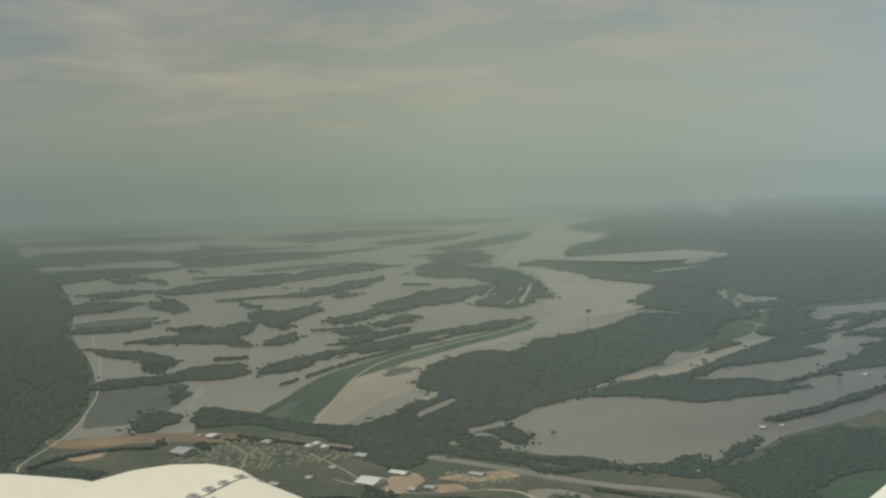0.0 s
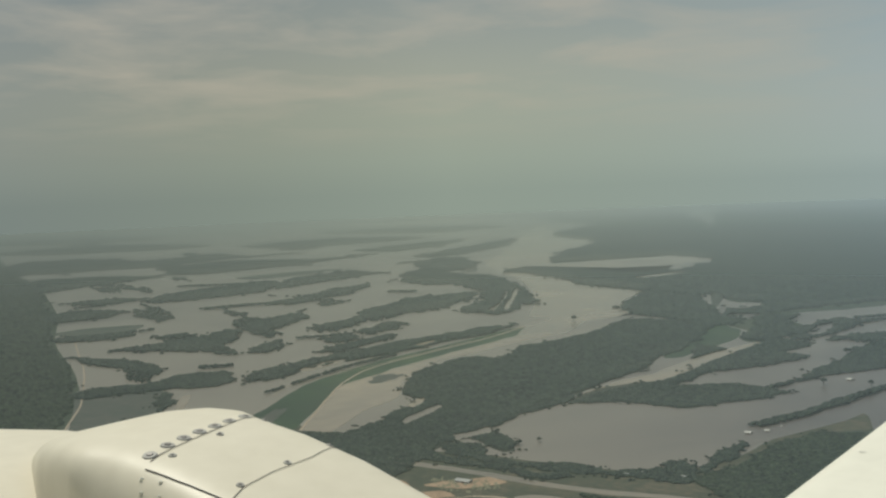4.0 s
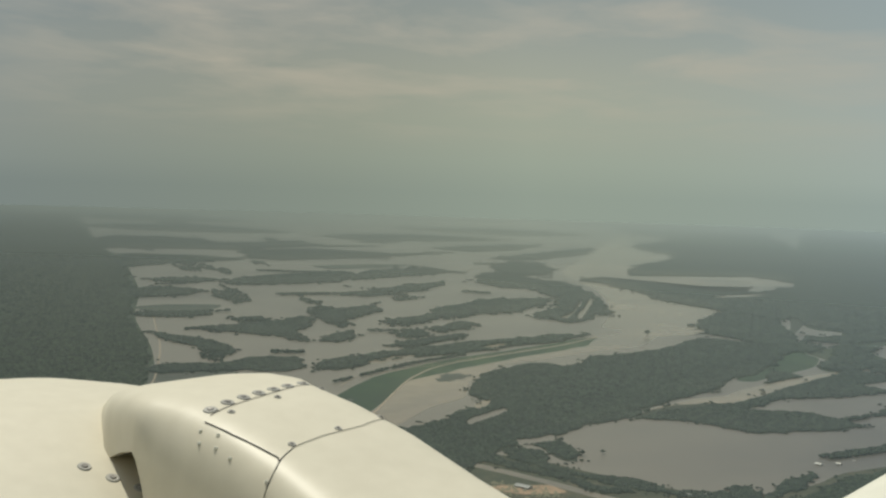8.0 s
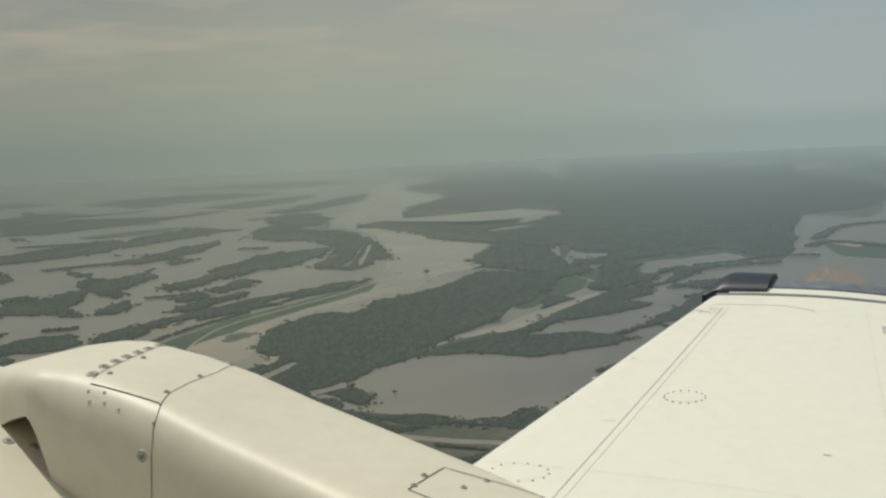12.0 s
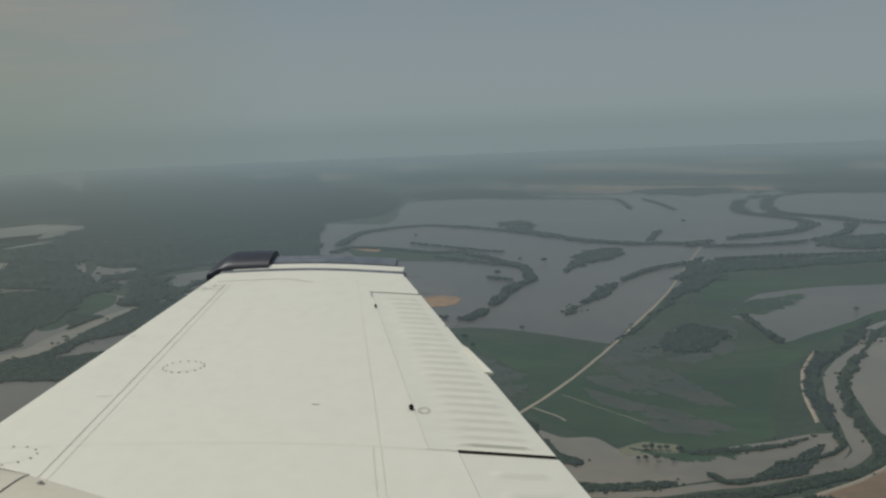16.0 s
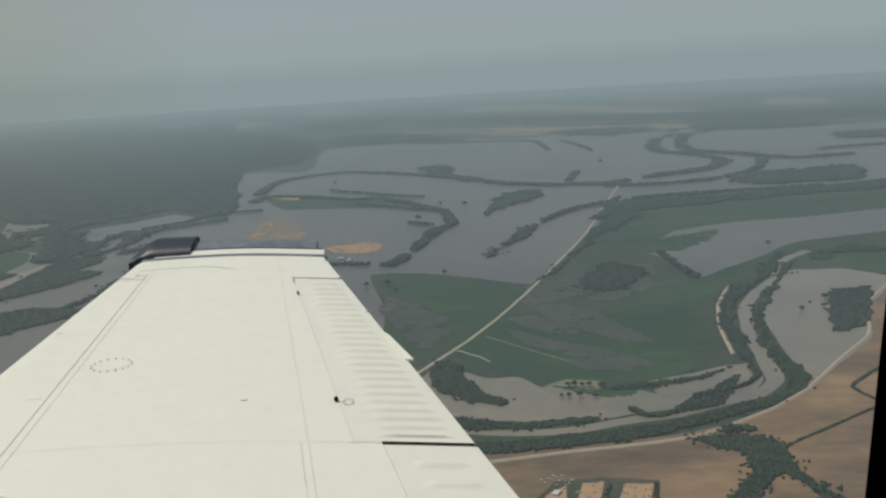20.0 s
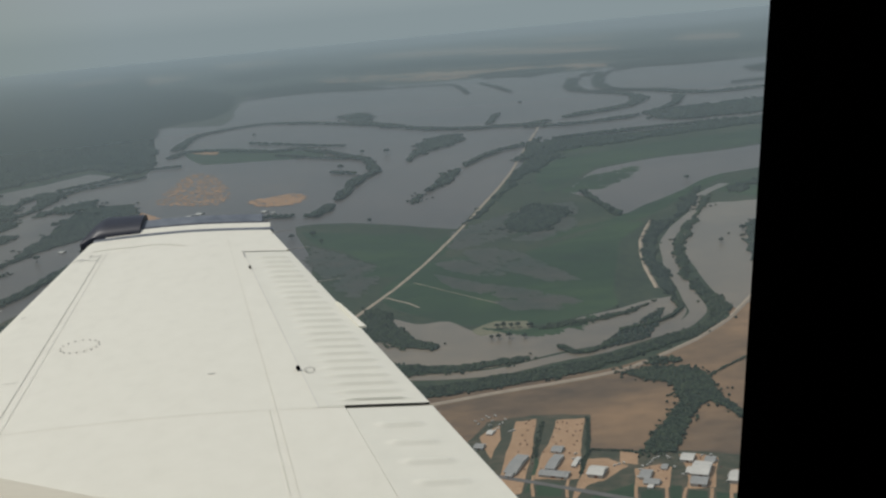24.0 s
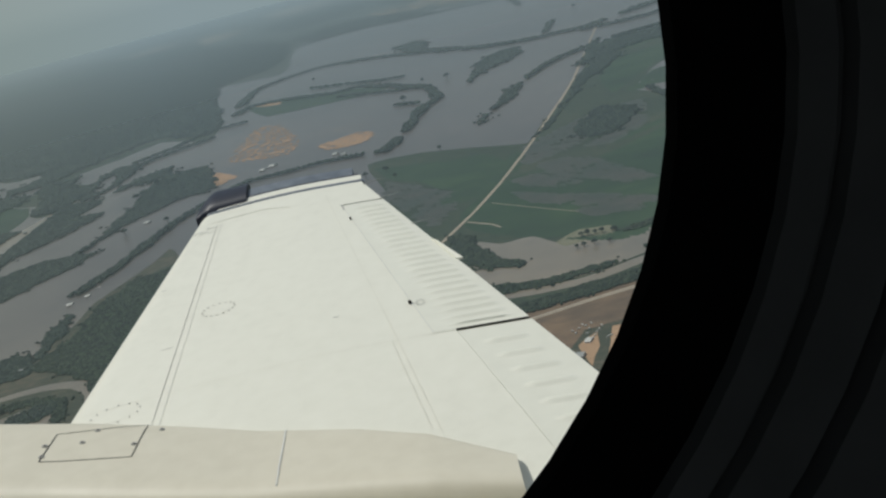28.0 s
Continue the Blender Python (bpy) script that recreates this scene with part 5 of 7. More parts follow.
bare([(252.5, -62.3), (252.6, -64.2), (252.7, -66.1), (252.8, -68.0), (252.9, -70.0), (252.4, -70.3), (251.7, -70.5), (251.1, -70.8), (250.6, -71.0), (247.7, -70.0), (244.9, -69.0), (242.1, -68.0), (239.5, -67.0), (240.2, -65.2), (241.0, -63.3), (241.7, -61.4), (242.5, -59.6), (245.0, -60.2), (247.4, -60.9), (249.9, -61.6)], "lot", "tan gravel yard")
bare([(257.8, -75.3), (257.7, -76.3), (257.6, -77.4), (257.4, -78.4), (257.3, -79.5), (256.3, -80.6), (255.2, -81.8), (254.1, -82.9), (253.1, -84.1), (248.7, -82.5), (244.5, -81.0), (240.4, -79.6), (236.4, -78.2), (236.7, -76.5), (236.9, -74.7), (237.2, -73.0), (237.5, -71.3), (240.3, -72.0), (243.1, -72.8), (246.0, -73.6), (248.9, -74.4), (251.1, -74.6), (253.3, -74.8), (255.5, -75.1)], "lot", "tan gravel yard")
bare([(245.3, -84.4), (244.8, -86.2), (244.4, -88.1), (244.0, -89.9), (243.6, -91.8), (240.6, -90.7), (237.7, -89.6), (234.9, -88.5), (232.1, -87.5), (231.7, -87.2), (231.3, -86.9), (231.0, -86.6), (230.6, -86.3), (231.1, -84.8), (231.7, -83.2), (232.2, -81.7), (232.8, -80.1), (235.8, -81.1), (238.9, -82.2), (242.1, -83.3)], "lot", "tan gravel yard")
bare([(285.1, -24.9), (286.9, -26.6), (288.7, -28.3), (290.5, -30.0), (292.4, -31.8), (289.8, -31.6), (287.1, -31.4), (284.6, -31.2), (282.1, -31.0), (278.9, -29.9), (275.8, -28.7), (272.8, -27.6), (269.9, -26.4), (273.5, -26.1), (277.3, -25.7), (281.1, -25.3)], "lot", "tan gravel yard")
field([(249.3, -35.5), (249.9, -36.0), (250.5, -36.5), (251.1, -37.0), (250.5, -38.5), (250.0, -40.0), (249.4, -41.4), (248.6, -41.6), (247.7, -41.7), (246.8, -41.8), (245.2, -41.3), (243.6, -40.7), (242.1, -40.2), (242.7, -38.4), (243.3, -36.6), (243.8, -34.8), (245.7, -35.0), (247.5, -35.2)])
field([(239.4, -46.3), (241.0, -50.7), (242.6, -55.2), (244.2, -59.8), (241.2, -58.9), (238.3, -58.0), (235.5, -57.2), (236.8, -53.6), (238.1, -49.9)])
field([(239.1, -59.7), (239.3, -60.3), (239.6, -61.0), (239.9, -61.7), (239.4, -62.7), (238.9, -63.7), (238.5, -64.7), (237.1, -64.4), (235.8, -64.2), (234.5, -63.9), (234.0, -63.4), (233.6, -62.9), (233.2, -62.4), (233.6, -61.2), (234.0, -59.9), (234.5, -58.7), (236.0, -59.0), (237.5, -59.4)])
field([(240.5, -67.8), (240.2, -68.4), (239.9, -69.1), (239.6, -69.7), (236.9, -68.9), (234.2, -68.2), (231.5, -67.5), (231.8, -66.7), (232.0, -66.0), (232.3, -65.2), (234.9, -66.0), (237.7, -66.9)])
field([(236.4, -71.5), (236.1, -72.7), (235.7, -74.0), (235.4, -75.2), (233.4, -74.6), (231.4, -74.1), (229.5, -73.5), (230.0, -71.9), (230.5, -70.4), (230.9, -68.8), (232.7, -69.7), (234.6, -70.6)])
field([(234.1, -77.3), (233.6, -78.1), (233.1, -78.9), (232.6, -79.8), (230.8, -79.1), (229.0, -78.4), (227.2, -77.8), (227.6, -76.9), (228.0, -76.1), (228.4, -75.2), (230.3, -75.9), (232.1, -76.6)])
field([(231.0, -80.4), (230.5, -82.1), (230.1, -83.8), (229.6, -85.5), (228.2, -85.0), (226.8, -84.6), (225.4, -84.1), (226.0, -82.6), (226.6, -81.0), (227.2, -79.4), (228.4, -79.8), (229.7, -80.1)])
field([(269.2, -38.6), (266.9, -38.5), (264.6, -38.3), (262.4, -38.2), (256.9, -36.4), (251.7, -34.7), (246.6, -33.0), (246.4, -32.5), (246.2, -32.0), (246.0, -31.4), (249.3, -32.6), (252.8, -33.8), (256.3, -35.1), (260.5, -36.2), (264.8, -37.4)])
road([(255.9, -35.9), (250.1, -34.5), (243.6, -33.7)], 0.8, "lot", "tan gravel drive")
road([(251.3, -44.2), (245.8, -42.6), (240.7, -41.7)], 0.8, "lot", "tan gravel drive")
road([(243.5, -59.8), (234.4, -57.4)], 0.8, "lot", "tan gravel drive")
road([(240.3, -66.7), (231.4, -64.1)], 0.8, "lot", "tan gravel drive")
road([(238.3, -71.0), (230.5, -67.7)], 0.8, "lot", "tan gravel drive")
road([(236.3, -76.9), (228.4, -73.9)], 0.8, "lot", "tan gravel drive")
road([(233.2, -80.6), (227.0, -78.4)], 0.8, "lot", "tan gravel drive")
road([(231.5, -87.3), (224.8, -84.7)], 0.8, "lot", "tan gravel drive")
hedge([(290.1, -58.0), (274.7, -54.6), (267.9, -52.9)], 1.0)
hedge([(267.5, -53.8), (264.9, -60.0), (263.2, -64.2)], 1.0)
hedge([(248.1, -96.7), (233.5, -91.8)], 1.0)
hedge([(291.3, -44.8), (277.2, -40.9), (266.4, -37.8)], 1.0)
hedge([(267.8, -53.2), (260.4, -50.4), (253.4, -47.7)], 1.0)
woods([(322.9, -75.8), (324.4, -78.3), (326.0, -80.9), (326.2, -85.7), (326.4, -90.6), (324.8, -94.1), (323.3, -97.6), (320.0, -99.1), (316.7, -100.5), (311.4, -101.0), (306.2, -101.4), (302.9, -100.8), (299.6, -100.2), (295.8, -100.3), (292.0, -100.5), (287.8, -101.5), (283.8, -102.4), (279.4, -103.2), (275.2, -104.0), (270.3, -105.2), (265.6, -106.4), (261.4, -107.8), (257.2, -109.1), (254.5, -107.8), (251.9, -106.6), (254.5, -104.7), (257.1, -102.7), (259.5, -101.4), (261.9, -100.1), (266.9, -99.7), (272.0, -99.4), (278.5, -98.7), (285.3, -97.9), (287.7, -96.3), (290.1, -94.6), (289.1, -92.7), (288.2, -90.8), (283.7, -88.2), (279.3, -85.6), (274.3, -82.9), (269.5, -80.2), (264.1, -77.3), (259.0, -74.5), (260.1, -70.6), (261.2, -66.7), (264.4, -68.4), (267.8, -70.0), (272.9, -73.4), (278.3, -77.0), (282.9, -79.8), (287.6, -82.7), (291.2, -85.3), (294.9, -87.9), (299.2, -88.7), (303.6, -89.4), (307.4, -88.5), (311.3, -87.6), (313.6, -84.7), (315.9, -81.7), (319.4, -78.8)], floor=False)
hedge([(327.5, -97.1), (332.8, -92.6), (329.4, -87.6)], 4)
woods([(235.7, -42.8), (235.0, -44.9), (234.3, -47.0), (233.6, -49.1), (230.1, -48.4), (226.7, -47.7), (223.4, -47.1), (223.9, -44.5), (224.4, -41.9), (224.9, -39.3), (228.4, -40.5), (232.0, -41.6)], floor=False)
road([(261.5, -21.6), (247.5, -41), (232.2, -61.4), (216.7, -84.4), (206.6, -101.3)], 1.8, "asphalt", "grey asphalt highway")
streaks([(1130.6, 179.6), (1118.5, 149.3), (1079.8, 142.7), (1102.9, 172.2)])
woods([(396.3, 172.7), (424.7, 171.5), (419.4, 145.5), (390.7, 131.4), (370, 104.9), (317.3, 110), (299.4, 131.9), (341.4, 136.9), (366.8, 145.1), (382.8, 159.3)], floor=False)
streaks([(302.3, 391.7), (337.5, 398.6), (358.8, 373.2), (358.8, 328.9), (339.3, 325.2), (316.4, 344.9), (300.3, 360.3)], "levee", "scattered dry pale patches between sheds", 0.0026, 0.22)
streaks([(345.3, 269.6), (355, 262), (357.8, 243.9), (345.7, 238.7), (335.8, 254)], "levee", "scattered dry pale patches between sheds", 0.0026, 0.22)
scrub([(443, 663), (1211, 1906), (1973, 1944), (2264, 1526), (1496, 952), (1300, 886), (844, 602), (683, 606), (518, 567)])
scrub([(2357, 286), (1857, -154), (1752, -413), (1821, -706), (2528, -980), (4137, -544), (4837, 351), (4706, 772), (1579, 243)], "far scattered woods and hedges in the haze", 0.3, 0.0032)
streaks([(2319, 46), (2177, -179), (1965, -461), (1837, -432), (1921, -159), (2145, 42)], "tan", "pale tan dry fields far off in the haze", 0.006, 0.5)


# ---- the aircraft ----
ROOT, SLOPE_X, SLOPE_Y = EYE - 1.253, 0.1500, 0.0240


def le(x):
    return 1.680 - 0.1776 * x


def te(x):
    return -0.76 + 0.336 * x


def skin(x, y, lift=0.0):
    """A point on the wing's upper surface."""
    c = le(x) - te(x)
    u = (le(x) - y) / c
    nose = -0.030 * c * max(0.0, 1 - u / 0.07) ** 2.2
    crown = 0.016 * c * math.sin(math.pi * min(1.0, max(0.0, u))) ** 1.0
    tail = -0.006 * c * max(0.0, (u - 0.6) / 0.4)
    return Vector((x, y, ROOT + SLOPE_X * x + SLOPE_Y * y + nose + crown + tail + lift))


def span_y(x, u):
    return le(x) - (le(x) - te(x)) * u


def wing_panel(bm, x0, x1, u0, u1, nx, nu, lift=0.0, thick=0.10, bead=None):
    """A closed piece of wing skin between two span stations and two parts of the chord."""
    top, low = [], []
    for i in range(nx + 1):
        x = x0 + (x1 - x0) * i / nx
        a, b = [], []
        for j in range(nu + 1):
            u = u0 + (u1 - u0) * (j / nu if u0 > 0 else (j / nu) ** 1.6)
            p = skin(x, span_y(x, u), lift)
            if bead and 0 < j < nu:
                p.z += bead(x, u)
            a.append(bm.verts.new(p))
            t = thick * (1 - u) * min(1.0, (u / 0.06) ** 0.5 if u > 0 else 0.0) + 0.006
            b.append(bm.verts.new((p.x, p.y, p.z - t)))
        top.append(a)
        low.append(b)
    for i in range(nx):
        for j in range(nu):
            bm.faces.new((top[i][j], top[i + 1][j], top[i + 1][j + 1], top[i][j + 1]))
            bm.faces.new((low[i][j], low[i][j + 1], low[i + 1][j + 1], low[i + 1][j]))
        bm.faces.new((top[i][0], low[i][0], low[i + 1][0], top[i + 1][0]))
        bm.faces.new((top[i][nu], top[i + 1][nu], low[i + 1][nu], low[i][nu]))
    for j in range(nu):
        bm.faces.new((top[0][j], top[0][j + 1], low[0][j + 1], low[0][j]))
        bm.faces.new((top[nx][j], low[nx][j], low[nx][j + 1], top[nx][j + 1]))


def ribbon_on(bm, line, width, lift=0.0014, fn=None):
    """A thin raised strip that follows the wing's skin through the corners of a line."""
    pts = []
    for (xa, ya), (xb, yb) in zip(line, line[1:]):
        n = max(2, int(math.hypot(xb - xa, yb - ya) / 0.05))
        pts += [(xa + (xb - xa) * k / n, ya + (yb - ya) * k / n) for k in range(n)]
    pts.append(line[-1])
    rows = []
    for i, p in enumerate(pts):
        a, b = pts[max(0, i - 1)], pts[min(len(pts) - 1, i + 1)]
        d = Vector((b[0] - a[0], b[1] - a[1])).normalized()
        s = Vector((-d.y, d.x)) * width * 0.5
        rows.append([bm.verts.new((fn or skin)(p[0] + s.x * k, p[1] + s.y * k, lift)) for k in (-1, 1)])
    for a, b in zip(rows, rows[1:]):
        bm.faces.new((a[0], a[1], b[1], b[0]))


def rivets(bm, spots, radius, fn=None, sides=6, lift=0.0015):
    for x, y in spots:
        c = (fn or skin)(x, y, lift)
        ring = [bm.verts.new(c + Vector((radius * math.cos(k * 2 * math.pi / sides), radius * math.sin(k * 2 * math.pi / sides), 0))) for k in range(sides)]
        cap = bm.verts.new(c + Vector((0, 0, radius * 0.35)))
        for k in range(sides):
            bm.faces.new((ring[k], ring[(k + 1) % sides], cap))


def dotted(a, b, step):
    n = max(2, int(math.hypot(b[0] - a[0], b[1] - a[1]) / step))
    return [(a[0] + (b[0] - a[0]) * k / n, a[1] + (b[1] - a[1]) * k / n) for k in range(n + 1)]


TIP, BREAK, INNER = 3.50, 2.17, 0.86
HINGE = 0.80
FLAP_LINE = 0.846
wing = tagged(empty("wing", (0, 0, 0)), "white low wing of a small twin-engine aircraft", "aircraft wing")


def swell(v, a, b, c, d):
    """Rises from a to b, falls from c to d."""
    u = min(1.0, max(0.0, (v - a) / (b - a)))
    w = min(1.0, max(0.0, (d - v) / (d - c)))
    return min(u * u * (3 - 2 * u), w * w * (3 - 2 * w))


def beads(x, u):
    """Pressed ribs with rounded ends on the aileron."""
    k = ((x - 2.19) / 0.0440) % 1.0
    return 0.0062 * math.sin(math.pi * min(1.0, k / 0.5)) * swell(u, HINGE + 0.028, HINGE + 0.075, 0.955, 0.975) * swell(x, 2.195, 2.2, 3.235, 3.24)


def flap_beads(x, u):
    """Shorter, fainter ribs on the flap."""
    k = ((x - 0.9) / 0.083) % 1.0
    return 0.0060 * math.sin(math.pi * min(1.0, k / 0.35)) * swell(u, HINGE + 0.075, HINGE + 0.095, 0.945, 0.965) * swell(x, 1.0, 1.01, 2.11, 2.12)


bm = bmesh.new()
wing_panel(bm, INNER, TIP, 0.0, HINGE, 40, 22)
wing_panel(bm, INNER, BREAK + 0.0068, HINGE, FLAP_LINE, 20, 3)
part("skin", bm, "paint", wing, "white painted sheet-metal wing skin", True)
bm = bmesh.new()
wing_panel(bm, BREAK + 0.008, 3.27, HINGE + 0.0008, 1.0, 300, 24, 0.0, bead=beads)
aileron = part("aileron", bm, "paint_rib", wing, "white aileron with pressed stiffening ribs", True)
bm = bmesh.new()
wing_panel(bm, INNER, BREAK - 0.008, FLAP_LINE + 0.0006, 1.0, 256, 24, 0.0, bead=flap_beads)
part("flap", bm, "paint_rib", wing, "white ribbed flap", True)
bm = bmesh.new()
wing_panel(bm, 3.28, TIP, HINGE, 1.0, 4, 4)
part("tip_corner", bm, "paint", wing, "", True)
bm = bmesh.new()
for a, b in (((2.63, te(2.63) + 0.005), (2.82, te(2.82) + 0.005)),):
    ca, cb = skin(*a, 0.004), skin(*b, 0.004)
    ring = [ca, cb, cb + Vector((-0.035, -0.016, 0)), ca + Vector((-0.008, -0.022, 0))]
    hi = [bm.verts.new(v) for v in ring]
    lo = [bm.verts.new(v - Vector((0, 0, 0.006))) for v in ring]
    bm.faces.new(hi)
    bm.faces.new(lo[::-1])
    for k in range(4):
        bm.faces.new((hi[k], hi[(k + 1) % 4], lo[(k + 1) % 4], lo[k]))
part("trim_tab", bm, "paint", aileron, "small white trim tab")

# wing tip: slate and navy fairing with a white stripe
tip = tagged(empty("wing_tip", (0, 0, 0)), "navy and slate wing tip with a white stripe")
tip.parent = wing


def tip_band(name, x0, x1, y0, y1, mat, rise0, rise1, label, skew=0.0):
    bm, rows = bmesh.new(), []
    n = 18
    for i in range(n + 1):
        y = y0 + (y1 - y0) * i / n
        r = []
        for k in range(5):
            u = k / 4
            x = x0 + (x1 - x0) * u + skew * (i / n)
            base = skin(TIP, min(max(y, te(TIP)), le(TIP)))
            z = base.z + SLOPE_X * (x - TIP) + rise0 + (rise1 - rise0) * math.sin(u * math.pi / 2)
            r.append(bm.verts.new((x, y, z)))
        r.append(bm.verts.new((x1 + skew * (i / n), y, r[-1].co.z - 0.09)))
        r.append(bm.verts.new((x0 + skew * (i / n), y, r[0].co.z - 0.09)))
        rows.append(r)
    for a, b in zip(rows, rows[1:]):
        for k in range(7):
            bm.faces.new((a[k], a[(k + 1) % 7], b[(k + 1) % 7], b[k]))
    bm.faces.new(rows[0])
    bm.faces.new(rows[-1][::-1])
    return part(name, bm, mat, tip, label)


tip_band("dark_band", TIP, TIP + 0.014, le(TIP) - 0.03, te(TIP) - 0.01, "slate", 0.001, 0.004, "dark grey joint band")
tip_band("white_stripe", TIP + 0.014, TIP + 0.050, le(TIP) - 0.07, te(TIP) + 0.0, "paint", 0.004, 0.009, "thin white painted stripe")
tip_band("dark_line", TIP + 0.050, TIP + 0.062, le(TIP) - 0.08, te(TIP) + 0.01, "navy", 0.009, 0.010, "thin navy painted line")
tip_band("slate_cap", TIP + 0.062, TIP + 0.13, le(TIP) - 0.10, te(TIP) + 0.03, "slate", 0.010, 0.014, "weathered slate painted tip cap")
# the dark front part that curls up over the leading corner
bm, rows = bmesh.new(), []
for i in range(15):
    u = i / 14
    y = le(TIP) + 0.02 - 0.21 * u
    bulge = math.sin(min(1.0, u * 2.6) * math.pi / 2)
    r = []
    for k in range(9):
        a = math.pi * k / 8
        x = TIP + 0.015 + (0.20 - 0.02 * u) * (0.5 - 0.5 * math.cos(a)) * (0.35 + 0.65 * bulge)
        z = skin(TIP, le(TIP) - 0.10).z + SLOPE_X * (x - TIP) + (0.042 * math.sin(a) ** 0.7 * bulge if 0 < k < 8 else 0) - 0.008
        r.append(bm.verts.new((x, y, z)))
    r += [bm.verts.new((r[-1].co.x, y, r[-1].co.z - 0.10)), bm.verts.new((r[0].co.x, y, r[0].co.z - 0.10))]
    rows.append(r)
for a, b in zip(rows, rows[1:]):
    for k in range(11):
        bm.faces.new((a[k], a[(k + 1) % 11], b[(k + 1) % 11], b[k]))
bm.faces.new(rows[0])
bm.faces.new(rows[-1][::-1])
part("navy_nose", bm, "navy", tip, "glossy navy leading corner of the tip", True)

# seams, rivet rows and small fittings on the wing
bm = bmesh.new()
ribbon_on(bm, [(BREAK, span_y(BREAK, 1.0) + 0.004), (BREAK, span_y(BREAK, FLAP_LINE))], 0.011)
part("aileron_gap", bm, "black", wing, "dark gap between aileron and flap")
bm = bmesh.new()
ribbon_on(bm, [(3.275, span_y(3.275, 0.985)), (3.275, span_y(3.275, HINGE - 0.012))], 0.0032)
ribbon_on(bm, [(3.275, span_y(3.275, HINGE)), (3.22, span_y(3.22, HINGE - 0.004))], 0.006)
part("outboard_gap", bm, "worn", wing, "thin dark gap at the aileron end")
bm = bmesh.new()
ribbon_on(bm, [(3.27, span_y(3.27, HINGE)), (BREAK, span_y(BREAK, HINGE))], 0.0022)
part("hinge_line", bm, "scuff", wing, "faint grey hinge line")
bm = bmesh.new()
ribbon_on(bm, [(3.42, span_y(3.42, 0.755)), (2.17, span_y(2.17, 0.725)), (INNER + 0.05, span_y(INNER + 0.05, 0.71))], 0.0015)
ribbon_on(bm, [(BREAK, span_y(BREAK, FLAP_LINE)), (BREAK, span_y(BREAK, HINGE - 0.01))], 0.0022)
ribbon_on(bm, [(BREAK, span_y(BREAK, 0.80)), (BREAK, span_y(BREAK, 0.05))], 0.0010)
ribbon_on(bm, [(3.40, span_y(3.40, 0.02)), (3.40, span_y(3.40, 0.42)), (3.36, span_y(3.36, 0.55))], 0.004)
part("panel_line", bm, "crease", wing, "faint skin lap lines")
bm = bmesh.new()
ribbon_on(bm, [(3.36, span_y(3.36, 0.155)), (1.5, span_y(1.5, 0.242))], 0.0016)
ribbon_on(bm, [(2.44, span_y(2.44, 0.172)), (2.44, span_y(2.44, 0.205))], 0.0016)
part("lap_joint", bm, "worn", wing, "thin grey skin joint behind the leading edge")
bm = bmesh.new()
ribbon_on(bm, [(3.36, span_y(3.36, 0.180)), (1.5, span_y(1.5, 0.257))], 0.0013)
part("lap_joint", bm, "scuff", wing, "faint second skin joint behind the leading edge")
bm = bmesh.new()
rivets(bm, dotted((2.16, span_y(2.16, 0.712)), (1.72, span_y(1.72, 0.706)), 0.014), 0.0022)
rivets(bm, dotted((3.30, span_y(3.30, 0.735)), (3.30, span_y(3.30, 0.30)), 0.026), 0.0013)
tagged(part("rivet_row", bm, "paint", wing), "rows of small white painted rivets on the wing", kind="stuff")
for cx, cy, rx, ry, n in ((2.62, 0.885, 0.040, 0.052, 16), (2.13, 1.12, 0.045, 0.07, 13)):
    bm = bmesh.new()
    ring = [bm.verts.new(skin(cx + (rx - 0.008) * math.cos(k * math.pi / 12), cy + (ry - 0.008) * math.sin(k * math.pi / 12), 0.0003)) for k in range(24)]
    bm.faces.new(ring)
    cover = part("access_cover", bm, "paint", wing, "round white access cover ringed by screws")
    for k in range(n):
        bm = bmesh.new()
        rivets(bm, [(cx + rx * math.cos(k * 2 * math.pi / n), cy + ry * math.sin(k * 2 * math.pi / n))], 0.0030)
        part("screw", bm, "steel", cover)
for hx in (3.115, 2.375):
    hinge = empty("hinge_bracket", (0, 0, 0))
    hinge.parent = wing
    bm = bmesh.new()
    c = skin(hx, span_y(hx, HINGE - 0.005), 0.006)
    s = 0.42 if hx < 3 else 0.3
    box(bm, c, (0.030 * s, 0.022 * s, 0.012), 0.3)
    bmesh.ops.bevel(bm, geom=bm.edges[:], offset=0.003, segments=1, affect="EDGES")
    part("bracket", bm, "black", hinge, "small black hinge bracket")
    bm = bmesh.new()
    rivets(bm, [(hx - 0.010, span_y(hx, HINGE + 0.014))], 0.004 * s)
    part("rivet", bm, "steel", hinge)
# worn paint round the inner hinge and at the tip's leading corner
bm = bmesh.new()
rivets(bm, [(2.372 + 0.016 * math.cos(k * math.pi / 5), span_y(2.372, HINGE + 0.018) + 0.012 * math.sin(k * math.pi / 5)) for k in range(10)], 0.0026)
tagged(part("worn_screws", bm, "worn", wing), "oval of worn screw heads beside the hinge", kind="stuff")
for cx, u0, u1, wide in ((3.335, 0.035, 0.085, 0.007), (3.322, 0.075, 0.120, 0.005), (3.350, 0.105, 0.150, 0.004), (3.310, 0.125, 0.165, 0.003), (3.345, 0.66, 0.70, 0.002)):
    bm = bmesh.new()
    ribbon_on(bm, [(cx - 0.012, span_y(cx, u0)), (cx, span_y(cx, u0 * 0.6 + u1 * 0.4)), (cx - 0.004, span_y(cx, u1))], wide)
    part("paint_scuff", bm, "scuff", wing, "rubbed grey scuff in the white paint")
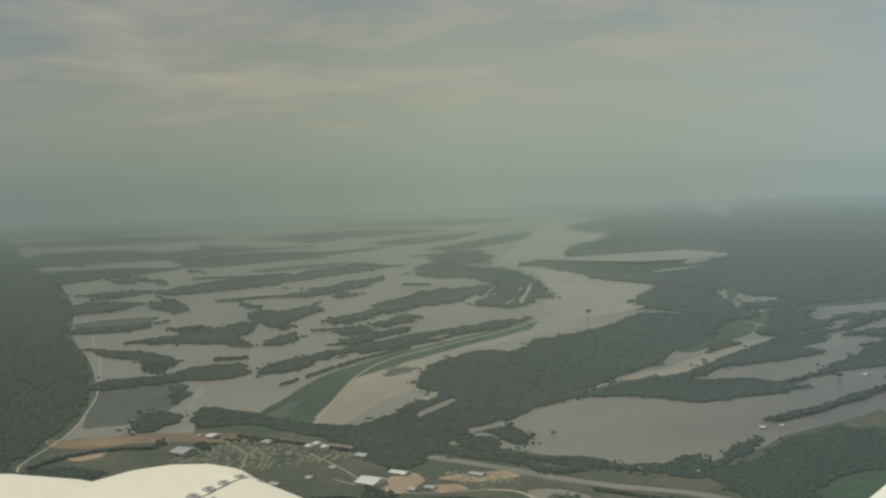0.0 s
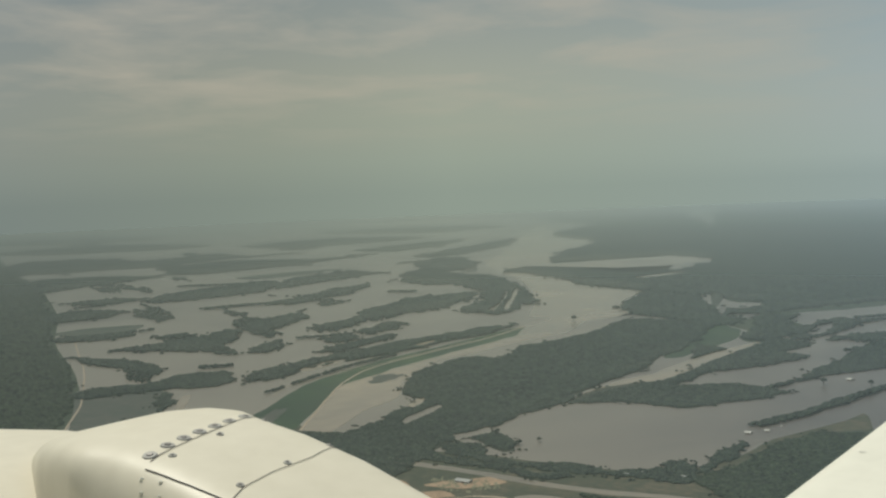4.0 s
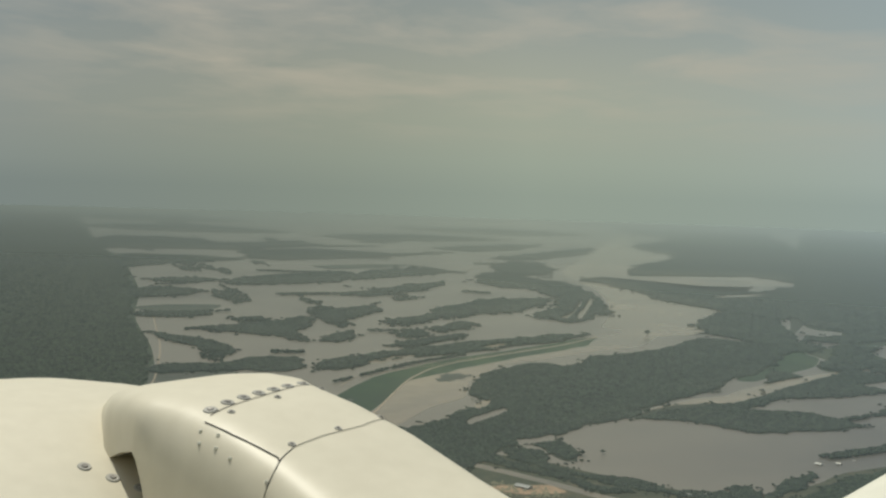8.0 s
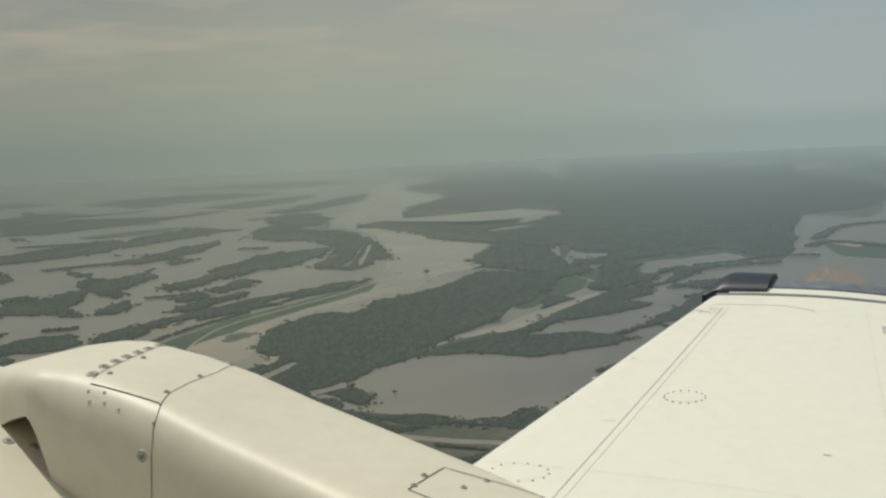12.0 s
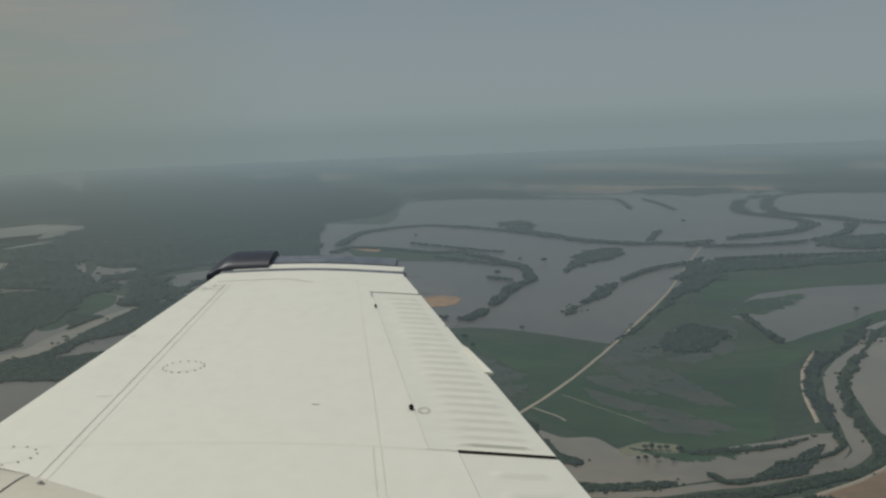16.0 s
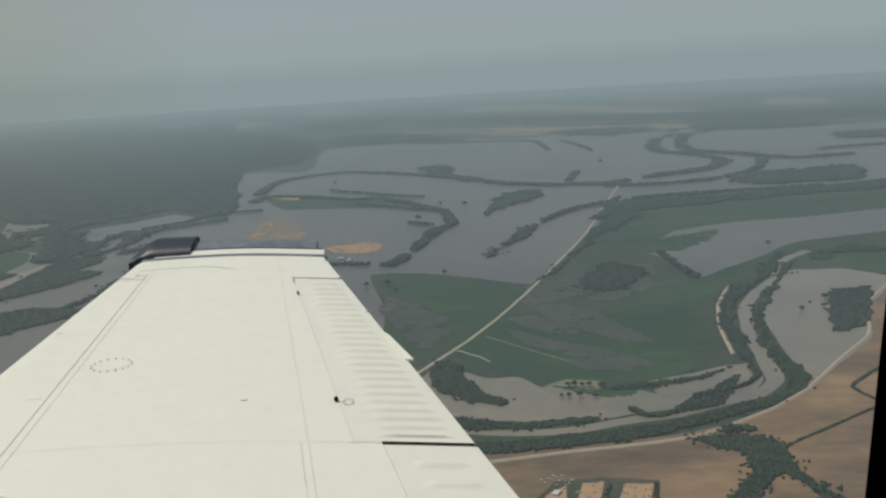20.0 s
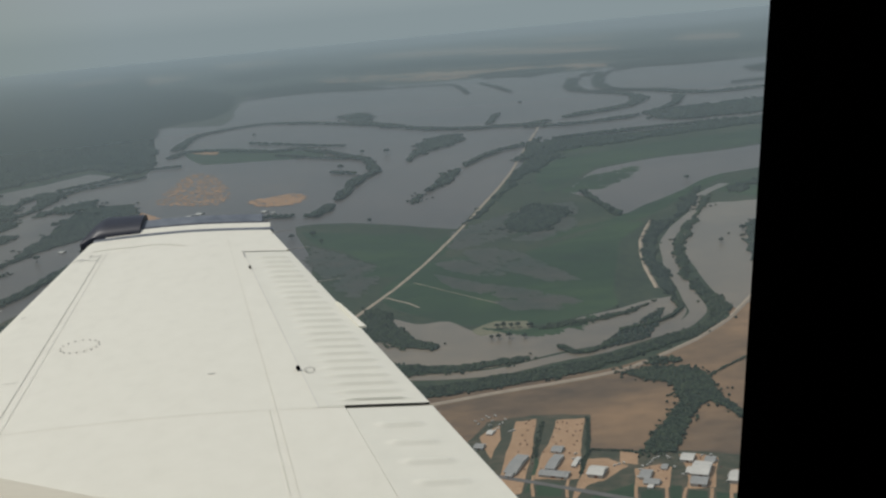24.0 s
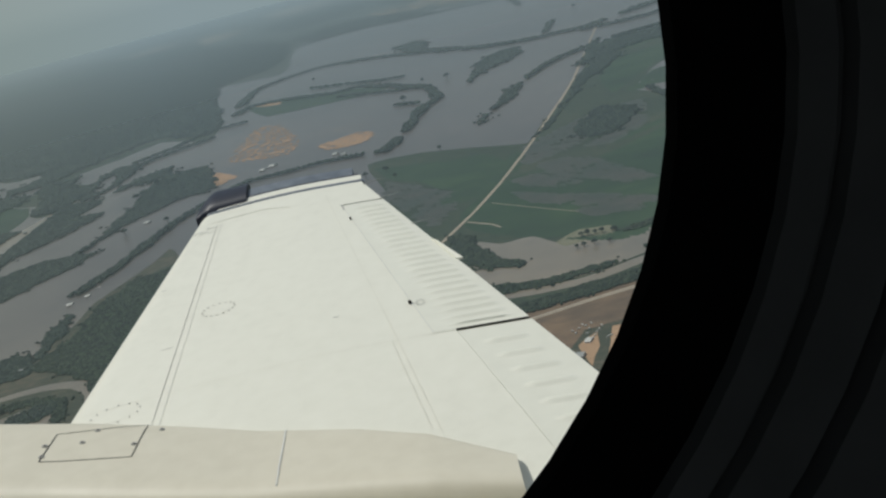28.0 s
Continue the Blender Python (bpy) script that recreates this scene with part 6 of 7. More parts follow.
for cx, u in ((2.38, 0.61), (2.88, 0.06), (3.36, 0.10)):
    bm = bmesh.new()
    ribbon_on(bm, [(cx, span_y(cx, u)), (cx - 0.004, span_y(cx, u + 0.006)), (cx, span_y(cx, u + 0.014))], 0.003)
    part("paint_chip", bm, "worn", wing, "small worn paint chip")
# static wicks on the trailing edge
for wx in (3.46, 3.28, 2.98):
    bm = bmesh.new()
    p = skin(wx, te(wx) + 0.004)
    bmesh.ops.create_cone(bm, cap_ends=True, segments=6, radius1=0.0014, radius2=0.0008, depth=0.075, matrix=Matrix.Translation(p + Vector((0.006, -0.034, 0.002))) @ Matrix.Rotation(radians(90), 4, "X") @ Matrix.Rotation(radians(10), 4, "Y"))
    part("static_wick", bm, "worn", wing, "thin pale static wick")

# ---- engine nacelle ----
nacelle = tagged(empty("engine_nacelle", (0, 0, 0)), "cream engine nacelle with a raised cowling and dark fasteners", "engine nacelle")
# stations along the nacelle: y, centre x, crown height, half width
HUMP = [(2.707, 2.06, -0.896, 0.044), (2.696, 2.055, -0.851, 0.074), (2.674, 2.045, -0.811, 0.099), (2.629, 2.03, -0.766, 0.124), (2.555, 2, -0.719, 0.154), (2.459, 1.97, -0.685, 0.174), (2.348, 1.94, -0.659, 0.204), (2.237, 1.92, -0.642, 0.215), (2.15, 1.905, -0.639, 0.225), (2.06, 1.9, -0.643, 0.23), (1.95, 1.9, -0.659, 0.23), (1.8, 1.9, -0.693, 0.23), (1.62, 1.89, -0.744, 0.23), (1.42, 1.88, -0.793, 0.23), (1.15, 1.84, -0.846, 0.23), (0.9, 1.77, -0.886, 0.22), (0.69, 1.7, -0.916, 0.2), (0.45, 1.63, -0.936, 0.18), (0.28, 1.56, -0.951, 0.15), (0.1, 1.46, -0.981, 0.09)]
COWL = [(3.75, 1.5, -1.2, 0.39), (3.7, 1.5, -1.05, 0.585), (3.55, 1.5, -0.9, 0.722), (3.3, 1.5, -0.79, 0.8), (3.0, 1.5, -0.735, 0.82), (2.75, 1.5, -0.712, 0.82), (2.6, 1.5, -0.722, 0.82), (2.5, 1.5, -0.735, 0.82), (2.4, 1.5, -0.762, 0.82), (2.3, 1.5, -0.795, 0.82), (2.2, 1.5, -0.835, 0.82), (2.05, 1.5, -0.9, 0.8), (1.85, 1.5, -1.0, 0.741), (1.6, 1.5, -1.15, 0.625)]


def station(table, y):
    for a, b in zip(table, table[1:]):
        if b[0] <= y <= a[0]:
            u = (a[0] - y) / (a[0] - b[0])
            return [p + (q - p) * u for p, q in zip(a, b)]
    return list(table[0] if y > table[0][0] else table[-1])


def depth_at(y):
    """How far the upper fairing reaches down: its blunt nose hangs clear of the cowling."""
    u = min(1.0, max(0.0, (y - 2.03) / 0.14))
    return 0.32 - 0.215 * u * u * (3 - 2 * u) + 0.045 * min(1.0, max(0.0, (y - 2.16) / 0.20))


def loft(bm, table, power, drop, n=36):
    rows = []
    ys = []
    for a, b in zip(table, table[1:]):
        ys += [a[0] + (b[0] - a[0]) * k / 4 for k in range(4)]
    ys.append(table[-1][0])
    for y in ys:
        _, cx, zc, w = station(table, y)
        r, deep = [], drop or depth_at(y)
        for k in range(n + 1):
            a = math.pi * k / n
            c, s = math.cos(a), math.sin(a)
            r.append(bm.verts.new((cx + w * math.copysign(abs(c) ** power, c), y, EYE + zc - deep + deep * abs(s) ** power)))
        rows.append(r)
    for a, b in zip(rows, rows[1:]):
        for k in range(n):
            bm.faces.new((a[k], a[k + 1], b[k + 1], b[k]))
        bm.faces.new((a[n], a[0], b[0], b[n]))
    bm.faces.new(rows[0])
    bm.faces.new(rows[-1][::-1])


bm = bmesh.new()
loft(bm, HUMP, 0.36, 0)
bmesh.ops.recalc_face_normals(bm, faces=bm.faces[:])
hump_tree = BVHTree.FromBMesh(bm)
hump = part("upper_fairing", bm, "cowl", nacelle, "smooth cream upper fairing with a blunt nose", True)
bm = bmesh.new()
loft(bm, COWL, 0.5, 0.52)
bmesh.ops.recalc_face_normals(bm, faces=bm.faces[:])
cowl_tree = BVHTree.FromBMesh(bm)
cowl = part("cowling", bm, "cowl", nacelle, "broad cream engine cowling", True)


def seam_on(tree_, pts, width, name, mat, parent, label=""):
    """A thin line of sealant along a surface, through points near it."""
    path = []
    for a, c in zip(pts, pts[1:]):
        a, c = Vector((a[0], a[1], EYE + a[2])), Vector((c[0], c[1], EYE + c[2]))
        n = max(2, int((c - a).length / 0.02))
        path += [a.lerp(c, k / n) for k in range(n)]
    path.append(Vector((pts[-1][0], pts[-1][1], EYE + pts[-1][2])))
    near = [tree_.find_nearest(q)[:2] for q in path]
    bm, rows = bmesh.new(), []
    for i, (q, nv) in enumerate(near):
        d = (near[min(i + 1, len(near) - 1)][0] - near[max(i - 1, 0)][0]).normalized()
        s = d.cross(nv).normalized() * width * 0.5
        rows.append([bm.verts.new(q + s * k + nv * 0.0016) for k in (-1, 0, 1)])
        rows[-1][1].co += nv * 0.0006
    for a, c in zip(rows, rows[1:]):
        for k in (0, 1):
            bm.faces.new((a[k], a[k + 1], c[k + 1], c[k]))
    return part(name, bm, mat, parent, label)


def fastener(tree_, p, radius, parent, label="worn steel fastener", mat="worn"):
    """A round quarter-turn fastener: a washer with a domed, slotted stud."""
    q, nv = tree_.find_nearest(Vector((p[0], p[1], EYE + p[2])))[:2]
    m = Matrix.Translation(q + nv * 0.001) @ nv.to_track_quat("Z", "Y").to_matrix().to_4x4()
    bm = bmesh.new()
    bmesh.ops.create_cone(bm, cap_ends=True, segments=14, radius1=radius, radius2=radius * 0.85, depth=0.003, matrix=m)
    washer = part("fastener", bm, mat, parent, label)
    bm = bmesh.new()
    bmesh.ops.create_cone(bm, cap_ends=True, segments=10, radius1=radius * 0.55, radius2=radius * 0.35, depth=0.003, matrix=m @ Matrix.Translation((0, 0, 0.002)))
    part("stud", bm, "steel" if mat == "worn" else mat, washer)
    return washer


COWL_SCREWS = [(1.661, 2.296, -0.797), (1.695, 2.248, -0.816), (1.731, 2.204, -0.833)]
SEAM_A = [(1.745, 2.003, -0.665), (1.857, 2.031, -0.656), (1.964, 2.055, -0.653), (2.06, 2.078, -0.655), (2.12, 2.085, -0.70)]
SEAM_B = [(2.11, 1.885, -0.72), (2.06, 1.862, -0.695), (1.979, 1.840, -0.693), (1.869, 1.833, -0.695), (1.787, 1.817, -0.699), (1.745, 1.800, -0.708), (1.712, 1.782, -0.735), (1.688, 1.772, -0.77), (1.676, 1.770, -0.83), (1.672, 1.775, -0.90)]
SEAM_C = [(1.728, 1.994, -0.674), (1.733, 1.916, -0.685), (1.738, 1.859, -0.696), (1.742, 1.806, -0.706), (1.738, 1.797, -0.712)]
seam_on(hump_tree, SEAM_A, 0.0022, "panel_seam", "seam", nacelle, "dark seam across the fairing")
seam_on(hump_tree, SEAM_B, 0.0018, "panel_seam", "seam", nacelle, "dark seam across the fairing")
seam_on(hump_tree, SEAM_C, 0.0030, "panel_seam", "seam", nacelle, "dark gap along the panel edge")
for p in ((1.759, 2.022, -0.66), (1.808, 2.036, -0.66), (1.856, 2.047, -0.65), (1.902, 2.057, -0.65), (1.948, 2.066, -0.65), (1.993, 2.074, -0.65), (2.045, 2.086, -0.65), (1.672, 1.800, -0.80)):
    fastener(hump_tree, p, 0.0145, nacelle)
for p in ((2.066, 2.053, -0.66), (1.921, 2.022, -0.66), (1.782, 1.990, -0.66), (2.068, 1.878, -0.69), (1.922, 1.847, -0.69), (1.79, 1.828, -0.70), (1.864, 1.211, -0.84), (1.806, 1.201, -0.84), (1.868, 1.123, -0.86), (1.933, 1.102, -0.86), (1.83, 0.99, -0.88), (1.90, 0.94, -0.90)):
    fastener(hump_tree, p, 0.0080, nacelle)
for p in ((1.712, 1.984, -0.683), (1.70, 1.969, -0.70), (1.704, 1.786, -0.735), (1.72, 1.943, -0.687), (1.703, 1.927, -0.702), (1.702, 1.885, -0.712)):
    fastener(hump_tree, p, 0.0042, nacelle, "painted-over fastener", "crease")
for p in COWL_SCREWS:
    fastener(cowl_tree, p, 0.0150, cowl)
seam_on(hump_tree, [(1.78, 1.20, -0.84), (1.93, 1.20, -0.84), (1.95, 0.98, -0.88), (1.76, 0.98, -0.88), (1.78, 1.20, -0.84)], 0.0026, "access_panel", "seam", nacelle, "outline of a small access panel")
seam_on(hump_tree, [(1.88, 0.63, -0.94), (1.75, 0.62, -0.93), (1.60, 0.62, -0.94), (1.52, 0.62, -1.0)], 0.005, "panel_seam", "scuff", nacelle)
# dark tube standing in for the dark recess under the fairing's nose
bm = bmesh.new()
q = hump_tree.find_nearest(Vector((1.80, 2.30, EYE - 0.83)))[0]
bmesh.ops.create_cone(bm, cap_ends=True, segments=14, radius1=0.035, radius2=0.030, depth=0.10, matrix=Matrix.Translation(q + Vector((0.03, -0.02, -0.05))) @ Matrix.Rotation(radians(80), 4, "X"))
part("recess_tube", bm, "seam", nacelle, "dark tube standing in for the recess under the nose")

# ---- cabin ----
WALL, PILLAR, EDGE_AFT, EDGE_FORE, SILL, HEAD = 0.80, 0.17, -0.092, 1.45, -0.70, 0.50


def wall_x(y):
    """The cabin side bulges outwards ahead of the window's aft pillar, shaped to fit the camera's view."""
    u = min(1.0, max(0.0, (y - 0.02) / 0.20))
    return PILLAR + (WALL - PILLAR) * u * u * (3 - 2 * u)


def rounded(d, r, n=10):
    """The window's outline, set back by d: a rounded opening whose aft side leans."""
    y0, y1, z0, z1 = EDGE_AFT - d, EDGE_FORE + d, SILL - d, HEAD + d
    pts = []
    for cy, cz, a0 in ((y1 - r, z1 - r, 0), (y0 + r, z1 - r, 90), (y0 + r, z0 + r, 180), (y1 - r, z0 + r, 270)):
        pts += [(cy + r * math.cos(radians(a0 + 90 * k / n)), cz + r * math.sin(radians(a0 + 90 * k / n))) for k in range(n + 1)]
    # more corners along the sill and the head, where the wall bulges
    res = []
    for i, p in enumerate(pts):
        q = pts[(i + 1) % len(pts)]
        m = 24 if i % (n + 1) == n else 1
        res += [(p[0] + (q[0] - p[0]) * k / m, p[1] + (q[1] - p[1]) * k / m) for k in range(m)]
    return [(y - 0.095 * z * min(1.0, max(0.0, (y1 - y) / (y1 - y0))), z) for y, z in res]


def ring_sheet(bm, inner, outer, x_in, x_out):
    """A ring between two closed outlines with as many corners, set off from the bulging wall."""
    a = [bm.verts.new((wall_x(y) + x_in, y, EYE + z)) for y, z in inner]
    b = [bm.verts.new((wall_x(y) + x_out, y, EYE + z)) for y, z in outer]
    n = len(a)
    for k in range(n):
        bm.faces.new((a[k], a[(k + 1) % n], b[(k + 1) % n], b[k]))


cabin = tagged(empty("cabin", (0, 0, 0)), "dark cabin interior around a rounded side window", "cabin", kind="structure")
o0, o1, o2, o3, o4 = rounded(0, 0.20), rounded(0.008, 0.205), rounded(0.075, 0.24), rounded(0.085, 0.245), rounded(0.13, 0.28)
o5 = rounded(0.42, 0.05)
bm = bmesh.new()
ring_sheet(bm, o0, rounded(0.045, 0.21), 0.0, 0.05)
ring_sheet(bm, o0, o1, 0.0, -0.008)
ring_sheet(bm, o1, o2, -0.008, -0.02)
bmesh.ops.remove_doubles(bm, verts=bm.verts[:], dist=0.0004)
part("window_frame", bm, "black", cabin, "black rounded window surround", True)
bm = bmesh.new()
ring_sheet(bm, o2, o3, -0.02, -0.035)
ring_sheet(bm, o3, o4, -0.035, -0.028)
bmesh.ops.remove_doubles(bm, verts=bm.verts[:], dist=0.0004)
part("window_trim", bm, "trim", cabin, "dark grey moulded window trim", True)
bm = bmesh.new()
ring_sheet(bm, o4, o5, -0.028, -0.04)
part("side_panel", bm, "trim", cabin, "dark grey cabin side panel", True)
bm = bmesh.new()
ring_sheet(bm, rounded(0.045, 0.21), o5, 0.05, 0.05)
part("outer_skin", bm, "paint", cabin, "white fuselage skin", True)
bm = bmesh.new()
near_v = [bm.verts.new((wall_x(y) + 0.05, y, EYE + z)) for y, z in o5]
far_v = [bm.verts.new((-1.2, y, EYE + z)) for y, z in o5]
for k in range(len(o5)):
    j = (k + 1) % len(o5)
    bm.faces.new((near_v[k], near_v[j], far_v[j], far_v[k]))
# unseen opening added in the far side to let light onto the dark trim
hole = [bm.verts.new((-1.2, 0.45 + (y - 0.45) * 0.55, EYE + z * 0.5)) for y, z in o5]
for k in range(len(o5)):
    j = (k + 1) % len(o5)
    bm.faces.new((far_v[k], far_v[j], hole[j], hole[k]))
part("shell", bm, "trim", cabin, "dark cabin shell")

# an added oval liner, placed to fit the camera's last view, with ridged trim
RIM = -0.36


def mouth(d):
    """The liner's oval opening, widened by d."""
    cy, cz, a, b = 0.335, 0.073, 0.280 + d, 0.172 + d
    lower = [(cy + a * math.cos(t), cz + b * math.sin(t)) for t in (math.pi + math.pi * k / 40 for k in range(41))]
    upper = [(cy + a * math.cos(t), cz + 0.05 + (b + 0.10) * math.sin(t)) for t in (math.pi * k / 40 for k in range(41))]
    return lower + upper


def liner_ring(bm, rings):
    last = None
    for d, x in rings:
        row = [bm.verts.new((x, y, EYE + z)) for y, z in mouth(d)]
        if last:
            for k in range(len(row)):
                j = (k + 1) % len(row)
                bm.faces.new((last[k], last[j], row[j], row[k]))
        last = row


bm = bmesh.new()
liner_ring(bm, [(0.003, RIM + 0.010), (0.0, RIM + 0.005), (0.001, RIM), (0.021, RIM - 0.003)])
liner = part("added_liner", bm, "black", cabin, "added black oval liner inboard of the window", True)
bm = bmesh.new()
liner_ring(bm, [(0.021, RIM - 0.003), (0.022, RIM - 0.007), (0.029, RIM - 0.008), (0.030, RIM - 0.004), (0.0315, RIM - 0.004), (0.0325, RIM - 0.009), (0.043, RIM - 0.011), (0.044, RIM - 0.005), (0.046, RIM - 0.005), (0.047, RIM - 0.012), (0.062, RIM - 0.014), (0.063, RIM - 0.009), (0.35, RIM - 0.03)])
part("liner_trim", bm, "trim", cabin, "dark grey ridged trim round the liner", True)

# ---- drowned hedgerows that stand out of the far flood plain ----
for k in range(18):
    az, far = radians(rng.uniform(34, 56)), rng.uniform(780, 2300)
    c, turn = Vector((far * math.cos(az), far * math.sin(az))), rng.uniform(-0.5, 0.5) - 0.75
    length = far * rng.uniform(0.012, 0.045)
    run = Vector((math.cos(turn), math.sin(turn))) * length
    bow = Vector((-run.y, run.x)) * rng.uniform(-0.2, 0.2)
    hedge([tuple(c - run), tuple(c + bow), tuple(c + run)], far * rng.uniform(0.003, 0.008), "drowned line of dark green trees in flood water")


# ---- buildings, vehicles and single trees on the land ----
def building(x, y, w, d, h, turn, roof):
    """A low gabled shed: walls with doorways, an overhanging two-slope roof and its ridge."""
    thing = empty("building", (x, y, ground_at(x, y) - 0.02), turn)
    bm = bmesh.new()
    box(bm, (0, 0, h / 2), (w, d, h))
    part("wall", bm, "wall_pale", thing, "pale sheet walls")
    bm = bmesh.new()
    o, rise, e = 0.06 * min(w, d), 0.16 * min(w, d), h
    a = [bm.verts.new((sx * (w / 2 + o), sy * (d / 2 + o), e)) for sx, sy in ((-1, -1), (1, -1), (1, 1), (-1, 1))]
    r = [bm.verts.new((sx * (w / 2 + o), 0, e + rise)) for sx in (-1, 1)]
    bm.faces.new((a[0], a[1], r[1], r[0]))
    bm.faces.new((a[2], a[3], r[0], r[1]))
    bm.faces.new((a[1], a[2], r[1]))
    bm.faces.new((a[3], a[0], r[0]))
    bm.faces.new((a[3], a[2], a[1], a[0]))
    part("roof", bm, roof, thing, "pale sheet roof" if roof == "roof_pale" else "grey sheet roof")
    bm = bmesh.new()
    box(bm, (w * 0.1, -d / 2 - 0.01, h * 0.38), (w * 0.22, 0.04, h * 0.7))
    part("door", bm, "rust", thing, "dark doorway")
    return tagged(thing, "low shed with a pale metal roof on bare ground" if roof == "roof_pale" else "low shed with a grey metal roof on bare ground", "building", "sheds and houses on the land")


def silo(x, y):
    thing = empty("grain_bin", (x, y, ground_at(x, y) - 0.02))
    bm = bmesh.new()
    bmesh.ops.create_cone(bm, cap_ends=True, segments=20, radius1=2.1, radius2=2.1, depth=2.2, matrix=Matrix.Translation((0, 0, 1.1)))
    part("wall", bm, "wall_pale", thing)
    bm = bmesh.new()
    bmesh.ops.create_cone(bm, cap_ends=True, segments=20, radius1=2.2, radius2=0.2, depth=1.0, matrix=Matrix.Translation((0, 0, 2.7)))
    part("roof", bm, "roof_pale", thing)
    return tagged(thing, "round pale metal grain bin with a cone roof", "grain bin", "grain bins")


building(262.8, -32.6, 3.1, 11.2, 0.80, -2.06, "roof_grey")
building(257.9, -30.2, 1.8, 4.1, 0.60, -2.06, "roof_grey")
building(261.2, -42.5, 2.5, 9.1, 0.80, -2.06, "roof_grey")
building(269.5, -45.0, 2.8, 3.6, 0.60, -2.06, "roof_grey")
building(254.5, -40.7, 6.6, 3.1, 0.70, -2.06, "roof_grey")
building(253.3, -43.2, 3.0, 3.4, 0.60, -2.06, "roof_grey")
building(260.0, -48.1, 1.2, 5.6, 0.60, -2.06, "roof_pale")
building(252.2, -51.9, 3.9, 5.1, 1.00, -2.06, "roof_pale")
building(277.8, -24.5, 2.6, 2.9, 0.60, -2.06, "roof_grey")
building(286.9, -28.8, 1.7, 3.0, 0.50, -2.06, "roof_pale")
building(247.5, -63.5, 2.7, 4.8, 0.70, -2.06, "roof_grey")
building(243.1, -63.8, 3.8, 2.7, 0.60, -2.06, "roof_grey")
building(240.7, -62.8, 1.3, 2.0, 0.50, -2.06, "roof_pale")
building(246.0, -77.5, 4.2, 7.5, 1.10, -2.06, "roof_pale")
building(239.7, -74.9, 3.8, 4.0, 0.90, -2.06, "roof_grey")
building(254.1, -76.5, 3.1, 4.2, 0.80, -2.06, "roof_pale")
building(246.6, -74.8, 1.8, 3.4, 0.70, -2.06, "roof_pale")
building(251.6, -81.7, 2.5, 3.1, 0.60, -2.06, "roof_grey")
building(238.5, -85.8, 6.5, 5.1, 1.00, -2.06, "roof_pale")
building(233.7, -85.6, 3.2, 2.7, 0.60, -2.06, "roof_grey")
building(242.4, -85.1, 1.5, 2.7, 0.50, -2.06, "roof_pale")
building(250.7, -69.3, 1.5, 2.8, 0.50, -2.06, "roof_grey")
building(319.1, 285.3, 8.9, 9.3, 1.78, -1.52, "roof_pale")
building(337.0, 285.5, 8.1, 4.3, 0.87, -1.52, "roof_pale")
building(351.9, 256.0, 6.6, 3.6, 0.72, -1.52, "roof_grey")
building(326.9, 260.9, 4.3, 3.3, 0.67, -1.52, "roof_grey")
building(321.4, 265.8, 3.7, 3.3, 0.66, -1.52, "roof_grey")
building(280.4, 262.1, 3.4, 2.8, 0.56, -1.52, "roof_grey")
building(277.0, 292.4, 4.2, 3.6, 0.72, -1.52, "roof_grey")
building(262.7, 239.9, 2.8, 2.0, 0.40, -1.52, "roof_grey")
building(343.6, 410.5, 4.7, 6.6, 0.94, -1.52, "roof_pale")
building(342.0, 418.1, 2.6, 3.6, 0.52, -1.52, "roof_grey")
building(348.4, 376.3, 4.5, 5.0, 0.90, -1.52, "roof_grey")
building(484.7, 185.3, 2.7, 3.0, 0.63, -1.52, "roof_pale")
building(493.0, 179.1, 2.2, 3.0, 0.52, -1.52, "roof_pale")
building(505.0, 176.3, 1.0, 1.4, 0.28, -1.52, "roof_pale")
building(398.7, 197.7, 1.4, 2.0, 0.40, -1.52, "roof_grey")
building(400.0, 180.4, 2.1, 2.4, 0.42, -1.52, "roof_grey")
building(393.0, 202.6, 1.8, 2.5, 0.40, -1.52, "roof_grey")
building(313.1, 314.2, 3.0, 3.6, 0.59, -1.52, "roof_grey")
building(351.1, 318.7, 5.7, 4.8, 0.95, -1.52, "roof_grey")
building(329.9, 316.6, 3.0, 3.3, 0.61, -1.52, "roof_grey")
building(314.1, 396.0, 8.4, 9.5, 1.68, -1.52, "roof_grey")
building(299.0, 320.1, 4.4, 3.0, 0.61, -1.52, "roof_grey")
building(263.5, 250.3, 3.4, 2.1, 0.42, -1.52, "roof_grey")
building(717.4, 117.6, 3.7, 5.2, 0.74, -2.06, "roof_pale")
building(723.9, 111.4, 4.2, 5.9, 0.84, -2.06, "roof_pale")
building(707.3, 66.3, 3.2, 4.5, 0.64, -2.06, "roof_pale")
building(700.7, 60.1, 2.3, 3.2, 0.45, -2.06, "roof_pale")
building(638.2, 181.6, 3.0, 4.2, 0.61, -2.06, "roof_pale")
silo(347.8, 348.8)
silo(353.2, 348.9)
silo(350.7, 341.4)
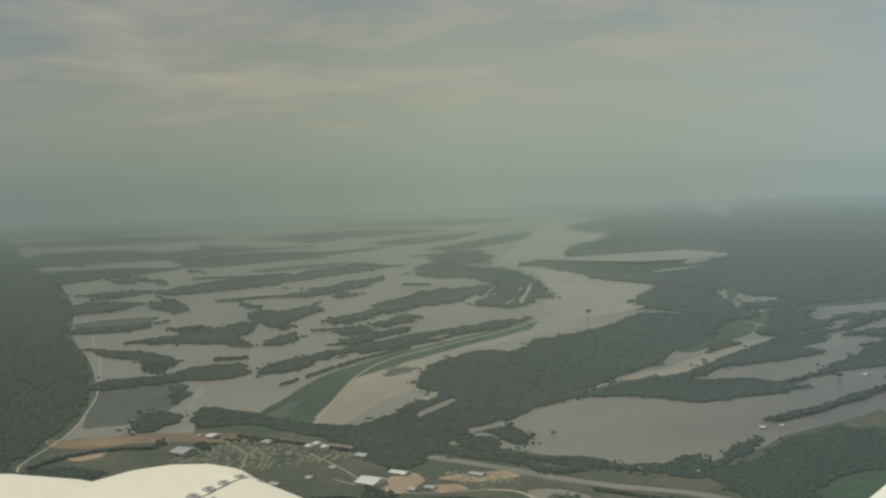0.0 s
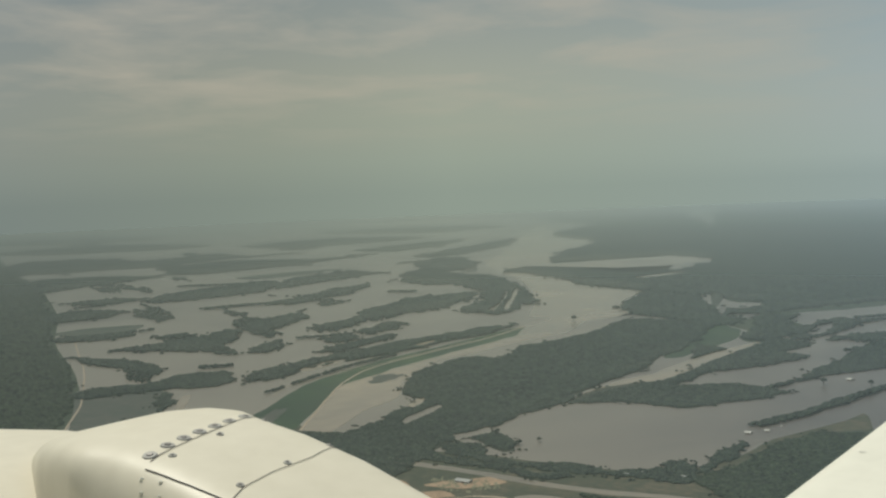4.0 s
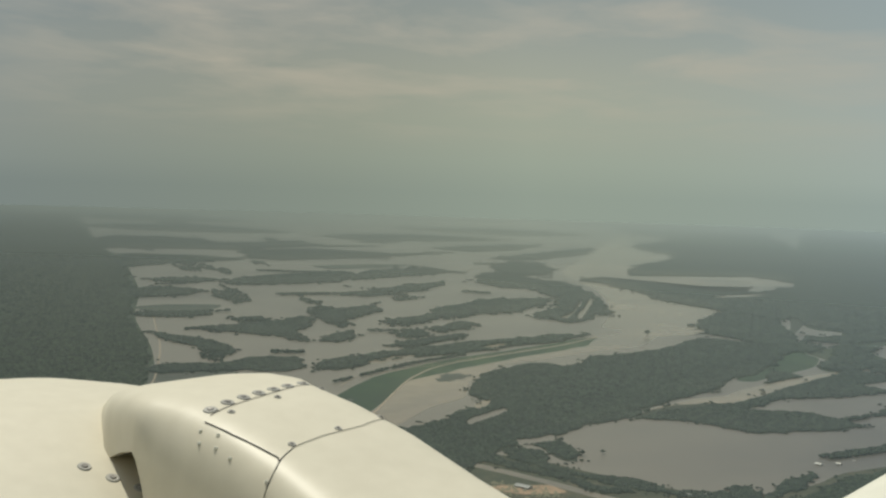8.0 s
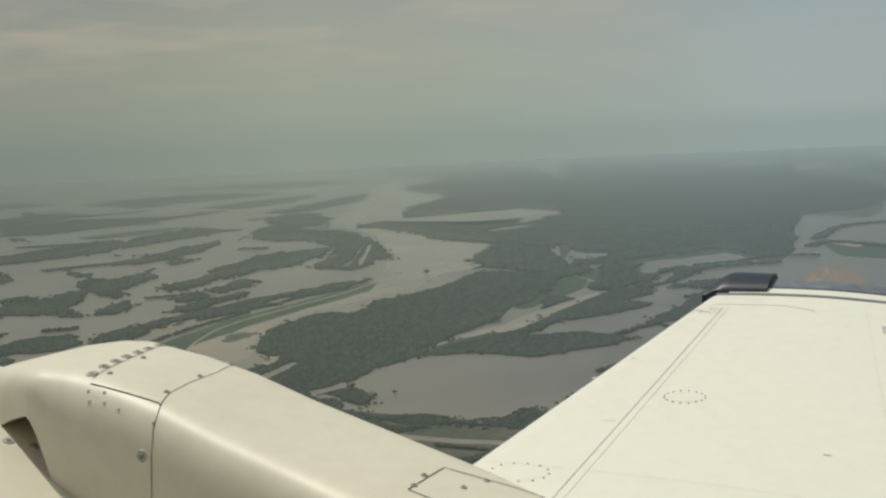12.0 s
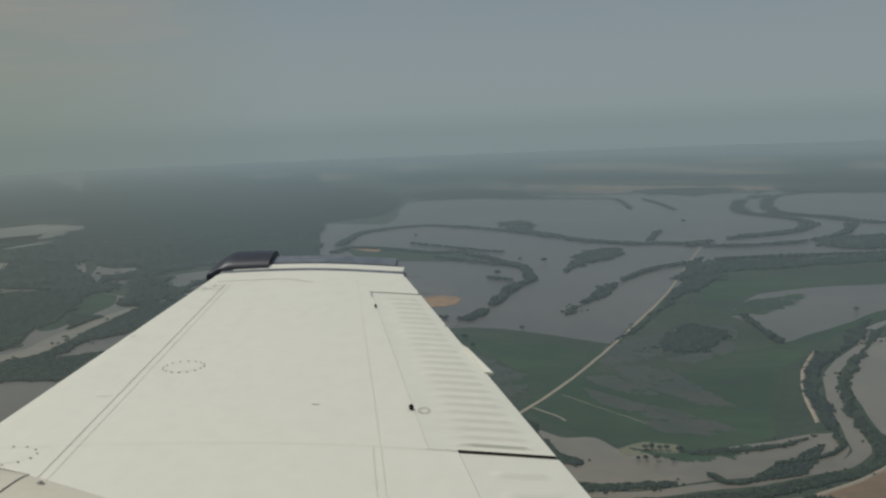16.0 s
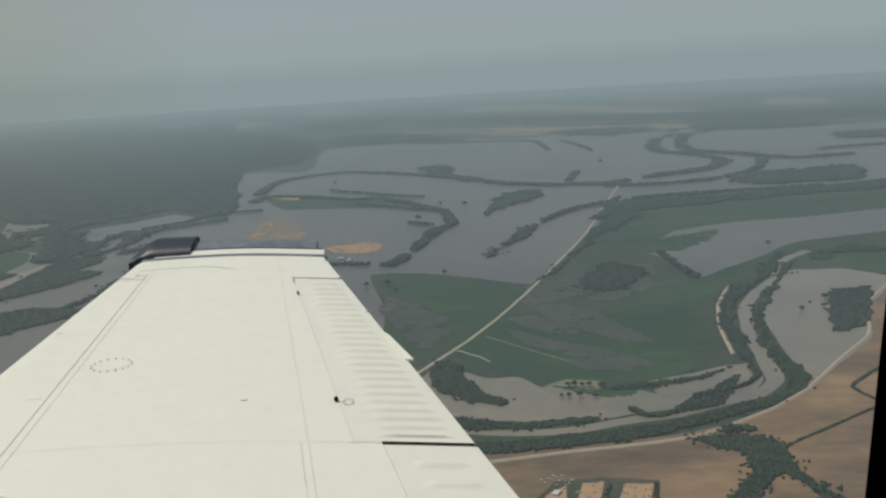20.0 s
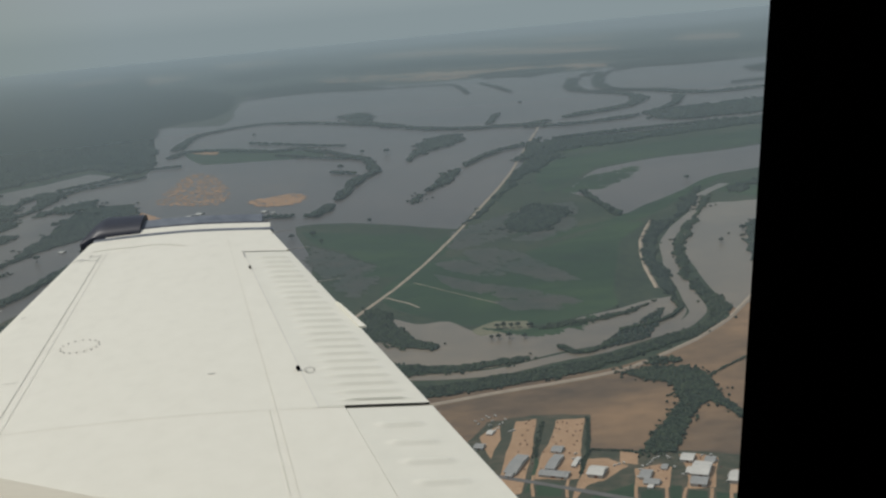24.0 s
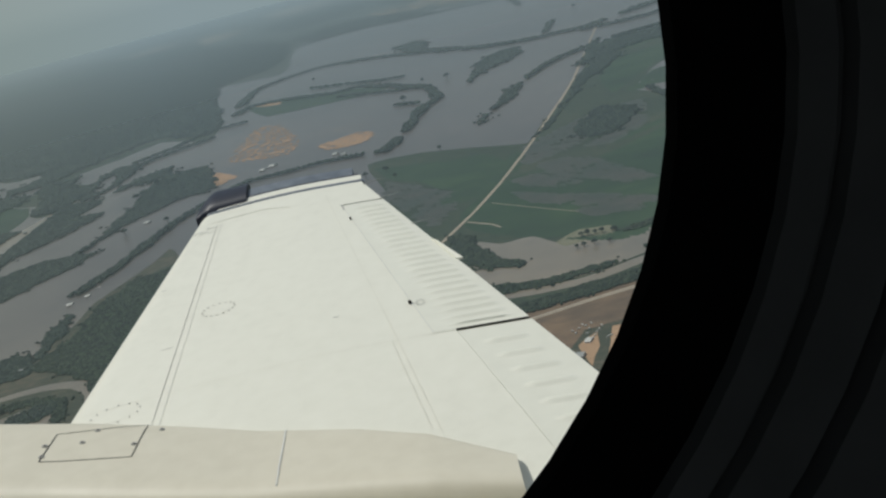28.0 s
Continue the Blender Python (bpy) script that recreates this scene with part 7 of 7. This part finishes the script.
VEHICLES = [(296.2, -34.5), (293.5, -33.3), (292.2, -32.3), (289.9, -31.4), (288.5, -30.5), (295.8, -30.6), (298.9, -30.1), (300.3, -29.3), (298.1, -27.9), (295.1, -26.4), (299.8, -32.0), (286.5, -34.5), (286.9, -35.5), (297.3, -25.7), (292.7, -29.5), (256.8, -68.5), (255.7, -67.5), (254.6, -66.6), (253.5, -65.6), (253.0, -64.2), (251.3, -63.1), (257.4, -69.6), (257.0, -71.9), (255.8, -72.1), (258.3, -71.7), (250.2, -71.8), (265.7, -49.2), (262.7, -48.0), (245.4, -72.6), (255.5, -57.4), (256.0, -58.7), (256.5, -60.1), (254.3, -55.2), (254.8, -82.9), (253.1, -83.2), (250.9, -82.9), (255.2, -80.6), (237.2, -83.9), (235.1, -83.9), (238.8, -81.9), (241.2, -83.0), (259.3, -48.6), (242.2, -65.6), (247.1, -61.2)]
STACKS = [(289.2, -48.8), (288.9, -50.3), (287.5, -51.3), (285.7, -53.9), (285.8, -55.4), (284.9, -47.5), (283.9, -48.4), (281.7, -50.1), (281.0, -52.4), (281.1, -53.9), (278.8, -45.5), (275.8, -47.1), (278.2, -51.1), (274.1, -51.4), (274.1, -45.4), (271.8, -50.0), (291.0, -39.9), (292.8, -41.0), (288.3, -41.7), (285.8, -39.5), (282.8, -37.4), (278.9, -37.5), (275.9, -37.6), (276.7, -35.8), (271.7, -34.4), (266.4, -36.2), (260.0, -34.3), (263.0, -36.8), (269.6, -41.1), (258.8, -38.5), (266.8, -47.7), (251.2, -68.1), (249.4, -67.2), (251.6, -65.6), (244.4, -67.8), (253.7, -79.7), (247.1, -82.9), (240.2, -87.4)]
TREES = [(374.8, -41.0), (374.6, -43.7), (373.7, -47.5), (372.4, -53.0), (415.8, 269.8), (425.6, 264.5), (624.4, 166.2), (824.2, 471.7), (851, 593.4), (670.3, 633.8), (725.6, 491.8), (387.6, -44.9), (387.4, -47.3), (386.7, -50.1), (386.1, -52.6), (385, -56.5), (384.8, -57.5), (943.9, -24.4), (629.3, -1.9), (1286.3, -199.5), (1218.1, 115), (712.8, 149.2), (728.9, 209.2), (484.7, -166.6), (504.2, -184.5), (661.7, -206.4), (583, -137.2), (617.9, 190.9), (592.9, 163.7), (598.6, 160.4), (323.9, 183.5), (319.9, 184.7), (307.7, 168.4), (344.2, 178.3), (354.4, 172.4), (431, 291.8), (1018.7, 217.5), (982.8, 201.4), (811.1, 240.7), (767.5, 202.7), (764.4, 189.4), (604.4, 43.7), (604, 31.5), (582.3, 26.2), (871.7, 16.5), (962.6, -2.6)]
truck = empty("truck", (*VEHICLES[0], ground_at(*VEHICLES[0])), 0.3)
bm = bmesh.new()
box(bm, (0.12, 0, 0.24), (0.85, 0.30, 0.28))
bmesh.ops.bevel(bm, geom=bm.edges[:], offset=0.02, segments=1, affect="EDGES")
part("body", bm, "roof_pale", truck, "white box body")
bm = bmesh.new()
box(bm, (-0.42, 0, 0.20), (0.22, 0.28, 0.22))
bmesh.ops.bevel(bm, geom=bm.edges[:], offset=0.03, segments=1, affect="EDGES")
part("cab", bm, "wall_pale", truck)
for wx in (-0.40, 0.15, 0.42):
    for sy in (-1, 1):
        bm = bmesh.new()
        bmesh.ops.create_cone(bm, cap_ends=True, segments=10, radius1=0.07, radius2=0.07, depth=0.05, matrix=Matrix.Translation((wx, sy * 0.14, 0.07)) @ Matrix.Rotation(radians(90), 4, "X"))
        part("wheel", bm, "black", truck)
tagged(truck, "small white parked truck on bare ground", "truck", "parked trucks")
for i, p in enumerate(VEHICLES[1:]):
    copy_thing(truck, pose(*p, ground_at(*p), 0, 0, (37 * i) % 50 + (90 if i % 3 else 0)))

pile = empty("stacked_goods", (*STACKS[0], ground_at(*STACKS[0])), 0.2)
for k in range(3):
    bm = bmesh.new()
    box(bm, (0.02 * k, 0.02 * k, 0.06 + 0.10 * k), (0.55 - 0.10 * k, 0.34 - 0.05 * k, 0.10))
    bmesh.ops.bevel(bm, geom=bm.edges[:], offset=0.02, segments=1, affect="EDGES")
    part("bundle", bm, "rust", pile)
tagged(pile, "rust-brown stack of bundled goods in a tan yard", "stack", "stacks in the yard")
for i, p in enumerate(STACKS[1:]):
    copy_thing(pile, pose(*p, ground_at(*p), 0, 0, (53 * i) % 180))


def tree(x, y, size):
    """A broad tree: a tapered trunk with limbs and a crown of many small leafy clumps."""
    thing = empty("tree", (x, y, ground_at(x, y) - 0.05))
    bm = bmesh.new()
    bmesh.ops.create_cone(bm, cap_ends=True, segments=7, radius1=0.12 * size, radius2=0.05 * size, depth=1.1 * size, matrix=Matrix.Translation((0, 0, 0.55 * size)))
    part("trunk", bm, "bark", thing, "brown tapered trunk")
    for k in range(4):
        bm = bmesh.new()
        m = Matrix.Translation((0, 0, 0.9 * size)) @ Matrix.Rotation(k * 1.6, 4, "Z") @ Matrix.Rotation(0.8, 4, "X") @ Matrix.Translation((0, 0, 0.35 * size))
        bmesh.ops.create_cone(bm, cap_ends=True, segments=5, radius1=0.05 * size, radius2=0.02 * size, depth=0.7 * size, matrix=m)
        part("limb", bm, "bark", thing)
    n = 46
    a, rr = rng.uniform(0, 2 * math.pi, n), np.sqrt(rng.random(n)) * 0.85 * size
    spots = np.column_stack([np.cos(a) * rr, np.sin(a) * rr, size * (0.75 + rng.random(n) * (1.1 - rr / size * 0.7))])
    crown = canopy("crown", spots, 0.30 * size, 0.34 * size, "dark green leafy crown")
    del crown["category"], crown["kind"]
    crown.parent = thing
    return tagged(thing, "dark green broad tree standing in flood water", "tree", "single trees")


for i, p in enumerate(TREES):
    far = math.hypot(*p)
    tree(*p, min(2.6, max(1.1, far * 0.0030)) * (0.85 + 0.3 * ((i * 7) % 5) / 4))
